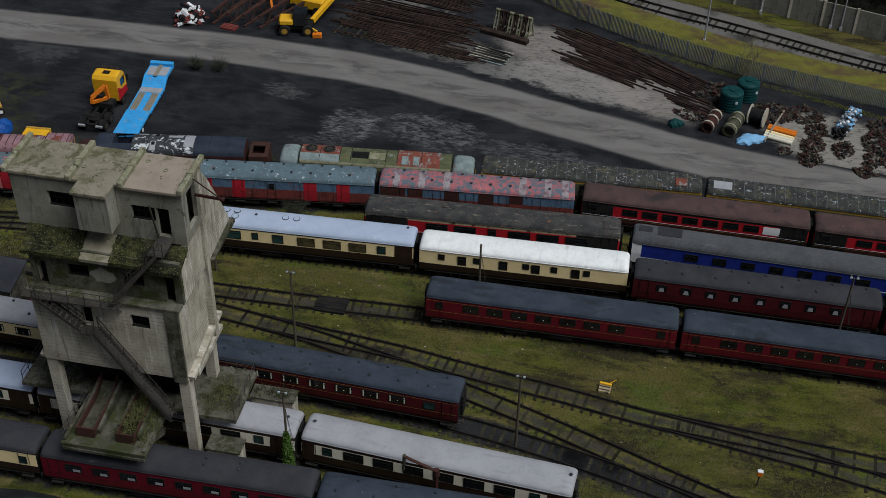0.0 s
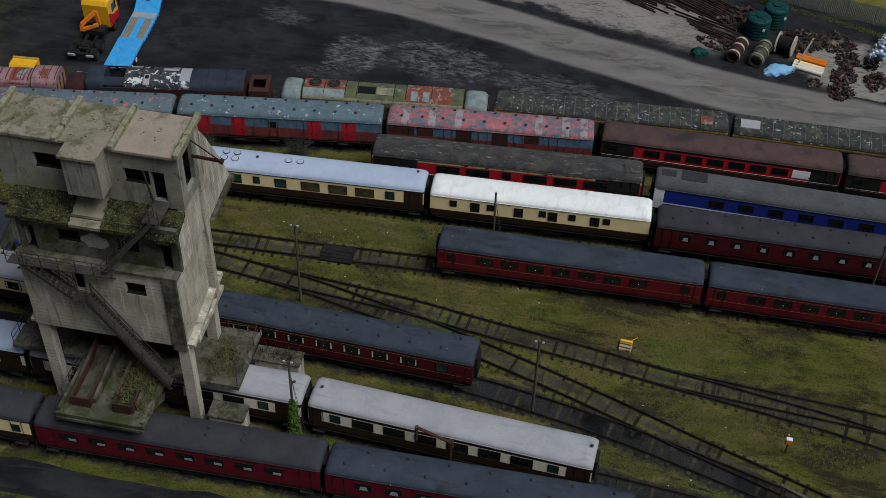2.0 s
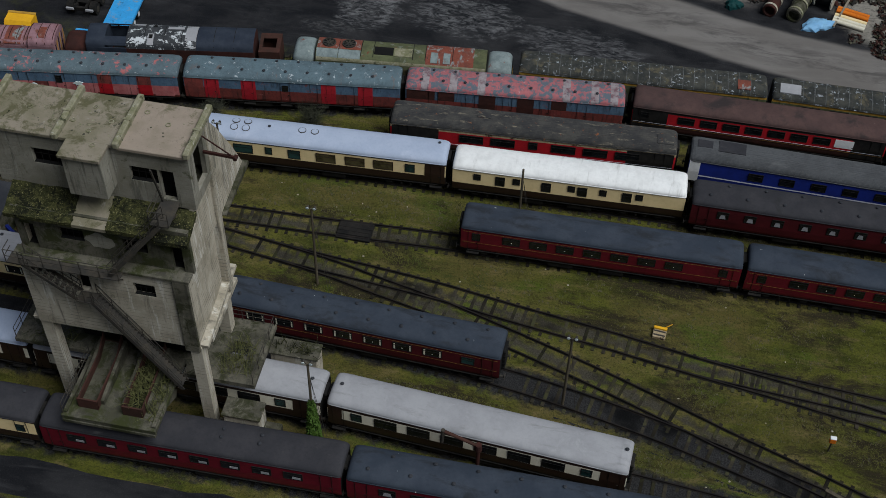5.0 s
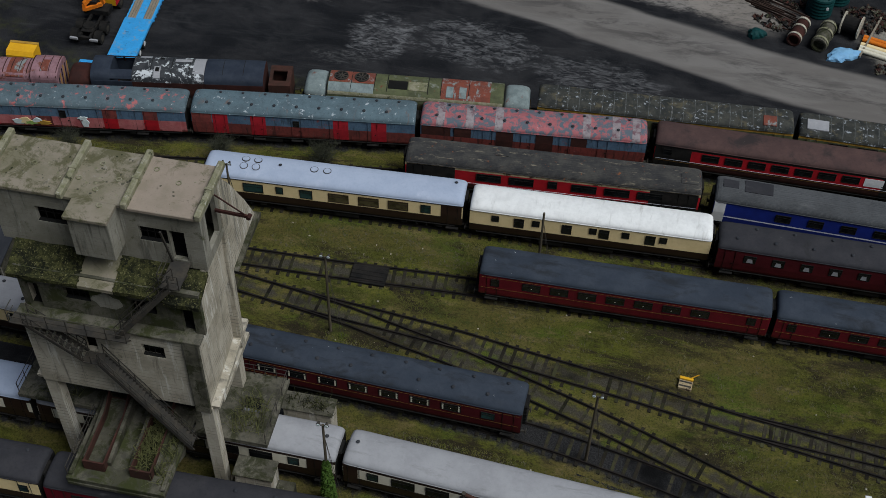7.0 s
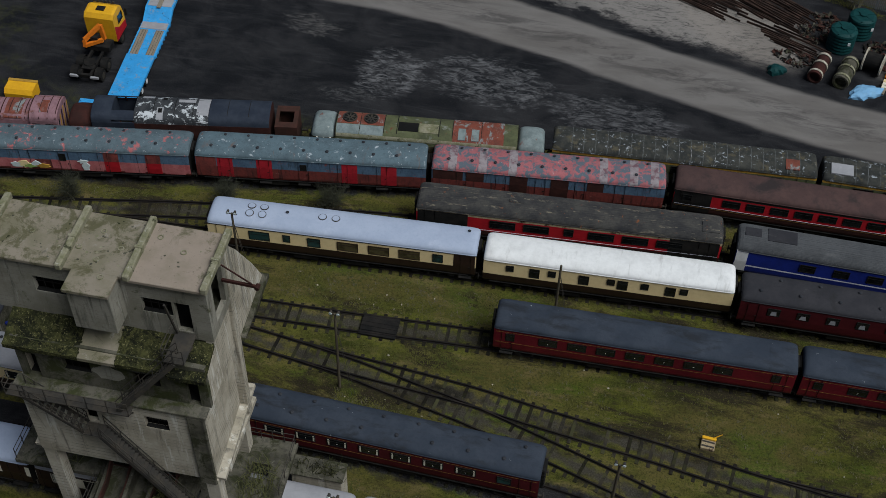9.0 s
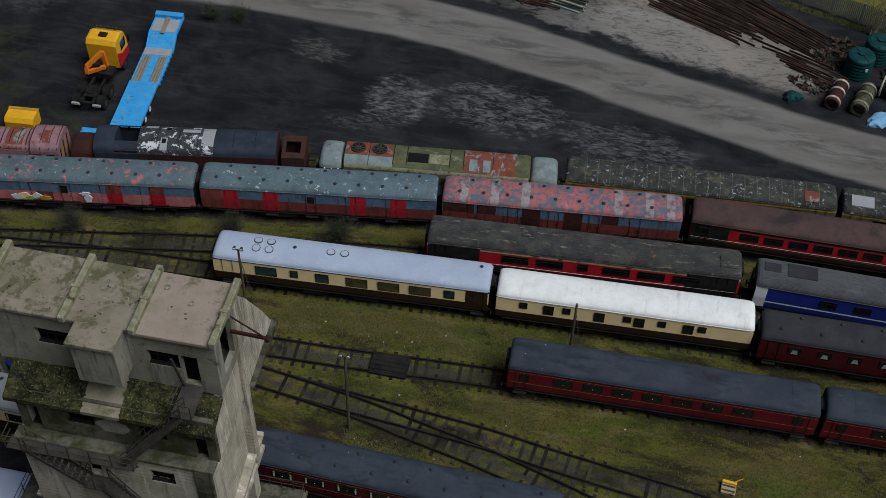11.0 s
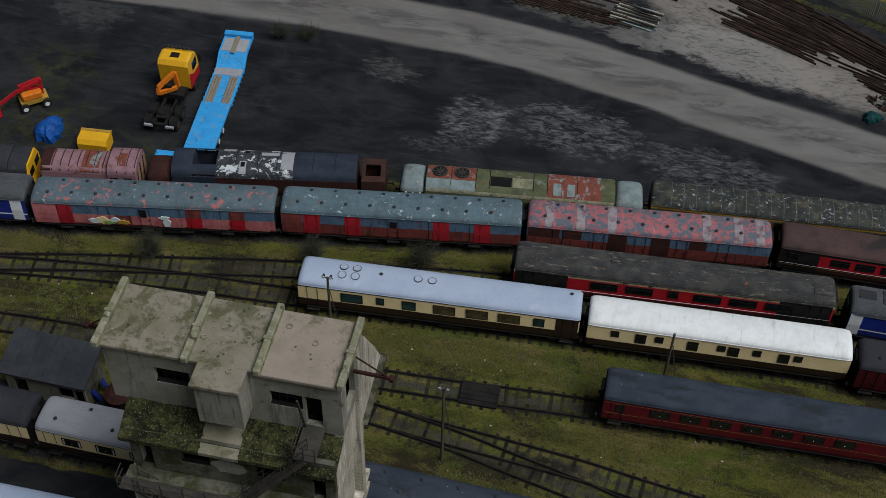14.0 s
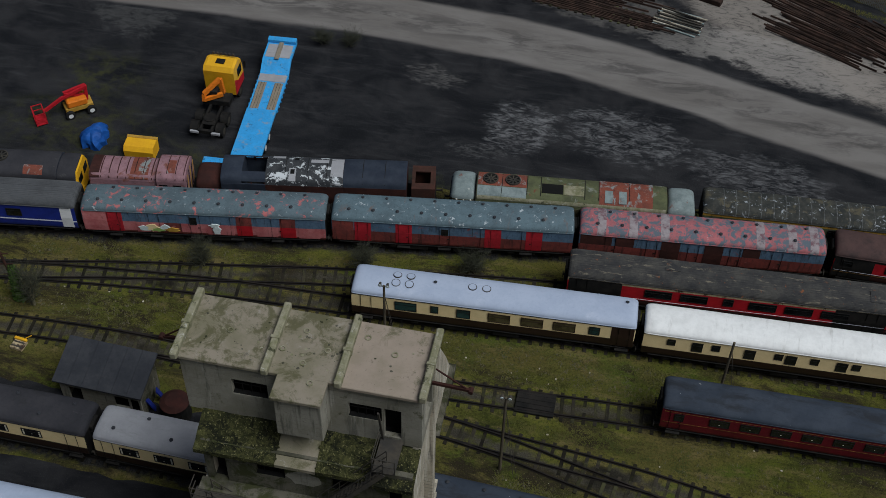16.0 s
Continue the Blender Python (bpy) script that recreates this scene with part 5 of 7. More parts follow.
# platforms
bm = bmesh.new()
box(bm, -34.55, -28.65, 52.1, 57.6, 5.0, 5.36, bev=0.03)
part_w("front_platform", bm, "mossy_wall", tower, "cantilevered mossy concrete platform")
bm = bmesh.new()
box(bm, -34.5, -28.7, 52.05, 52.35, 4.72, 4.997, bev=0.03)
part_w("platform_lip", bm, "dark_concrete", tower)
for x in (-34.45, -28.95):
    bm = bmesh.new()
    box(bm, x, x + 0.25, 52.3, 57.5, 5.363, 5.55, bev=0.03)
    part_w("platform_kerb", bm, "dark_concrete", tower)
for x in (-34.0, -29.4):
    bm = bmesh.new()
    bar(bm, (x, 56.6, 2.9), (x, 53.0, 5.0), 0.35, 0.5)
    part_w("platform_bracket", bm, "dark_concrete", tower)
bm = bmesh.new()
for a, b, c, d in ((-28.65, -24.1, 56.9, 59.0), (-28.65, -26.3, 59.0, 60.0), (-25.2, -24.1, 59.0, 60.0), (-28.65, -24.1, 60.0, 61.8)):
    box(bm, a, b, c, d, 4.42, 4.78)
part_w("side_platform", bm, "dark_concrete", tower)
bm = bmesh.new()
box(bm, -39.9, -34.55, 57.3, 61.4, 4.42, 4.78, bev=0.03)
part_w("side_platform", bm, "dark_concrete", tower)
bm = bmesh.new()
box(bm, -34.55, -28.65, 57.6, 61.8, 4.42, 4.78)
part_w("side_platform", bm, "dark_concrete", tower)
for pts in (((-24.2, 57.0), (-24.2, 61.7), (-27.0, 61.7)), ((-39.8, 57.4), (-39.8, 61.3)), ((-34.4, 52.2), (-34.4, 56.5))):
    bm = bmesh.new()
    zf = 5.45 if pts[0][1] < 53 else 4.78
    for (xa, ya), (xb, yb) in zip(pts, pts[1:]):
        n = 4
        for k in range(n + 1):
            x, y = xa + (xb - xa) * k / n, ya + (yb - ya) * k / n
            bar(bm, (x, y, zf), (x, y, zf + 0.95), 0.04, 0.04)
        for h in (0.5, 0.95):
            bar(bm, (xa, ya, zf + h), (xb, yb, zf + h), 0.035, 0.035)
    part_w("handrail", bm, "steel", tower)
# coal chutes on the front platform
for x0, x1 in ((-33.7, -32.45), (-30.9, -29.65)):
    bm = bmesh.new()
    for a, b in ((x0, x0 + 0.08), (x1 - 0.08, x1)):
        loft(bm, [[(a, y, z0), (b, y, z0), (b, y, z1), (a, y, z1)] for y, z0, z1 in ((52.9, 5.36, 6.1), (56.3, 5.36, 6.2), (57.4, 5.36, 6.9))])
    box(bm, x0, x1, 52.86, 52.96, 5.36, 6.2)
    loft(bm, [[(x0 + 0.09, y, z - 0.06), (x1 - 0.09, y, z - 0.06), (x1 - 0.09, y, z), (x0 + 0.09, y, z)] for y, z in ((52.97, 5.45), (56.3, 5.55), (57.4, 6.2))])
    part_w("coal_chute", bm, "red_steel", tower, "rusted red steel coal chute")
    bm = bmesh.new()
    loft(bm, [[(x0 + 0.1, y, z), (x1 - 0.1, y, z), (x1 - 0.1, y, z + 0.12), (x0 + 0.1, y, z + 0.12)] for y, z in ((52.98, 5.46), (56.3, 5.56), (57.3, 6.1))])
    part_w("chute_debris", bm, "dark_concrete" if x0 < -32 else "moss", tower)
    bm = bmesh.new()
    for a in (x0 - 0.22, x1 + 0.02):
        loft(bm, [[(a, y, 5.36), (a + 0.2, y, 5.36), (a + 0.2, y, z1), (a, y, z1)] for y, z1 in ((53.3, 5.75), (57.4, 6.4))])
    part_w("chute_kerb", bm, "dark_concrete", tower)
# dead brambles on the platforms
def brambles(name, cx, cy, z, rx, ry, n, h, seed, label, mname="twig"):
    r = random.Random(seed)
    bm = bmesh.new()
    for k in range(n):
        a = Vector((cx + r.uniform(-rx, rx), cy + r.uniform(-ry, ry), z))
        b = a + Vector((r.uniform(-0.5, 0.5), r.uniform(-0.5, 0.5), r.uniform(0.3, h)))
        c = b + Vector((r.uniform(-0.5, 0.5), r.uniform(-0.5, 0.5), r.uniform(-0.25, 0.3) * h))
        rod(bm, a, b, 0.022, 4, 0.014)
        rod(bm, b, c, 0.014, 4, 0.006)
    ob = part(name, bm, mname)
    return tagged(ob, label, "shrub", kind="stuff")


brambles("bramble", -30.3, 54.9, 5.6, 0.45, 1.5, 150, 1.1, 1, "yellow-green brambles growing in a coal chute", "bramble_leaf")
brambles("bramble", -25.6, 58.6, 4.78, 0.9, 1.2, 120, 1.0, 2, "dry weeds on the tower platform", "bramble_leaf")
brambles("bramble", -29.2, 54.4, 5.4, 0.3, 1.8, 60, 0.8, 3, "dry weeds on the platform edge", "bramble_leaf")
brambles("bramble", -37.3, 58.6, 4.78, 1.2, 0.9, 60, 0.7, 4, "weeds on the tower platform", "bramble_leaf")


def stair(name, a, b, width, parent):
    """A steel stair flight from a down to b, treads along y."""
    a, b = Vector(a), Vector(b)
    bm = bmesh.new()
    for s in (0, width):
        o = Vector((0, s, 0))
        bar(bm, a + o, b + o, 0.05, 0.24)
    st = part_w(name, bm, "steel", parent, "rusted steel stair")
    n = int(abs(a.z - b.z) / 0.24)
    for k in range(1, n):
        p = a + (b - a) * (k / n)
        bm = bmesh.new()
        box(bm, p.x - 0.12, p.x + 0.12, p.y + 0.03, p.y + width - 0.03, p.z - 0.02, p.z + 0.02)
        part_w("tread", bm, "steel", st)
    bm = bmesh.new()
    for s in (0, width):
        o = Vector((0, s, 0.9))
        bar(bm, a + o, b + o, 0.035, 0.035)
        bar(bm, a + o - Vector((0, 0, 0.45)), b + o - Vector((0, 0, 0.45)), 0.03, 0.03)
        for k in range(0, 7):
            p = a + (b - a) * (k / 6) + Vector((0, s, 0))
            bar(bm, p, p + Vector((0, 0, 0.9)), 0.035, 0.035)
    part_w("stair_rail", bm, "steel", st)


stair("stair", (-36.2, 55.35, 15.0), (-33.3, 55.35, 12.55), 0.72, tower)
stair("stair", (-32.4, 55.3, 12.5), (-28.0, 55.3, 5.45), 0.75, tower)
stair("stair", (-27.7, 56.0, 19.2), (-31.0, 55.45, 15.05), 0.7, tower)
for x0, x1, y0, y1, z in ((-37.0, -30.4, 55.3, 56.08, 15.0), (-33.4, -32.3, 55.3, 56.08, 12.5), (-28.25, -27.2, 56.1, 57.98, 19.2)):
    bm = bmesh.new()
    box(bm, x0, x1, y0, y1, z - 0.06, z)
    for k in range(3):
        x = x0 + 0.2 + (x1 - x0 - 0.4) * k / 2
        bar(bm, (x, y1 - 0.03, z - 0.8), (x, y0 + 0.05, z - 0.05), 0.07, 0.07)
    ld = part_w("landing", bm, "steel", tower)
    bm = bmesh.new()
    n = max(2, int((x1 - x0) / 1.0))
    for k in range(n + 1):
        x = x0 + (x1 - x0) * k / n
        bar(bm, (x, y0 + 0.02, z), (x, y0 + 0.02, z + 1.0), 0.04, 0.04)
    for h in (0.5, 1.0):
        bar(bm, (x0, y0 + 0.02, z + h), (x1, y0 + 0.02, z + h), 0.035, 0.035)
        bar(bm, (x0, y0, z + h), (x0, y1, z + h), 0.035, 0.035)
    part_w("landing_rail", bm, "steel", ld)
bm = bmesh.new()
bar(bm, (-28.15, 57.9, 19.2), (-28.15, 57.2, 22.2), 0.09, 0.09)
part_w("pipe", bm, "steel", tower)
for s, x0, x1 in ((1, -26.3, -24.4), (-1, -37.6, -39.3)):
    bm = bmesh.new()
    bar(bm, (x0, 59.9, 21.4), (x1, 59.9, 21.3), 0.12, 0.17)
    bar(bm, (x0, 59.9, 22.6), (x1 - s * 0.3, 59.9, 21.4), 0.06, 0.06)
    rod(bm, (x1 - s * 0.1, 59.75, 21.3), (x1 - s * 0.1, 60.05, 21.3), 0.12, 10)
    part_w("davit_beam", bm, "rust_dark", tower, "rusted davit beam")

# loose concrete blocks by the tower
def concrete_block(x0, x1, y0, y1, h, label, step_x=0.0):
    ob = thing("concrete_block", pose((x0 + x1) / 2, (y0 + y1) / 2, 0), label, "concrete block")
    bm = bmesh.new()
    box(bm, x0, x1, y0, y1, 0, h, bev=0.05)
    part_w("block", bm, "concrete", ob)
    bm = bmesh.new()
    box(bm, x0 - 0.08, x1 + 0.08, y0 - 0.08, y1 + 0.08, h + 0.003, h + 0.14, bev=0.03)
    part_w("cap", bm, "dark_concrete", ob)
    if step_x:
        bm = bmesh.new()
        box(bm, x1 + 0.003, x1 + step_x, y0, y1 - 0.2, 0, h * 0.45, bev=0.04)
        part_w("step", bm, "dark_concrete", ob)


concrete_block(-26.0, -23.65, 55.75, 57.05, 2.7, "small square concrete hut beside the tower leg", 1.1)
concrete_block(-24.3, -21.2, 60.55, 61.75, 3.35, "long concrete bunker wall with mossy rubble top")
brambles("bramble", -22.7, 61.1, 3.5, 1.3, 0.4, 50, 0.35, 8, "moss and weeds on a concrete wall", "moss")

# ---- locomotives on the far siding ----
def loco_frame(label, x0, y0, x1, y1, w=1.36):
    L = math.hypot(x1 - x0, y1 - y0)
    ang = math.atan2(y1 - y0, x1 - x0)
    cx, cy = (x0 + x1) / 2 - math.sin(ang) * w, (y0 + y1) / 2 + math.cos(ang) * w
    lo = thing("locomotive", pose(cx, cy, 0, 0, 0, math.degrees(ang)), label, "locomotive", "scrap locomotives")
    bm = bmesh.new()
    box(bm, -L / 2 + 0.1, L / 2 - 0.1, -1.25, 1.25, 1.0, 1.3, bev=0.02)
    box(bm, -L / 6, L / 6, -1.0, 1.0, 0.5, 1.0, bev=0.05)
    part("underframe", bm, "underframe", lo)
    for s in (-1, 1):
        bo = part("bogie", CP["bogie"], None, lo, at=pose(s * (L / 2 - (2.9 if L > 10 else 1.9)), 0, RT))
        for xw in (-1.3, 1.3):
            part("wheelset", CP["wheelset"], None, bo, at=pose(xw, 0, 0.5))
        for yb in (-0.87, 0.87):
            part("buffer", CP["buffer"], None, lo, at=pose(s * (L / 2 - 0.1), yb, 1.08, 0, 0, 0 if s > 0 else 180))
    return lo, L


def section(lo, name, x0, x1, w, z0, eave, ridge, mat_side, mat_roof, flat=2.6, ends=0.05, label=""):
    """A stretch of loco body between two places along it."""
    h = (x1 - x0) / 2
    bm = bmesh.new()
    prof = [(w - 0.06, z0), (w, z0 + 0.5), (w, (z0 + eave) / 2 + 0.3), (w - 0.02, eave)] + roof_profile(w - 0.03, eave + 0.01, ridge, 7, 0, flat)
    n = len(prof)
    hull(bm, h, prof, [0, 0, 0] + [1] * (n - 4), ends=ends)
    return part(name, bm, [mat_side, mat_roof], lo, label, at=pose((x0 + x1) / 2, 0, 0), smooth=True)


def roof_fan(lo, x, y, z, r=0.55):
    bm = bmesh.new()
    ring = [[(q * math.cos(k * math.tau / 20), q * math.sin(k * math.tau / 20), z) for q, z in ((r, -0.05), (r, 0.07), (r - 0.07, 0.07), (r - 0.07, -0.05))] for k in range(21)]
    loft(bm, ring, True, False)
    fan = part("roof_fan", bm, "steel", lo, at=pose(x, y, z, 0 if y == 0 else math.degrees(-y * 0.4)))
    bm = bmesh.new()
    rod(bm, (0, 0, -0.02), (0, 0, 0.0), r * 0.96, 16)
    part("fan_well", bm, "void", fan)
    for k in range(8):
        bm = bmesh.new()
        a = k * math.tau / 8
        bar(bm, (0.06 * math.cos(a), 0.06 * math.sin(a), 0.025), (r * 0.85 * math.cos(a), r * 0.85 * math.sin(a), 0.03), 0.1, 0.015)
        part("fan_blade", bm, "steel", fan)


def skin_panel(lo, name, x0, x1, ya, yb, mname, w=1.33, eave=3.2, ridge=3.95, flat=2.6, lift=0.012):
    """A plate lying on the curved roof between two heights across it."""
    bm = bmesh.new()
    pts = []
    for k in range(7):
        y = ya + (yb - ya) * k / 6
        u = min(0.999, abs(y) / w)
        pts.append((y, eave + 0.01 + (ridge - eave - 0.01) * (1 - u ** flat) ** (1 / flat) + lift))
    loft(bm, [[(x, y, z) for y, z in pts] + [(x, y, z - 0.05) for y, z in reversed(pts)] for x in (x0, x1)])
    return part(name, bm, mname, lo)


# grey loco with two roof fans and a yellow end
lo, L = loco_frame("dark grey diesel locomotive with a yellow end and roof fans", -76.0, 82.1, -57.35, 84.85)
section(lo, "body", -L / 2 + 0.3, L / 2 - 1.6, 1.36, 1.3, 3.2, 3.95, "navy", "grey_roof")
section(lo, "cab", L / 2 - 1.58, L / 2 - 0.25, 1.34, 1.3, 3.15, 3.85, "navy", "grey_roof")
bm = bmesh.new()
loft(bm, [[(L / 2 - 0.24 + e, y, z) for y, z in ((-1.3, 1.3), (1.3, 1.3), (1.3, 2.9), (0.9, 3.7), (-0.9, 3.7), (-1.3, 2.9))] for e in (0, 0.14)])
part("cab_front", bm, "yellow", lo, "yellow cab front")
for k in (-1, 1):
    bm = bmesh.new()
    box(bm, L / 2 - 0.08, L / 2 - 0.06, k * 0.6 - 0.4, k * 0.6 + 0.4, 2.5, 3.1)
    part("windscreen", bm, "glass", lo)
for x in (L / 2 - 7.6, L / 2 - 5.9):
    roof_fan(lo, x, 0.1, 4.0)
skin_panel(lo, "bare_patch", L / 2 - 4.0, L / 2 - 2.6, -1.25, -0.6, "rust_red")
# mauve shunter
lo, L = loco_frame("faded mauve and rust shunting locomotive with striped end", -57.0, 85.25, -49.45, 86.35)
section(lo, "bonnet", -L / 2 + 0.2, L / 2 - 2.5, 1.15, 1.3, 3.0, 3.55, "mauve", "mauve")
section(lo, "cab", L / 2 - 2.48, L / 2 - 0.35, 1.32, 1.3, 3.2, 3.85, "mauve", "mauve")
for k in range(8):
    x = -L / 2 + 0.4 + k * 0.62
    skin_panel(lo, "bonnet_rib", x, x + 0.06, -1.13, 1.13, "rust_dark", 1.16, 3.0, 3.57)
skin_panel(lo, "rusted_panel", -L / 2 + 3.2, -L / 2 + 4.5, -1.13, 0.9, "rust_red", 1.16, 3.0, 3.56)
skin_panel(lo, "dark_end_panel", -L / 2 + 0.22, -L / 2 + 0.95, -1.13, 1.0, "rust_dark", 1.16, 3.0, 3.56)
for k in range(6):
    bm = bmesh.new()
    bar(bm, (L / 2 - 0.34, -1.2 + k * 0.42, 1.5), (L / 2 - 0.34, -0.9 + k * 0.42, 3.4 - abs(k - 2.5) * 0.12), 0.02, 0.16)
    part("warning_stripe", bm, "dull_yellow" if k % 2 else "void", lo)
bm = bmesh.new()
box(bm, -L / 2 + 0.2, L / 2 - 0.3, -1.33, -1.16, 1.35, 1.75)
part("running_plate", bm, "dull_yellow", lo)
for x in (L / 2 - 2.5, L / 2 - 1.75, L / 2 - 1.1, L / 2 - 0.5):
    skin_panel(lo, "cab_seam", x, x + 0.05, -1.3, 1.3, "rust_dark", 1.33, 3.2, 3.86)
skin_panel(lo, "rusted_panel", L / 2 - 1.7, L / 2 - 1.15, -0.9, 0.3, "rust_red", 1.33, 3.2, 3.86)
for k in range(4):
    bm = bmesh.new()
    box(bm, -L / 2 + 0.5 + k * 1.15, -L / 2 + 1.4 + k * 1.15, -1.36, -1.335, 1.42, 1.72)
    part("side_panel", bm, ("dull_yellow", "mauve", "lampwhite", "dull_yellow")[k], lo)
for k in range(3):
    bm = bmesh.new()
    box(bm, -0.2 + k * 0.5, 0.2 + k * 0.5, -1.175, -1.155, 2.1, 2.45)
    part("marking", bm, "white", lo)
for k in (-1, 1):
    bm = bmesh.new()
    box(bm, L / 2 - 1.5 + k * 0.5 - 0.3, L / 2 - 1.5 + k * 0.5 + 0.3, -1.335, -1.31, 2.2, 2.9)
    part("cab_window", bm, "glass", lo)
# stripped navy loco with bare white patches and a cut-open roof
lo, L = loco_frame("stripped navy locomotive body with flaking white paint and cut-open roof", -49.3, 86.55, -31.95, 89.5)
H = L / 2
section(lo, "nose", -H + 0.1, -H + 1.95, 1.2, 1.3, 2.6, 3.3, "rust_dark", "rust_dark", 2.2, 0.5)
section(lo, "cab", -H + 2.0, -H + 3.5, 1.36, 1.3, 3.2, 3.98, "navy", "navy")
section(lo, "body", -H + 5.2, -H + 10.8, 1.36, 1.3, 3.2, 3.95, "rust_dark", "navy_flaked")
section(lo, "body", -H + 10.82, -H + 15.4, 1.36, 1.3, 3.2, 3.95, "rust_dark", "navy")
skin_panel(lo, "bay_side_plate", -H + 3.5, -H + 5.2, -1.3, -0.7, "navy", lift=0.0)
skin_panel(lo, "bay_side_plate", -H + 3.5, -H + 5.2, 0.9, 1.3, "navy", lift=0.0)
skin_panel(lo, "bare_white_band", -H + 9.9, -H + 10.8, -1.3, 1.3, "silver_roof")
skin_panel(lo, "bare_white_patch", -H + 6.9, -H + 7.4, -1.25, -0.3, "silver_roof")
skin_panel(lo, "roof_hole", -H + 7.0, -H + 7.3, -0.8, -0.4, "void", lift=0.03)
skin_panel(lo, "roof_hole", -H + 7.2, -H + 7.5, 0.6, 0.9, "void", lift=0.03)
bm = bmesh.new()
box(bm, -H + 3.2, -H + 5.2, -1.2, 1.2, 1.32, 1.45)
part("bay_floor", bm, "void", lo)
for y in (-1.34, 1.24):
    bm = bmesh.new()
    box(bm, -H + 3.2, -H + 5.2, y, y + 0.1, 1.3, 3.2)
    part("bay_side", bm, "navy", lo)
for x in (-H + 3.25, -H + 4.2, -H + 5.15):
    for s in (-1, 1):
        bm = bmesh.new()
        bar(bm, (x, s * 1.28, 3.1), (x, s * 1.0, 3.7), 0.1, 0.1)
        part("frame_bar", bm, "rust_dark", lo)
for s in (-1, 1):
    bm = bmesh.new()
    bar(bm, (-H + 3.2, s * 1.15, 3.42), (-H + 5.2, s * 1.15, 3.42), 0.08, 0.08)
    part("frame_bar", bm, "rust_dark", lo)
for x in (-H + 6.6, -H + 8.2, -H + 9.6, -H + 12.2, -H + 13.8):
    skin_panel(lo, "roof_seam", x, x + 0.04, -1.28, 1.28, "underframe", lift=0.02)
skin_panel(lo, "bare_white_patch", -H + 8.4, -H + 9.7, 0.35, 0.7, "silver_roof", lift=0.02)
skin_panel(lo, "bare_white_patch", -H + 5.6, -H + 6.5, 0.75, 1.1, "silver_roof", lift=0.02)
for y in (-1.2, 1.1):
    bm = bmesh.new()
    box(bm, H - 1.85, H - 0.15, y, y + 0.1, 1.3, 3.1)
    part("gutted_cab_wall", bm, "red_steel", lo, "rust-red gutted cab wall")
for x in (H - 1.85, H - 0.25):
    bm = bmesh.new()
    box(bm, x, x + 0.1, -1.09, 1.09, 1.3, 3.1)
    part("gutted_cab_wall", bm, "red_steel", lo, "rust-red gutted cab wall")
for x0, x1, y0, y1 in ((H - 1.85, H - 0.15, -1.2, -0.6), (H - 1.85, H - 0.15, 0.6, 1.2), (H - 1.85, H - 1.6, -0.6, 0.6), (H - 0.5, H - 0.15, -0.6, 0.6)):
    bm = bmesh.new()
    box(bm, x0, x1, y0, y1, 3.1, 3.2)
    part("cab_roof_plate", bm, "red_steel", lo)
for x in (-H + 2.6, -H + 12.9, -H + 13.7):
    bm = bmesh.new()
    box(bm, x, x + 0.6, -1.40, -1.35, 1.7, 2.5)
    part("side_opening", bm, "void", lo)
# weathered green loco
lo, L = loco_frame("weathered green diesel locomotive with rusted roof panels and two fans", -31.1, 89.0, -13.35, 90.85)
H = L / 2
section(lo, "cab", -H + 0.2, -H + 2.0, 1.34, 1.3, 3.15, 3.9, "olive_grime", "eau_paint", 2.4, 0.8)
section(lo, "body", -H + 2.02, H - 2.2, 1.36, 1.3, 3.05, 3.95, "olive_grime", "green_paint")
section(lo, "cab", H - 2.18, H - 0.2, 1.34, 1.3, 3.15, 3.9, "olive_grime", "eau_paint", 2.4, 0.8)
for x in (-H + 2.0, -H + 3.82, -H + 5.62, -H + 6.6, -H + 9.75, -H + 10.75, -H + 12.9, H - 2.2):
    skin_panel(lo, "roof_seam", x, x + 0.05, -1.3, 1.3, "underframe", lift=0.018)
skin_panel(lo, "gutter_strip", -H + 2.1, H - 2.3, -1.32, -1.22, "lichen", lift=0.02)
skin_panel(lo, "fan_deck", -H + 2.1, -H + 5.6, -0.45, 0.9, "rust_red")
skin_panel(lo, "grey_panel", -H + 2.1, -H + 3.8, -1.28, -0.5, "eau_paint")
skin_panel(lo, "grey_panel", -H + 3.85, -H + 5.6, -1.28, -0.5, "eau_paint")
skin_panel(lo, "roof_hatch", -H + 6.7, -H + 8.2, -0.75, 0.1, "void", lift=0.03)
skin_panel(lo, "roof_hatch", -H + 8.25, -H + 9.7, -0.8, 0.1, "lichen", lift=0.035)
skin_panel(lo, "rusted_panel", -H + 10.8, -H + 14.6, -1.25, 1.0, "rust_red")
for x in (-H + 11.2, -H + 12.2):
    skin_panel(lo, "grey_plate", x, x + 0.55, -1.1, -0.1, "eau_paint", lift=0.03)
for x in (-H + 3.0, -H + 4.6):
    roof_fan(lo, x, 0.2, 3.98, 0.55)
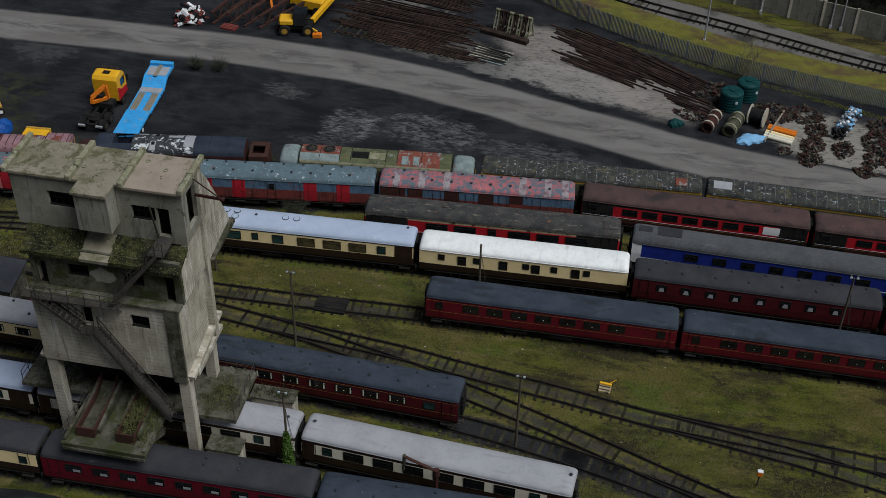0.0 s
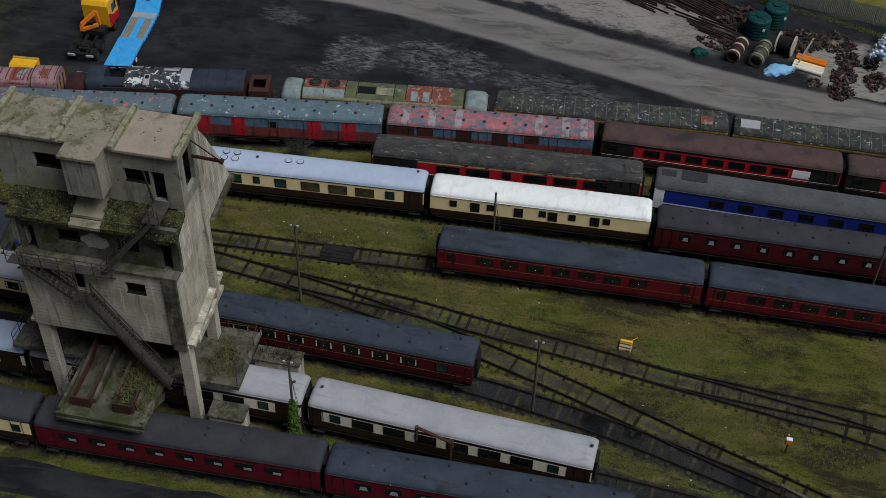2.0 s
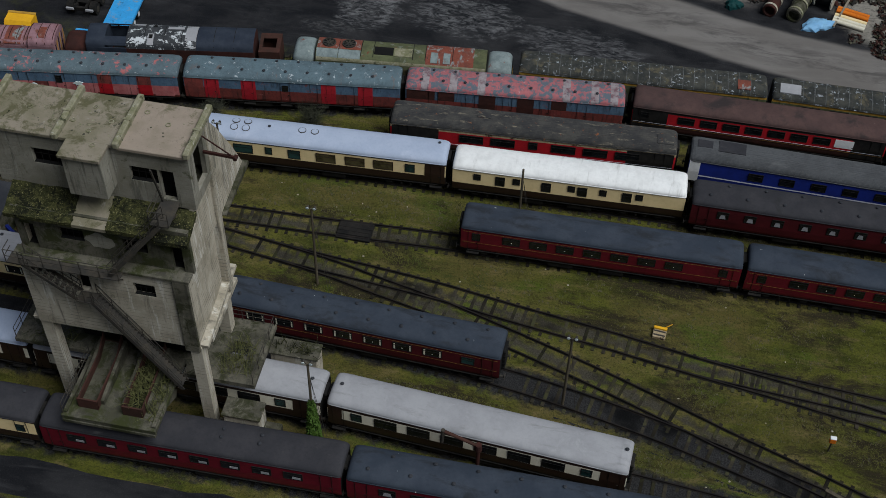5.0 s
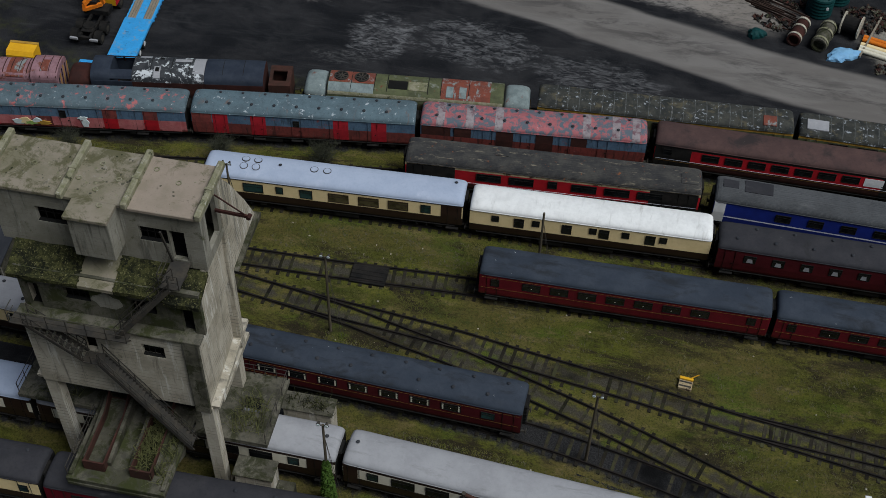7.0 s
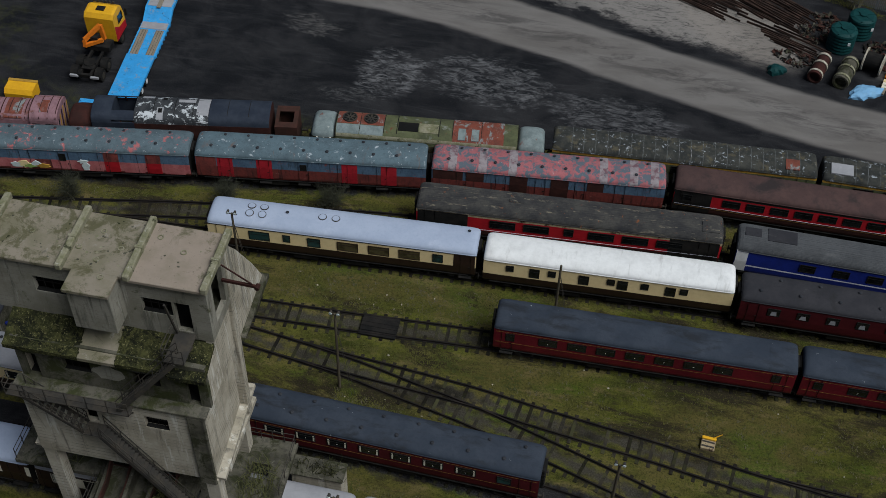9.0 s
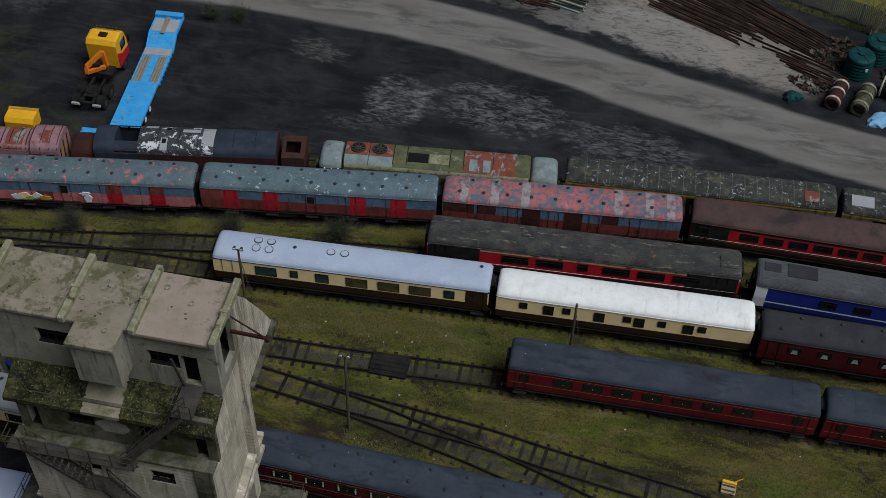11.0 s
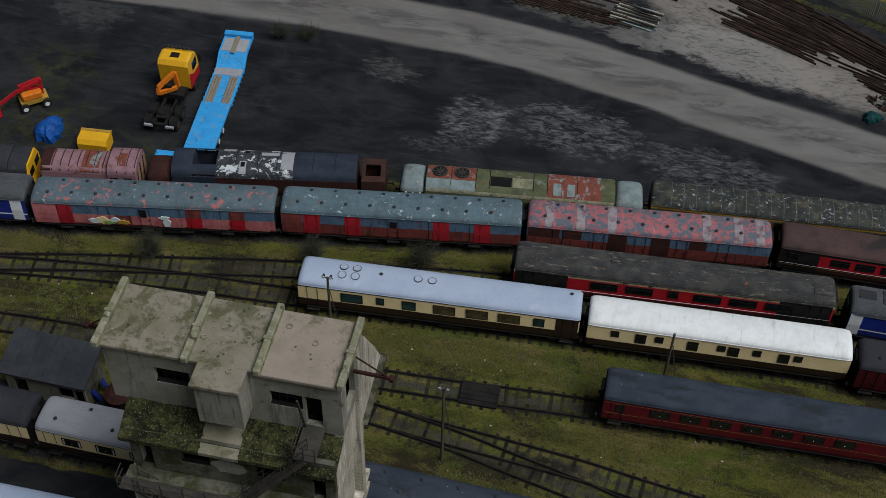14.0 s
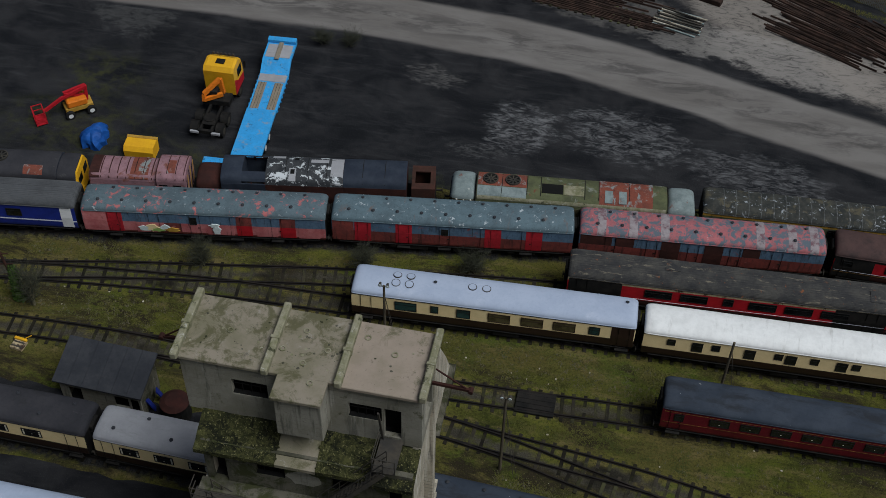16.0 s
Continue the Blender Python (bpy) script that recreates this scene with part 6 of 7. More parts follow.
for s in (-1, 1):
    bm = bmesh.new()
    box(bm, s * (H - 0.16) - 0.05, s * (H - 0.16) + 0.05, -1.2, 1.2, 1.4, 2.3, bev=0.03)
    part("cab_front", bm, "dull_yellow", lo)
    for k in (-1, 1):
        bm = bmesh.new()
        box(bm, s * (H - 0.2) - 0.07, s * (H - 0.2) + 0.07, k * 0.58 - 0.42, k * 0.58 + 0.42, 2.45, 3.1)
        part("windscreen", bm, "glass", lo)
    for x in (0.62, 1.12, 1.62):
        bm = bmesh.new()
        bar(bm, (s * (H - x), -1.36, 2.15), (s * (H - x - 0.05), -1.31, 3.15), 0.09, 0.09)
        part("window_pillar", bm, "lampwhite", lo, "flaking cream window pillar")
    bm = bmesh.new()
    box(bm, s * (H - 1.1) - 0.4, s * (H - 1.1) + 0.4, -1.36, -1.33, 2.3, 3.0)
    part("cab_window", bm, "glass", lo)

# ---- signal and lamp posts ----
def lamp_post(x, y, h, label, lamps=True, lean=0.0, stay=True, r=0.11):
    p = thing("yard_lamp_post", pose(x, y, 0, 0, lean), label, "lamp post", "yard lamp posts")
    bm = bmesh.new()
    rod(bm, (0, 0, -0.05), (0, 0, h), r, 8, r * 0.7)
    part("post", bm, "wood_pole", p)
    if lamps:
        bm = bmesh.new()
        bar(bm, (-0.35, 0, h - 0.05), (0.35, 0, h - 0.05), 0.06, 0.06)
        part("crossarm", bm, "steel", p)
        for k in (-1, 1):
            bm = bmesh.new()
            rod(bm, (k * 0.24, -0.12, h + 0.12), (k * 0.24, 0.1, h + 0.16), 0.12, 10, 0.07)
            lm = part("lamp_head", bm, "steel", p)
            bm = bmesh.new()
            rod(bm, (k * 0.24, -0.16, h + 0.115), (k * 0.24, -0.12, h + 0.12), 0.105, 10)
            part("lamp_lens", bm, "lampglass", lm)
    if stay:
        bm = bmesh.new()
        rod(bm, (0.05, 0, h * 0.85), (0.95, -0.5, 0.02), 0.015, 5)
        rod(bm, (0.05, 0, h * 0.85), (1.15, -0.4, 0.02), 0.015, 5)
        part("stay_wire", bm, "steel", p)
    return p


lamp_post(-23.75, 69.5, 7.7, "weathered timber lamp post with two floodlights on the grass")
lamp_post(-10.7, 77.6, 6.3, "short dark post with a rusty top between coaches", False)
lamp_post(-5.4, 62.7, 7.3, "weathered timber lamp post with glass floodlights by the tracks")
lamp_post(17.5, 77.6, 8.0, "grey lamp post with floodlights between maroon coaches")
lamp_post(-32.9, 77.2, 6.6, "timber lamp post beside the pale-roofed saloon")
lamp_post(-20.4, 56.55, 8.6, "timber lamp post overgrown with green ivy")
for x, y, h in ((5.9, 125.3, 9.0), (11.9, 133.3, 9.5), (19.5, 131.7, 6.0), (20.6, 131.4, 6.0)):
    p = thing("steel_lamp_column", pose(x, y, 0), "slim grey steel lighting column by the main line", "lamp post", "steel columns")
    bm = bmesh.new()
    rod(bm, (0, 0, -0.05), (0, 0, h), 0.10, 8, 0.06)
    part("column", bm, "silver_roof", p)
    bm = bmesh.new()
    box(bm, -0.16, 0.16, -0.16, 0.16, 0, 0.5, bev=0.03)
    part("base_box", bm, "silver_roof", p)


def ivy(x, y, h, seed):
    r = random.Random(seed)
    bm = bmesh.new()
    for k in range(2200):
        z = r.uniform(0.1, h)
        rad = 0.48 * (1 - z / h) ** 0.6 + 0.1
        a = r.uniform(0, math.tau)
        q = rad * r.uniform(0.6, 1.0)
        c = Vector((q * math.cos(a), q * math.sin(a), z))
        u = Vector((r.uniform(-1, 1), r.uniform(-1, 1), r.uniform(-0.6, 0.6))).normalized() * r.uniform(0.07, 0.13)
        w = u.cross(Vector((math.cos(a), math.sin(a), 0.3))).normalized() * u.length * 0.7
        f = bm.faces.new([bm.verts.new(c + p) for p in (-u, w, u, -w)])
    ob = part("ivy", bm, "ivy", at=pose(x, y, 0))
    return tagged(ob, "bright green ivy climbing a lamp post", "climbing plant", kind="stuff")


ivy(-20.4, 56.5, 4.9, 3)

sp = thing("old_signal_post", pose(-58.6, 76.2, 0, 0, -6), "rusty leaning signal post wrapped in yellow-green ivy", "signal post")
bm = bmesh.new()
rod(bm, (0, 0, -0.05), (0, 0, 5.2), 0.13, 8, 0.08)
part("post", bm, "red_steel", sp)
for z in (2.4, 3.4, 4.4):
    bm = bmesh.new()
    bar(bm, (-0.5, 0, z), (0.6, 0, z + 0.15), 0.05, 0.08)
    part("bracket", bm, "red_steel", sp)
ivy(-58.6, 76.2, 3.4, 9)

# water crane
wc = thing("water_crane", pose(-9.9, 55.95, 0), "rusty water crane with a swinging arm beside a saloon coach", "water crane")
bm = bmesh.new()
rod(bm, (0, 0, 0), (0, 0, 0.4), 0.28, 12, 0.22)
rod(bm, (0, 0, 0.4), (0, 0, 4.1), 0.13, 12)
rod(bm, (0, 0, 3.7), (0, 0, 4.2), 0.24, 12, 0.2)
part("column", bm, "rust_dark", wc)
bm = bmesh.new()
rod(bm, (0, 0, 4.05), (-2.2, 0.05, 4.95), 0.11, 10)
part("arm", bm, "red_steel", wc)
bm = bmesh.new()
rod(bm, (-2.2, 0.05, 5.05), (-2.25, 0.05, 3.7), 0.13, 8, 0.1)
part("hose", bm, "steel", wc)
# gallows frame near the edge of the tracks
gl = thing("loading_gauge", pose(11.3, 58.3, 0), "weathered timber frame of two posts and a beam beside the rails", "frame")
for k in (0, 1.9):
    bm = bmesh.new()
    bar(bm, (k, -k * 0.45, -0.05), (k, -k * 0.45, 2.2), 0.24, 0.24)
    part("post", bm, "wood_pole", gl)
bm = bmesh.new()
bar(bm, (-0.25, 0.1, 2.25), (2.2, -1.0, 2.25), 0.22, 0.24)
part("beam", bm, "wood_pole", gl)
# red-topped marker and yellow point machines
mk = thing("track_marker", pose(11.75, 62.85, 0), "short post with a red and white head on the grass", "marker post")
bm = bmesh.new()
rod(bm, (0, 0, 0), (0, 0, 1.1), 0.06, 8)
part("post", bm, "steel", mk)
bm = bmesh.new()
box(bm, -0.2, 0.2, -0.14, 0.14, 1.1, 1.5, bev=0.03)
part("head", bm, "orange", mk)
bm = bmesh.new()
box(bm, -0.2, 0.2, -0.14, 0.14, 1.503, 1.58, bev=0.02)
part("cap", bm, "white", mk)


def point_lever(x, y, rot):
    p = thing("point_lever_box", pose(x, y, 0, 0, 0, rot), "yellow and white point lever box on the grass", "point lever", "point levers")
    bm = bmesh.new()
    box(bm, -0.45, 0.45, -0.4, 0.4, 0, 0.28, bev=0.04)
    part("box", bm, "worn_cream", p)
    for yy in (-0.22, 0.12):
        bm = bmesh.new()
        box(bm, -0.4, 0.4, yy - 0.06, yy + 0.06, 0.283, 0.30)
        part("slot", bm, "steel", p)
    bm = bmesh.new()
    box(bm, -0.46, 0.46, 0.25, 0.45, 0.28, 0.45, bev=0.03)
    part("lid", bm, "yellow", p)
    bm = bmesh.new()
    rod(bm, (0.2, 0.35, 0.4), (0.75, 0.6, 0.75), 0.035, 6)
    part("lever", bm, "yellow", p)


point_lever(0.35, 70.0, -5)
point_lever(-57.0, 72.2, -8)
# dark boards of a foot crossing
cr = thing("track_crossing", pose(-22.3, 75.1, 0), "black timber boards laid across a grassy track", "crossing boards")
for k in range(5):
    bm = bmesh.new()
    box(bm, -1.3 + 0.02, 1.3 - 0.02, -1.2 + k * 0.36, -0.86 + k * 0.36, 0.12, 0.33 if 0 < k < 4 else 0.3, bev=0.02)
    part("board", bm, "underframe", cr)
# hut by the tower
hut = thing("platelayers_hut", pose(-49.4, 69.8, 0, 0, 0, -2), "small timber hut with a black felt lean-to roof", "hut")
bm = bmesh.new()
holed_wall(bm, -2.75, 2.75, 0, 2.55, -1.3, -1.18, [(-2.2, -1.3, 0.02, 1.9), (0.9, 1.9, 0.9, 1.9), (2.0, 2.6, 0.02, 1.9)])
part("front_wall", bm, "house_concrete", hut)
bm = bmesh.new()
for x in (-2.75, 2.63):
    loft(bm, [[(xx, -1.18, 0), (xx, 1.3, 0), (xx, 1.3, 3.15), (xx, -1.18, 2.55)] for xx in (x, x + 0.12)])
box(bm, -2.63, 2.63, 1.18, 1.3, 0, 3.15)
part("wall", bm, "dark_concrete", hut)
bm = bmesh.new()
box(bm, -2.6, 2.6, -1.1, 1.1, 0.0, 0.1)
part("floor", bm, "void", hut)
for k in range(6):
    bm = bmesh.new()
    x0 = -3.0 + k
    loft(bm, [[(xx, -1.6, 2.52), (xx, 1.55, 3.3), (xx, 1.55, 3.42), (xx, -1.6, 2.64)] for xx in (x0 + 0.008, x0 + 0.992)])
    part("roof_sheet", bm, "shed_roof", hut)
for x in (3.1, 3.5):
    bn = thing("blue_board", pose(-49.4 + x, 69.3 + (x - 3.1) * 2, 0, 0, -20, 20), "dark blue board leaning on the hut wall", "board", "blue boards")
    bm = bmesh.new()
    box(bm, -0.04, 0.04, -0.2, 0.2, 0.0, 1.3)
    part("panel", bm, "blue", bn)
rv = thing("rusty_tank", pose(-44.8, 69.2, 0), "small black tank with a flaking red top behind the tower", "tank")
bm = bmesh.new()
rod(bm, (0, 0, 0), (0, 0, 1.4), 0.95, 16)
part("shell", bm, "underframe", rv)
bm = bmesh.new()
rod(bm, (0, 0, 1.4), (0, 0, 1.6), 0.97, 16, 0.6)
part("lid", bm, "rust_dark", rv)

# ---- vehicles in the yard ----
def wheel(parent, x, y, z, r, w, hub="steel", axis="x"):
    bm = bmesh.new()
    d = Vector((w / 2, 0, 0)) if axis == "x" else Vector((0, w / 2, 0))
    rod(bm, -d, d, r, 18)
    ty = part("tyre", bm, "tyre", parent, at=pose(x, y, z))
    bm = bmesh.new()
    rod(bm, -d * 1.06, d * 1.06, r * 0.55, 12)
    part("hub", bm, hub, ty)


trk = thing("tractor_unit", pose(-51.25, 93.9, 0, 0, 0, 1.5), "yellow and red lorry tractor unit with a folded crane", "lorry")
bm = bmesh.new()
for x in (-0.45, 0.45):
    box(bm, x - 0.09, x + 0.09, 0.2, 6.6, 0.75, 1.0)
box(bm, -0.6, 0.6, 0.2, 0.45, 0.7, 1.05, bev=0.03)
part("chassis", bm, "underframe", trk)
bm = bmesh.new()
prof = [(4.75, 1.0), (4.7, 2.2), (4.65, 3.25), (4.9, 3.62), (6.0, 3.72), (6.6, 3.35), (6.95, 2.3), (7.0, 1.0)]
loft(bm, [[(x, 4.75 + (y - 4.75) * k, z0 if z0 < 3 else 3 + (z0 - 3) * kz) for y, z0 in prof] for x, k, kz in ((-1.24, 0.97, 0.9), (-1.05, 1.0, 1.0), (1.05, 1.0, 1.0), (1.24, 0.97, 0.9))])
cab = part("cab", bm, "yellow", trk, "yellow lorry cab")
for s in (-1, 1):
    bm = bmesh.new()
    loft(bm, [[(s * (1.235 + e), y, z) for y, z in ((4.75, 1.0), (6.9, 1.0), (6.9, 1.7), (5.6, 1.9), (4.75, 2.5))] for e in (0, 0.02)])
    part("red_flash", bm, "bright_red", cab)
    bm = bmesh.new()
    box(bm, s * 1.24 - 0.01, s * 1.24 + 0.015, 5.5, 6.5, 2.2, 3.0)
    part("side_window", bm, "glass", cab)
    bm = bmesh.new()
    box(bm, s * 1.45 - 0.1, s * 1.45 + 0.1, 6.75, 6.9, 2.2, 2.9, bev=0.03)
    part("mirror", bm, "underframe", cab)
bm = bmesh.new()
box(bm, -0.35, 0.35, 5.2, 5.75, 3.66, 3.74, bev=0.02)
part("roof_hatch", bm, "underframe", cab)
bm = bmesh.new()
bar(bm, (-0.95, 6.25, 3.72), (0.95, 6.25, 3.72), 0.05, 0.05)
lb = part("light_bar", bm, "steel", cab)
for k in range(6):
    bm = bmesh.new()
    rod(bm, (-0.8 + k * 0.32, 6.2, 3.82), (-0.8 + k * 0.32, 6.34, 3.82), 0.09, 10)
    part("spot_lamp", bm, "steel", lb)
for y in (1.0, 2.3, 5.9):
    for s in (-1, 1):
        wheel(trk, s * 1.02, y, 0.5, 0.5, 0.5 if y < 3 else 0.32)
        bm = bmesh.new()
        n = 7
        rings = []
        for k in range(n + 1):
            a = math.radians(20 + 140 * k / n)
            rings.append([(s * 1.02 + q, y + math.cos(a) * rr, 0.5 + math.sin(a) * rr) for q, rr in ((-0.3, 0.62), (0.3, 0.62), (0.3, 0.59), (-0.3, 0.59))])
        if y < 3:
            loft(bm, rings)
            part("mudguard", bm, "underframe", trk)
bm = bmesh.new()
rod(bm, (0, 1.65, 1.05), (0, 1.65, 1.2), 0.5, 16)
box(bm, -0.5, 0.5, 0.9, 1.6, 1.02, 1.12, bev=0.03)
part("fifth_wheel", bm, "underframe", trk)
for s in (-1, 1):
    bm = bmesh.new()
    box(bm, s * 0.85 - 0.35, s * 0.85 + 0.35, 0.1, 0.28, 0.75, 0.95, bev=0.02)
    part("tail_lamp", bm, "silver_roof", trk)
bm = bmesh.new()
box(bm, -1.1, 1.1, 3.3, 4.4, 0.95, 1.5, bev=0.05)
box(bm, -0.6, 0.1, 3.5, 4.2, 1.5, 2.2, bev=0.05)
part("equipment_deck", bm, "underframe", trk)
bm = bmesh.new()
bar(bm, (-0.9, 3.3, 2.0), (0.2, 4.3, 2.9), 0.28, 0.34)
bar(bm, (-0.9, 3.3, 2.0), (-0.9, 3.2, 1.4), 0.26, 0.3)
bar(bm, (-0.9, 3.2, 1.5), (0.5, 3.7, 1.9), 0.26, 0.3)
bar(bm, (0.2, 4.3, 2.9), (0.35, 4.3, 1.5), 0.3, 0.3)
part("folded_crane", bm, "orange", trk, "orange folded crane arm")

tl = thing("low_loader_trailer", pose(-47.3, 91.45, 0, 0, 0, 4.0) @ Matrix.Diagonal((0.93, 0.955, 1, 1)), "bright blue low-loader trailer with timber deck strips", "trailer")
bm = bmesh.new()
box(bm, -1.27, 1.27, 0.0, 6.4, 0.75, 1.02, bev=0.03)
part("rear_deck", bm, "sky_blue", tl)
bm = bmesh.new()
box(bm, -1.27, 1.27, 6.42, 11.0, 0.62, 0.86, bev=0.03)
part("well_deck", bm, "sky_blue", tl)
for x in (-0.72, 0.72):
    bm = bmesh.new()
    box(bm, x - 0.36, x + 0.36, 6.5, 9.9, 0.863, 0.90, bev=0.01)
    part("timber_strip", bm, "timber", tl)
    for k in range(3):
        bm = bmesh.new()
        box(bm, x - 0.36 + k * 0.25, x - 0.34 + k * 0.25, 6.5, 9.9, 0.901, 0.905)
        part("plank_joint", bm, "underframe", tl)
bm = bmesh.new()
box(bm, -1.2, 1.2, 10.05, 10.95, 0.863, 0.89)
part("pale_plate", bm, "silver_roof", tl)
bm = bmesh.new()
loft(bm, [[(x, 11.02, 0.75), (x, 12.4, 1.45), (x, 14.9, 1.45), (x, 14.9, 1.2), (x, 12.5, 1.2), (x, 11.02, 0.5)] for x in (-1.27, 1.27)])
part("gooseneck", bm, "sky_blue", tl)
bm = bmesh.new()
box(bm, -1.1, 1.1, 12.5, 14.2, 1.453, 1.48)
part("pale_plate", bm, "silver_roof", tl)
bm = bmesh.new()
box(bm, -0.2, 0.2, 12.2, 14.5, 1.484, 1.58, bev=0.02)
part("timber_baulk", bm, "timber", tl)
bm = bmesh.new()
box(bm, -1.27, 1.27, 14.4, 14.95, 1.455, 1.75, bev=0.03)
part("headboard", bm, "sky_blue", tl)
for y in (1.2, 2.5, 3.8):
    for s in (-1, 1):
        wheel(tl, s * 1.0, y, 0.42, 0.42, 0.45, "white")
for s in (-1, 1):
    for k in range(8):
        bm = bmesh.new()
        bar(bm, (s * 1.28, 6.6 + k * 0.6, 0.7), (s * 1.36, 6.6 + k * 0.6, 0.7), 0.1, 0.12)
        part("outrigger", bm, "sky_blue", tl)
bm = bmesh.new()
bar(bm, (0, 14.9, 0.0), (0, 14.9, 1.2), 0.18, 0.18)
part("support_leg", bm, "underframe", tl)

pk = thing("cherry_picker", pose(-62.2, 95.3, 0, 0, 0, 38), "red and orange wheeled access platform with folded boom", "access platform")
bm = bmesh.new()
box(bm, -1.1, 1.1, -0.55, 0.55, 0.4, 0.85, bev=0.06)
part("chassis", bm, "dull_yellow", pk)
bm = bmesh.new()
box(bm, -0.9, 0.7, -0.6, 0.6, 0.86, 1.5, bev=0.1)
part("turntable", bm, "orange", pk)
for x in (-0.85, 0.85):
    for y in (-0.75, 0.75):
        wheel(pk, x, y, 0.36, 0.36, 0.28, "white", "y")
for a, b in (((0.8, 0, 1.3), (-0.9, 0, 2.0)), ((-0.9, 0.1, 2.0), (0.9, 0.1, 2.25)), ((0.9, -0.1, 2.25), (-1.2, -0.1, 1.7)), ((-1.2, -0.1, 1.7), (-2.6, -0.1, 1.0)), ((0.75, 0, 0.9), (0.85, 0, 2.3))):
    bm = bmesh.new()
    bar(bm, a, b, 0.2, 0.24)
    part("boom_arm", bm, "bright_red", pk)
bm = bmesh.new()
for z in (0.15, 0.7, 1.2):
    for a, b in (((-3.5, -0.6), (-3.5, 0.6)), ((-3.5, 0.6), (-2.7, 0.6)), ((-2.7, 0.6), (-2.7, -0.6)), ((-2.7, -0.6), (-3.5, -0.6))):
        bar(bm, (*a, z), (*b, z), 0.06, 0.06)
for x, y in ((-3.5, -0.6), (-3.5, 0.6), (-2.7, 0.6), (-2.7, -0.6)):
    bar(bm, (x, y, 0.1), (x, y, 1.2), 0.06, 0.06)
box(bm, -3.5, -2.7, -0.6, 0.6, 0.1, 0.16)
part("basket", bm, "bright_red", pk)


def tarp_heap(name, x, y, rx, ry, h, mname, label, seed, category="tarpaulin"):
    r = random.Random(seed)
    bm = bmesh.new()
    bmesh.ops.create_icosphere(bm, subdivisions=3, radius=1.0)
    ph = [r.uniform(0, 6) for _ in range(6)]
    for v in bm.verts:
        a = math.atan2(v.co.y, v.co.x)
        k = 1 + 0.14 * math.sin(3 * a + ph[0]) + 0.10 * math.sin(7 * a + ph[1]) + r.uniform(-0.06, 0.06)
        z = max(0.0, v.co.z)
        fold = 0.10 * math.sin(9 * a + ph[2] + z * 4)
        v.co = Vector((v.co.x * rx * (k + fold * (1 - z)), v.co.y * ry * (k + fold * (1 - z)), (z ** 0.7) * h * (1 + r.uniform(-0.06, 0.06)) if v.co.z > 0 else 0.0))
    return tagged(part(name, bm, mname, at=pose(x, y, 0, 0, 0, r.uniform(0, 90))), label, category)


tarp_heap("tarpaulin_cover", -59.6, 92.3, 1.25, 0.95, 1.3, "tarp", "crumpled blue tarpaulin over a machine in the yard", 4)
yb = thing("yellow_skip", pose(-55.6, 91.7, 0, 0, 0, 4) @ Matrix.Diagonal((0.86, 0.95, 0.85, 1)), "plain yellow steel bin behind the locomotives", "bin")
bm = bmesh.new()
loft(bm, [[(-1.35, y, z) for y, z in ((-0.7, 0), (0.7, 0), (0.75, 1.3), (-0.5, 1.3), (-0.75, 0.9))], [(1.35, y, z) for y, z in ((-0.7, 0), (0.7, 0), (0.75, 1.3), (-0.5, 1.3), (-0.75, 0.9))]])
part("bin_body", bm, "yellow", yb)
bm = bmesh.new()
box(bm, -1.4, 1.4, 0.5, 0.8, 1.303, 1.36, bev=0.02)
part("rim", bm, "dull_yellow", yb)
bb = thing("blue_steel_frame", pose(-49.3, 90.8, 0, 0, 0, 4), "pale blue steel frame standing behind the shunter", "frame")
bm = bmesh.new()
box(bm, -0.9, 0.9, -0.3, 0.3, 1.2, 1.45, bev=0.03)
part("tray", bm, "sky_blue", bb)
for x in (-0.8, 0.8):
    bm = bmesh.new()
    box(bm, x - 0.06, x + 0.06, -0.3, 0.3, 0, 1.2)
    part("leg", bm, "sky_blue", bb)

# ---- tanks, boilers and scrap by the fence ----
def water_tank(x, y, r, h, rot):
    t = thing("plastic_tank", pose(x, y, 0, 0, 0, rot), "dark green ribbed plastic water tank", "tank", "green tanks")
    bm = bmesh.new()
    rings = []
    for k in range(13):
        z = h * 0.92 * k / 12
        rr = r * (1.0 if k % 2 else 0.965)
        rings.append([(rr * math.cos(a * math.tau / 24), rr * math.sin(a * math.tau / 24), z) for a in range(24)])
    rings.append([(r * 0.75 * math.cos(a * math.tau / 24), r * 0.75 * math.sin(a * math.tau / 24), h * 0.98) for a in range(24)])
    loft(bm, rings)
    part("shell", bm, "teal", t)
    bm = bmesh.new()
    rod(bm, (0, 0, h * 0.98), (0, 0, h * 1.04), 0.32, 16)
    part("lid", bm, "teal", t)
    for k in range(6):
        a = k * math.tau / 6
        bm = bmesh.new()
        bar(bm, (0.35 * math.cos(a), 0.35 * math.sin(a), h * 0.99), (r * 0.9 * math.cos(a), r * 0.9 * math.sin(a), h * 0.955), 0.12, 0.08)
        part("rib", bm, "teal", t)
    bm = bmesh.new()
    box(bm, 0.4, 0.62, -r - 0.02, -r + 0.02, h * 0.55, h * 0.68)
    part("label_plate", bm, "white", t)


water_tank(8.9, 112.6, 1.15, 2.1, 0)
water_tank(10.5, 114.8, 1.15, 2.1, 20)


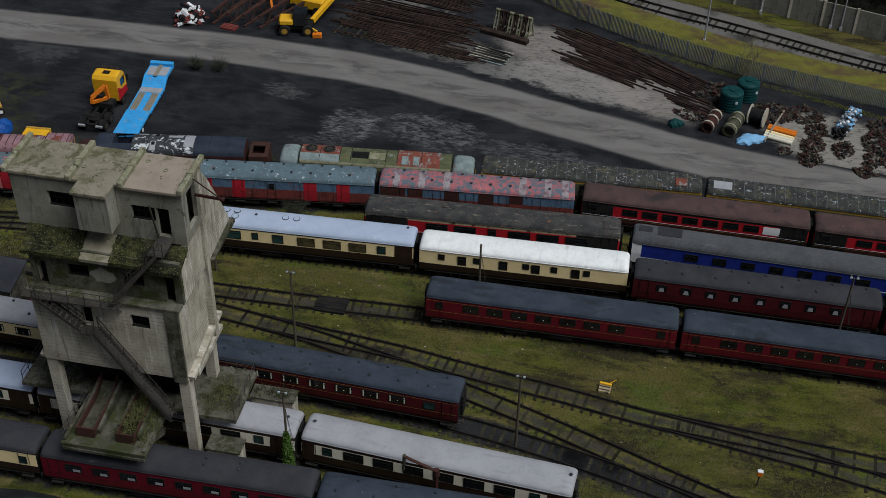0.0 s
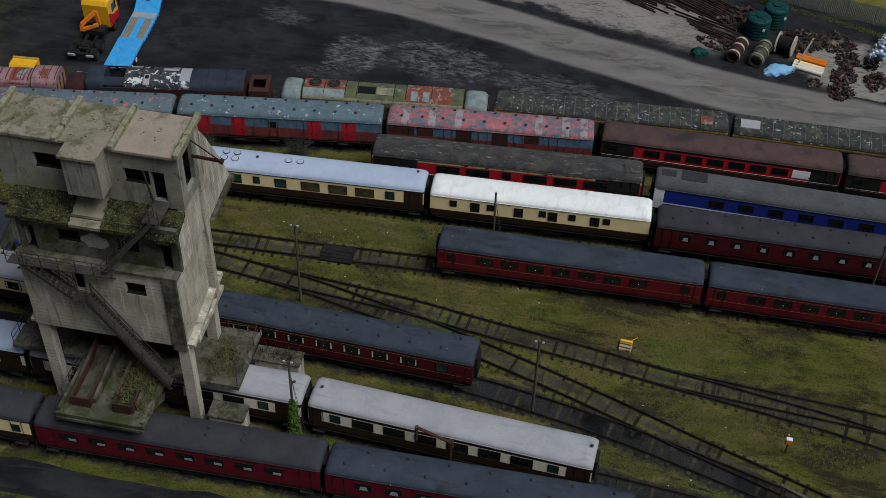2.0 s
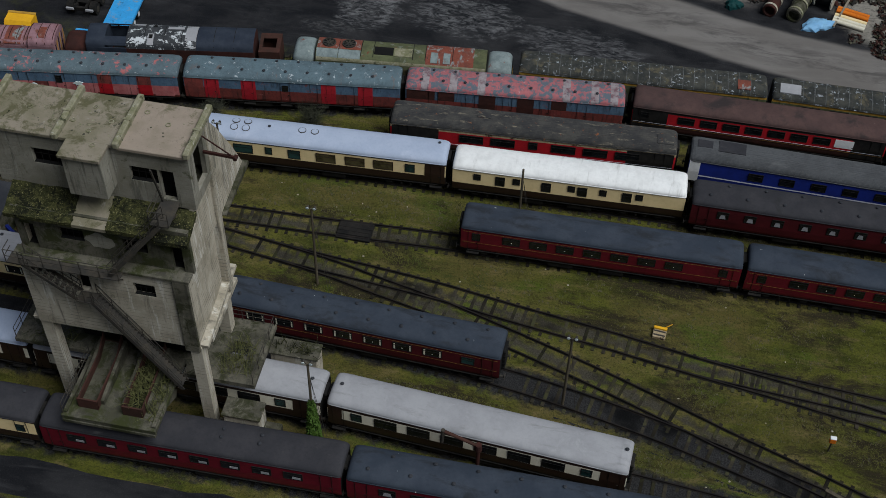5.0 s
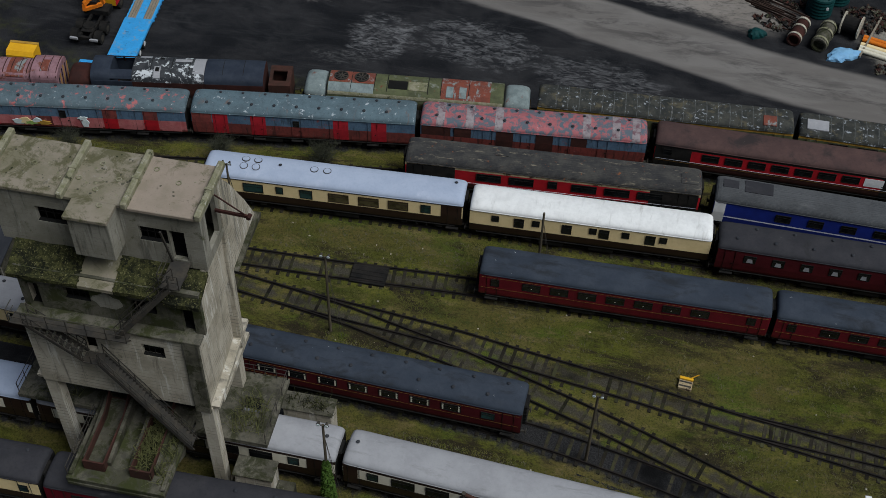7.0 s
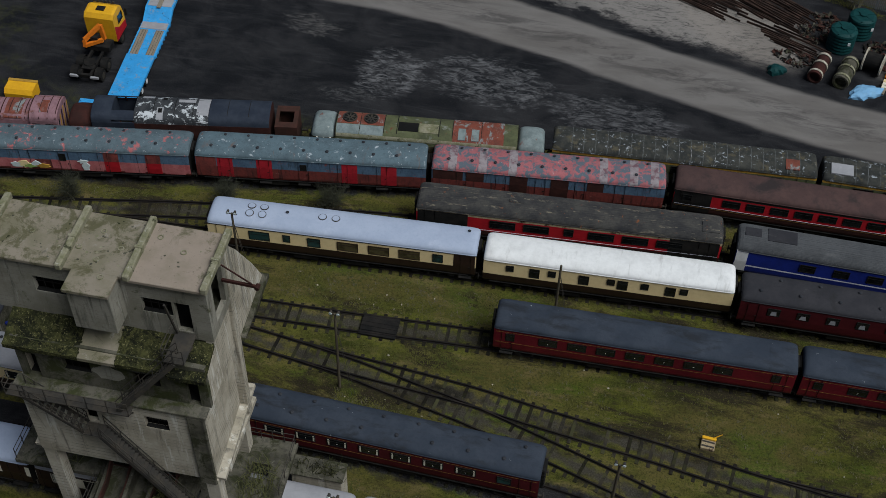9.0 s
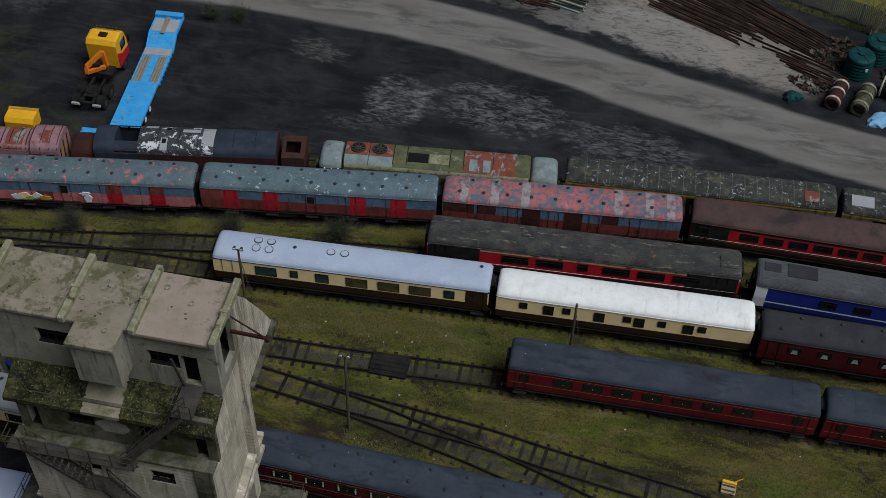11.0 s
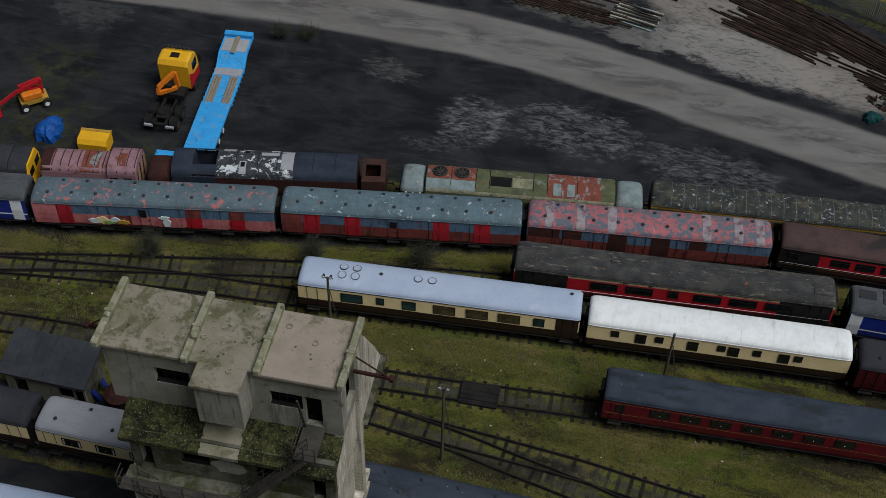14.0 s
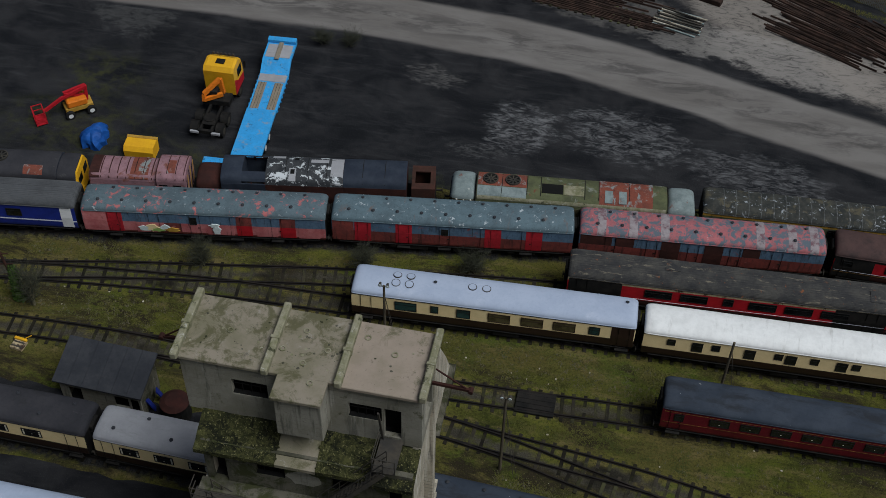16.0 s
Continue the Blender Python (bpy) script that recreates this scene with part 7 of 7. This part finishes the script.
def boiler(x, y, rot, L, r, m1, m2):
    t = thing("boiler_barrel", pose(x, y, r, 0, 0, rot), "rusty lagged boiler barrel with open end lying on the ground", "boiler", "boiler barrels")
    bm = bmesh.new()
    n = 20
    circ = lambda rr, yy: [(rr * math.cos(a * math.tau / n), yy, rr * math.sin(a * math.tau / n)) for a in range(n)]
    loft(bm, [circ(r * 0.7, 0.3), circ(r * 0.75, 0), circ(r * 0.98, 0), circ(r, 0.1), circ(r, L * 0.45), circ(r * 0.9, L * 0.47), circ(r * 0.9, L), circ(r * 0.5, L + 0.1)])
    part("barrel", bm, m1, t, smooth=True)
    for yy in (0.25, L * 0.5, L * 0.85):
        bm = bmesh.new()
        loft(bm, [circ(r * 1.06, yy), circ(r * 1.06, yy + 0.22), circ(r * 0.95, yy + 0.22), circ(r * 0.95, yy), circ(r * 1.06, yy)], True, False)
        part("band", bm, m2, t)


boiler(6.7, 107.4, -18, 3.0, 0.6, "rust_dark", "concrete")
boiler(8.8, 107.1, -18, 3.1, 0.68, "dark_concrete", "lichen")
reel = thing("cable_reel", pose(11.5, 110.1, 1.0, 0, 0, -18), "large steel cable reel wound with dark cable", "cable reel")
for s in (-1, 1):
    bm = bmesh.new()
    rod(bm, (s * 0.75 - 0.06, 0, 0), (s * 0.75 + 0.06, 0, 0), 1.0, 24)
    part("flange", bm, "concrete", reel)
bm = bmesh.new()
rod(bm, (-0.69, 0, 0), (0.69, 0, 0), 0.72, 20)
part("cable", bm, "underframe", reel)
tarp_heap("tarpaulin_cover", 11.0, 107.0, 1.5, 0.75, 0.55, "pale_tarp", "crumpled pale blue tarpaulin over scrap", 9)
tarp_heap("netting", 3.7, 108.2, 0.75, 0.6, 0.6, "teal", "small heap of dull green netting", 12, "netting")
for k, (mname, dy) in enumerate((("ivory", 0.0), ("ivory", 0.42), ("cream", 0.84), ("orange", 1.5), ("orange", 1.9))):
    pp = thing("plastic_pipe", pose(13.6 + dy * 0.25, 107.5 + dy, 0.2, 0, 0, -16), "orange plastic duct pipe lying on the ground" if mname == "orange" else "cream plastic duct pipe lying on the ground", "pipe", "duct pipes")
    bm = bmesh.new()
    n = 14
    circ = lambda rr, xx: [(xx, rr * math.cos(a * math.tau / n), rr * math.sin(a * math.tau / n)) for a in range(n)]
    loft(bm, [circ(0.2, -1.4), circ(0.2, 1.4), circ(0.15, 1.4), circ(0.15, -1.4), circ(0.2, -1.4)], True, False)
    part("tube", bm, mname, pp, smooth=True)
bg = thing("foil_bale", pose(20.3, 111.6, 0, 0, 0, -22), "long bale of silvery blue wrapped sheeting", "bale")
r = random.Random(21)
for k in range(210):
    bm = bmesh.new()
    bmesh.ops.create_icosphere(bm, subdivisions=1, radius=1.0)
    c = Vector((r.uniform(-0.6, 0.6), r.uniform(-2.9, 2.6), r.uniform(0.15, 1.15)))
    s = [r.uniform(0.1, 0.26), r.uniform(0.1, 0.3), r.uniform(0.08, 0.2)]
    for v in bm.verts:
        v.co = Vector((v.co.x * s[0], v.co.y * s[1], v.co.z * s[2])) + c + Vector((r.uniform(-0.06, 0.06), 0, r.uniform(-0.05, 0.05)))
    part("wrapped_roll", bm, "underframe" if c.y < -1.9 else ("silver_roof", "pale_tarp", "white", "navy", "fence")[k % 5], bg)


def scrap_heap(x, y, rx, ry, h, n, seed, label="heap of dark rusty iron scrap and fittings", mats=("scrap_rail", "rust_dark", "underframe", "red_steel", "steel", "dark_concrete"), bits=(0.08, 0.42)):
    r = random.Random(seed)
    hp = thing("scrap_heap", pose(x, y, 0, 0, 0, -20 + r.uniform(-8, 8)), label, "scrap heap", "scrap heaps")
    for mname in mats:
        bm = bmesh.new()
        for k in range(int(n * 1.8) // len(mats)):
            a, q = r.uniform(0, math.tau), math.sqrt(r.random())
            cx, cy = rx * (0.9 * q * math.cos(a) + 0.25 * math.cos(a) ** 3), ry * (0.95 * q * math.sin(a) + 0.45 * math.sin(a) ** 3)
            cz = r.uniform(0.05, max(0.1, h * (1 - q * 0.8)))
            s = [r.uniform(*bits) for _ in range(3)]
            m = Matrix.Translation((cx, cy, cz)) @ Euler((r.uniform(-0.6, 0.6), r.uniform(-0.6, 0.6), r.uniform(0, 3))).to_matrix().to_4x4() @ Matrix.Diagonal((s[0] * 1.6, s[1] * 0.5, s[2] * 0.35, 1))
            bmesh.ops.create_cube(bm, size=1.0, matrix=m)
        tagged(part("scrap_metal", bm, mname, hp), kind="stuff")


for x, y, rx, ry, h, n, sd in ((13.0, 112.3, 1.8, 1.5, 0.9, 130, 1), (16.3, 112.8, 1.8, 1.2, 0.6, 100, 2), (17.4, 110.0, 1.0, 1.1, 0.6, 80, 3), (16.9, 107.4, 1.0, 1.2, 0.6, 80, 4), (16.6, 105.0, 1.1, 1.0, 0.6, 80, 5),
                             (19.8, 107.2, 0.9, 1.1, 0.8, 60, 6), (22.9, 109.6, 1.0, 1.6, 0.6, 100, 7), (22.7, 106.3, 0.9, 1.5, 0.6, 90, 8), (24.9, 107.6, 1.3, 2.2, 0.7, 130, 9), (21.6, 103.8, 1.0, 0.6, 0.4, 50, 10),
                             (24.0, 112.0, 1.6, 1.2, 0.6, 90, 11), (7.0, 113.8, 1.4, 1.0, 0.7, 70, 12), (8.0, 116.0, 1.2, 0.7, 0.6, 60, 13), (14.2, 105.9, 0.6, 0.5, 0.3, 30, 14), (5.2, 110.3, 1.6, 0.8, 0.3, 50, 15)):
    scrap_heap(x, y, rx, ry, h, n, sd)
bm = bmesh.new()
bar(bm, (12.3, 106.9, 0.25), (14.2, 112.4, 0.5), 0.16, 0.14)
tagged(part("timber_pole", bm, "timber"), "long grey timber pole lying across scrap", "timber")

# lifted rails lying in rows
RAILBAR = {}


def loose_rail(parent, x, y, z, L, rot):
    key = round(L)
    if key not in RAILBAR:
        bm = bmesh.new()
        loft(bm, [[(q, a, zz) for a, zz in ((-0.07, 0), (0.07, 0), (0.035, 0.06), (0.036, 0.15), (-0.036, 0.15), (-0.035, 0.06))] for q in (-key / 2, key / 2)])
        RAILBAR[key] = finish(bm, "loose_rail", "scrap_rail")
    part("loose_rail", RAILBAR[key], None, parent, at=pose(x, y, z, 0, 0, rot))


r = random.Random(31)
for cx, cy, wd, n, ln, rot in ((-26.5, 122.2, 6.8, 46, (9, 17), -10), (-23.5, 117.4, 1.8, 14, (8, 14), -10), (-4.6, 121.4, 3.6, 36, (7, 11), -28), (2.6, 117.3, 3.6, 34, (5, 8), -33), (4.2, 112.6, 1.8, 12, (3, 6), -24), (-4.4, 117.4, 2.8, 24, (6, 9), -26), (-27.0, 129.0, 4.0, 22, (10, 16), -14)):
    st = thing("rail_stack", pose(cx, cy, 0), "rows of rust-brown lifted rails lying on pale ground", "rails", "rail stacks")
    a = math.radians(rot)
    for k in range(n):
        off = (k / (n - 1) - 0.5) * 2 * wd * 0.5 + r.uniform(-0.12, 0.12)
        al = r.uniform(-1.8, 1.8)
        loose_rail(st, -math.sin(a) * off + math.cos(a) * al, math.cos(a) * off + math.sin(a) * al, r.choice((0.01, 0.01, 0.01, 0.165)), r.uniform(*ln), rot + r.uniform(-3.5, 3.5))
pn = thing("lifted_track", pose(-26.3, 117.9, 0, 0, 0, -10.5), "lifted track panel of rails and dark sleepers", "track panel")
for k in range(19):
    part("sleeper", SLEEPER, None, pn, at=pose(-7.2 + k * 0.78, 0, 0.01, 0, 0, r.uniform(-3, 3)))
for s in (-0.75, 0.75):
    loose_rail(pn, 0, s, 0.115, 15, 0)
# stacked metal sheets and a row of upright castings
sm = thing("metal_sheet_stack", pose(-16.2, 117.2, 0, 0, 0, -14), "low stack of grey-green metal sections", "metal stack")
for k in range(16):
    bm = bmesh.new()
    bar(bm, (-1.9 + r.uniform(-0.3, 0.3), -1.2 + k * 0.16, 0.1 + (k % 3) * 0.12), (1.9 + r.uniform(-0.3, 0.3), -1.2 + k * 0.16 + r.uniform(-0.3, 0.3), 0.1 + (k % 3) * 0.12), 0.14, 0.1)
    part("section", bm, ("eau_paint", "concrete", "steel")[k % 3], sm)
cs = thing("casting_row", pose(-14.6, 122.3, 0, 0, 0, -18), "row of rusty upright brake castings with pale tops", "castings")
for k in range(8):
    bm = bmesh.new()
    x = -2.0 + k * 0.55
    for s in (-0.17, 0.17):
        bar(bm, (x + s, -0.6, 0.1), (x + s, 0.2, 2.4), 0.1, 0.16)
        bar(bm, (x + s, 0.9, 0.1), (x + s, 0.2, 2.4), 0.1, 0.14)
    rod(bm, (x - 0.25, 0.2, 2.4), (x + 0.25, 0.2, 2.4), 0.16, 10)
    bar(bm, (x, -0.5, 0.5), (x, 0.75, 0.6), 0.3, 0.12)
    part("casting", bm, "lichen" if k in (0, 3, 5, 7) else "scrap_rail", cs)
bm = bmesh.new()
box(bm, -3.2, 2.3, -1.5, -0.75, 0, 0.5, bev=0.05)
part("base_beam", bm, "scrap_rail", cs)

# digger with a long yellow boom, seen at the head of the yard
dg = thing("wheeled_digger", pose(-37.6, 117.6, 0, 0, 0, 12), "yellow wheeled digger with black cab and raised boom", "digger")
for x, y in ((-1.3, -0.9), (-1.3, 0.9), (1.2, -0.9), (1.2, 0.9)):
    wheel(dg, x, y, 0.6, 0.6, 0.45, "dull_yellow", "y")
bm = bmesh.new()
box(bm, -1.9, 1.7, -0.6, 0.6, 0.55, 1.1, bev=0.08)
part("chassis", bm, "underframe", dg)
bm = bmesh.new()
loft(bm, [[(x, y, z) for y, z in ((-0.75, 1.1), (0.75, 1.1), (0.7, 2.5), (0.55, 2.75), (-0.55, 2.75), (-0.7, 2.5))] for x in (-0.3, 1.2)])
part("cab", bm, "glass", dg)
bm = bmesh.new()
box(bm, -1.9, -0.35, -0.8, 0.8, 1.1, 1.8, bev=0.15)
part("engine_cover", bm, "yellow", dg)
bm = bmesh.new()
bar(bm, (1.6, 0.6, 1.0), (5.2, 6.8, 2.6), 0.45, 0.5)
bar(bm, (5.2, 6.8, 2.6), (6.3, 9.0, 3.3), 0.35, 0.4)
part("boom", bm, "yellow", dg, "long yellow telescopic boom")
bm = bmesh.new()
box(bm, 1.7, 2.7, -1.5, -0.9, 0.0, 0.5, bev=0.05)
part("bucket", bm, "orange", dg)
bm = bmesh.new()
bar(bm, (1.2, -0.6, 1.0), (2.2, -1.1, 0.6), 0.16, 0.2)
part("bucket_arm", bm, "yellow", dg)
d2 = thing("yellow_crane", pose(-37.6, 122.6, 0, 0, 0, -10), "yellow machine with a glazed cab behind the digger", "crane")
bm = bmesh.new()
box(bm, -2.0, 2.0, -1.1, 1.1, 0.6, 1.8, bev=0.15)
part("body", bm, "yellow", d2)
bm = bmesh.new()
box(bm, -1.2, 0.4, -0.8, 0.8, 1.8, 2.9, bev=0.15)
part("cab", bm, "glass", d2)
for x in (-1.4, 1.4):
    for y in (-1.05, 1.05):
        wheel(d2, x, y, 0.55, 0.55, 0.4, "steel", "y")
bm = bmesh.new()
bar(bm, (-1.8, -0.6, 1.6), (-3.6, -2.4, 2.6), 0.3, 0.35)
bar(bm, (-3.6, -2.4, 2.6), (-3.0, -3.2, 0.9), 0.25, 0.3)
part("arm", bm, "orange", d2)

# lattice girders
def girder(x, y, rot, L, h, label):
    g = thing("lattice_girder", pose(x, y, 0, 0, 0, rot), label, "girder", "lattice girders")
    for nm, a, b in (("chord", (0, 0, 0.12), (0, L, 0.12)), ("chord", (0, 0, h), (0, L, h))):
        bm = bmesh.new()
        bar(bm, a, b, 0.22, 0.2)
        part(nm, bm, "red_steel", g)
    n = int(L / 1.2)
    for k in range(n):
        bm = bmesh.new()
        z0, z1 = (0.15, h) if k % 2 else (h, 0.15)
        bar(bm, (0, L * k / n, z0), (0, L * (k + 1) / n, z1), 0.1, 0.12)
        part("brace", bm, "red_steel", g)


for k in range(5):
    girder(-47.0 + k * 1.75, 116.9 + k * 0.1, -14 - k * 3, 11, 1.5, "rusty red lattice girder standing on edge in the yard")
wp = thing("scrap_pallet", pose(-45.0, 116.6, 0, 0, 0, -8), "stack of red painted beams on the cinders", "beams")
for k in range(4):
    bm = bmesh.new()
    box(bm, -0.9, 0.9, -0.5 + k * 0.28, -0.3 + k * 0.28, 0, 0.25, bev=0.02)
    part("beam", bm, "dull_red", wp)
scrap_heap(-49.9, 117.6, 1.2, 1.2, 1.6, 60, 41, "pile of white and dark broken machinery with a red panel", ("white", "underframe", "dull_red"), (0.4, 1.1))

# ---- fence, bank and far wall ----
fl = smooth_line([(-30, 141), (-10.7, 129.4), (-6.9, 126.9), (1.4, 122.7), (9.3, 119.5), (15.1, 118.0), (24.5, 116.0), (50, 111.5)], 2.7)
fence = thing("palisade_fence", Matrix.Identity(4), "grey galvanised steel palisade fence along the yard", "fence")
for a, b in zip(fl, fl[1:]):
    d = b - a
    bm = bmesh.new()
    bar(bm, a, a + Vector((0, 0, 2.1)), 0.1, 0.12)
    part("post", bm, "fence", fence)
    if a.x > 36:
        continue
    bm = bmesh.new()
    for z in (0.5, 1.6):
        bar(bm, a + Vector((0, 0, z)), b + Vector((0, 0, z)), 0.05, 0.06)
    part("rail", bm, "fence", fence)
    bm = bmesh.new()
    n = int(d.length / 0.16)
    u = d.normalized()
    w = Vector((-u.y, u.x, 0))
    for k in range(n):
        c = a + d * ((k + 0.5) / n) - w * 0.05
        h = 2.05 + 0.02 * math.sin(k * 7.3)
        f = [bm.verts.new(c + u * s * 0.055 + w * q + Vector((0, 0, z))) for s, q, z in ((-1, -0.02, 0.05), (0, 0.02, 0.05), (1, -0.02, 0.05), (1, -0.02, h - 0.08), (0, 0.02, h + 0.05), (-1, -0.02, h - 0.08))]
        bm.faces.new((f[0], f[1], f[4], f[5]))
        bm.faces.new((f[1], f[2], f[3], f[4]))
    tagged(part("fence_panel", bm, "fence", fence), kind="stuff")
wall_pts = [(6.0, 136.0), (15.0, 133.2), (25.5, 130.0), (60, 120)]
wb = thing("boundary_wall", Matrix.Identity(4), "dark grey block wall with concrete posts beyond the main line", "wall", kind="structure")
for (xa, ya), (xb, yb_) in zip(wall_pts, wall_pts[1:]):
    n = int(math.hypot(xb - xa, yb_ - ya) / 3.0)
    for k in range(n):
        a = Vector((xa + (xb - xa) * k / n, ya + (yb_ - ya) * k / n, 0))
        b = Vector((xa + (xb - xa) * (k + 1) / n, ya + (yb_ - ya) * (k + 1) / n, 0))
        bm = bmesh.new()
        bar(bm, a, a + Vector((0, 0, 3.1)), 0.3, 0.3)
        part("post", bm, "concrete", wb)
        for z in range(5):
            bm = bmesh.new()
            bar(bm, a + Vector((0, 0, 0.3 + z * 0.6)), b + Vector((0, 0, 0.3 + z * 0.6)), 0.16, 0.58)
            part("panel", bm, "house_concrete", wb)
wh = thing("far_shed", pose(27, 137.5, 0, 0, 0, -17), "grey shed with a pale sheeted roof beyond the wall", "shed")
bm = bmesh.new()
for y in (-5, 5):
    box(bm, -11, 14, y - 0.1, y + 0.1, 0, 4.0)
for x in (-11, 14):
    box(bm, x - 0.1, x + 0.1, -4.9, 4.9, 0, 4.0)
part("wall", bm, "dark_concrete", wh)
for k in range(12):
    bm = bmesh.new()
    x0 = -11.6 + k * 2.2
    for s in (-1, 1):
        loft(bm, [[(x, s * 5.5, 3.8), (x, 0, 5.4), (x, 0, 5.5), (x, s * 5.5, 3.9)] for x in (x0 + 0.02, x0 + 2.18)])
    part("roof_sheet", bm, "silver_roof", wh)

# ---- shrubs and grass ----
MAT["dark_twig"] = surface("dark_bramble", (0.035, 0.037, 0.024), (0.06, 0.062, 0.045), 0.9, grain=9)

def bare_tree(x, y, h, seed, label, stems=5, mname="twig"):
    r = random.Random(seed)
    t = thing("bare_tree", pose(x, y, 0), label, "tree", "bare trees")
    bm = bmesh.new()
    tips = []
    for k in range(stems):
        p, d, rad = Vector((r.uniform(-0.2, 0.2), r.uniform(-0.2, 0.2), -0.05)), Vector((r.uniform(-0.25, 0.25), r.uniform(-0.25, 0.25), 1)), 0.07
        for s in range(5):
            q = p + d.normalized() * h / 5
            rod(bm, p, q, rad, 5, rad * 0.75)
            p, rad = q, rad * 0.75
            d += Vector((r.uniform(-0.25, 0.25), r.uniform(-0.25, 0.25), 0))
            tips.append((p.copy(), rad))
    part("trunk", bm, mname, t)
    bm = bmesh.new()
    for p, rad in tips:
        for k in range(7):
            q = p + Vector((r.uniform(-0.8, 0.8), r.uniform(-0.8, 0.8), r.uniform(0.1, 0.9)))
            rod(bm, p, q, 0.014, 3, 0.005)
            for j in range(3):
                rod(bm, p.lerp(q, r.uniform(0.3, 1)), q + Vector((r.uniform(-0.5, 0.5), r.uniform(-0.5, 0.5), r.uniform(-0.1, 0.5))), 0.008, 3, 0.003)
    tagged(part("crown", bm, "twig" if mname == "lichen" else "dark_twig", t), kind="stuff")


bare_tree(10.3, 118.0, 4.6, 51, "slim bare birch stems by the fence", 5, "lichen")
bare_tree(-45.5, 107.7, 0.8, 52, "low dark bush at the road edge", 4, "steel")
bare_tree(-43.2, 107.9, 0.7, 53, "low dark bush at the road edge", 4, "steel")
for k, (x, y, h) in enumerate(((-47.2, 81.6, 1.8), (-36.1, 84.0, 1.6), (-28.5, 85.2, 1.2), (-57.6, 75.9, 3.0), (-36.8, 71.2, 1.2))):
    bare_tree(x, y, h, 60 + k, "grey-green scrubby bush between the tracks", 7, "twig")


def tufts(name, zones, n, seed, mname, label, hmax=0.22):
    r = random.Random(seed)
    verts, faces = [], []
    for k in range(n):
        (xa, ya), (xb, yb2), wd = r.choice(zones)
        t = r.random()
        x, y = xa + (xb - xa) * t, ya + (yb2 - ya) * t + r.uniform(-wd, wd)
        if y < 52.4 and r.random() < 0.8:
            continue
        if r.random() < 0.5 and math.sin(x * 0.9 + y * 1.7) + math.sin(x * 0.37 - y * 0.8) < 0:
            continue
        for b in range(4):
            a = r.uniform(0, math.tau)
            ln, h = r.uniform(0.04, 0.16), r.uniform(0.03, hmax * 0.6)
            ox, oy = x + r.uniform(-0.12, 0.12), y + r.uniform(-0.12, 0.12)
            i = len(verts)
            w = r.uniform(0.015, 0.04)
            verts += [(ox - math.sin(a) * w, oy + math.cos(a) * w, 0.0), (ox + math.sin(a) * w, oy - math.cos(a) * w, 0.0), (ox + math.cos(a) * ln, oy + math.sin(a) * ln, h)]
            faces.append((i, i + 1, i + 2))
    me = bpy.data.meshes.new(name)
    me.from_pydata(verts, [], faces)
    me.materials.append(MAT[mname])
    return tagged(new(name, me), label, "grass", kind="stuff")


MAT["blade"] = surface("grass_blades", (0.080, 0.084, 0.020), (0.112, 0.102, 0.032), 0.9, scale=0.6, grain=3, relief=0, patch=((0.05, 0.06, 0.018), 0.4, 0.5, 0.65))
ZONES = [((-30, 77.8), (-14, 77.6), 1.6), ((-14, 72.2), (22, 70.8), 2.4), ((-60, 81.0), (-22, 85.0), 1.0), ((-60, 76.6), (-34, 76.5), 1.5), ((-24, 68.2), (-10, 67.0), 1.2), ((2, 65.5), (22, 62.5), 1.6),
         ((-1, 59.6), (14, 57.5), 1.2), ((-24, 61.8), (-2, 60.2), 1.2), ((-24, 73.0), (-12, 72.0), 1.2), ((-8, 124.5), (30, 112), 0.4), ((-12, 133.5), (30, 119.8), 2.0), ((-16, 78.6), (-2, 77.4), 0.8)]
tufts("grass_tufts", ZONES, 26000, 71, "blade", "tufts of rough olive grass between the tracks")
tufts("dead_grass_tufts", ZONES[:8], 4000, 72, "twig", "dry straw-coloured grass tufts", 0.3)
# stray pale stones and litter
bm = bmesh.new()
r = random.Random(81)
for k in range(60):
    (xa, ya), (xb, yb2), wd = r.choice(ZONES[:9])
    t = r.random()
    m = Matrix.Translation((xa + (xb - xa) * t, ya + (yb2 - ya) * t + r.uniform(-wd, wd), 0.04)) @ Matrix.Diagonal((r.uniform(0.03, 0.10), r.uniform(0.03, 0.10), 0.05, 1))
    bmesh.ops.create_icosphere(bm, subdivisions=1, radius=1.0, matrix=m)
tagged(part("litter", bm, "concrete"), "scattered pale stones and litter on the grass", "litter", kind="stuff")
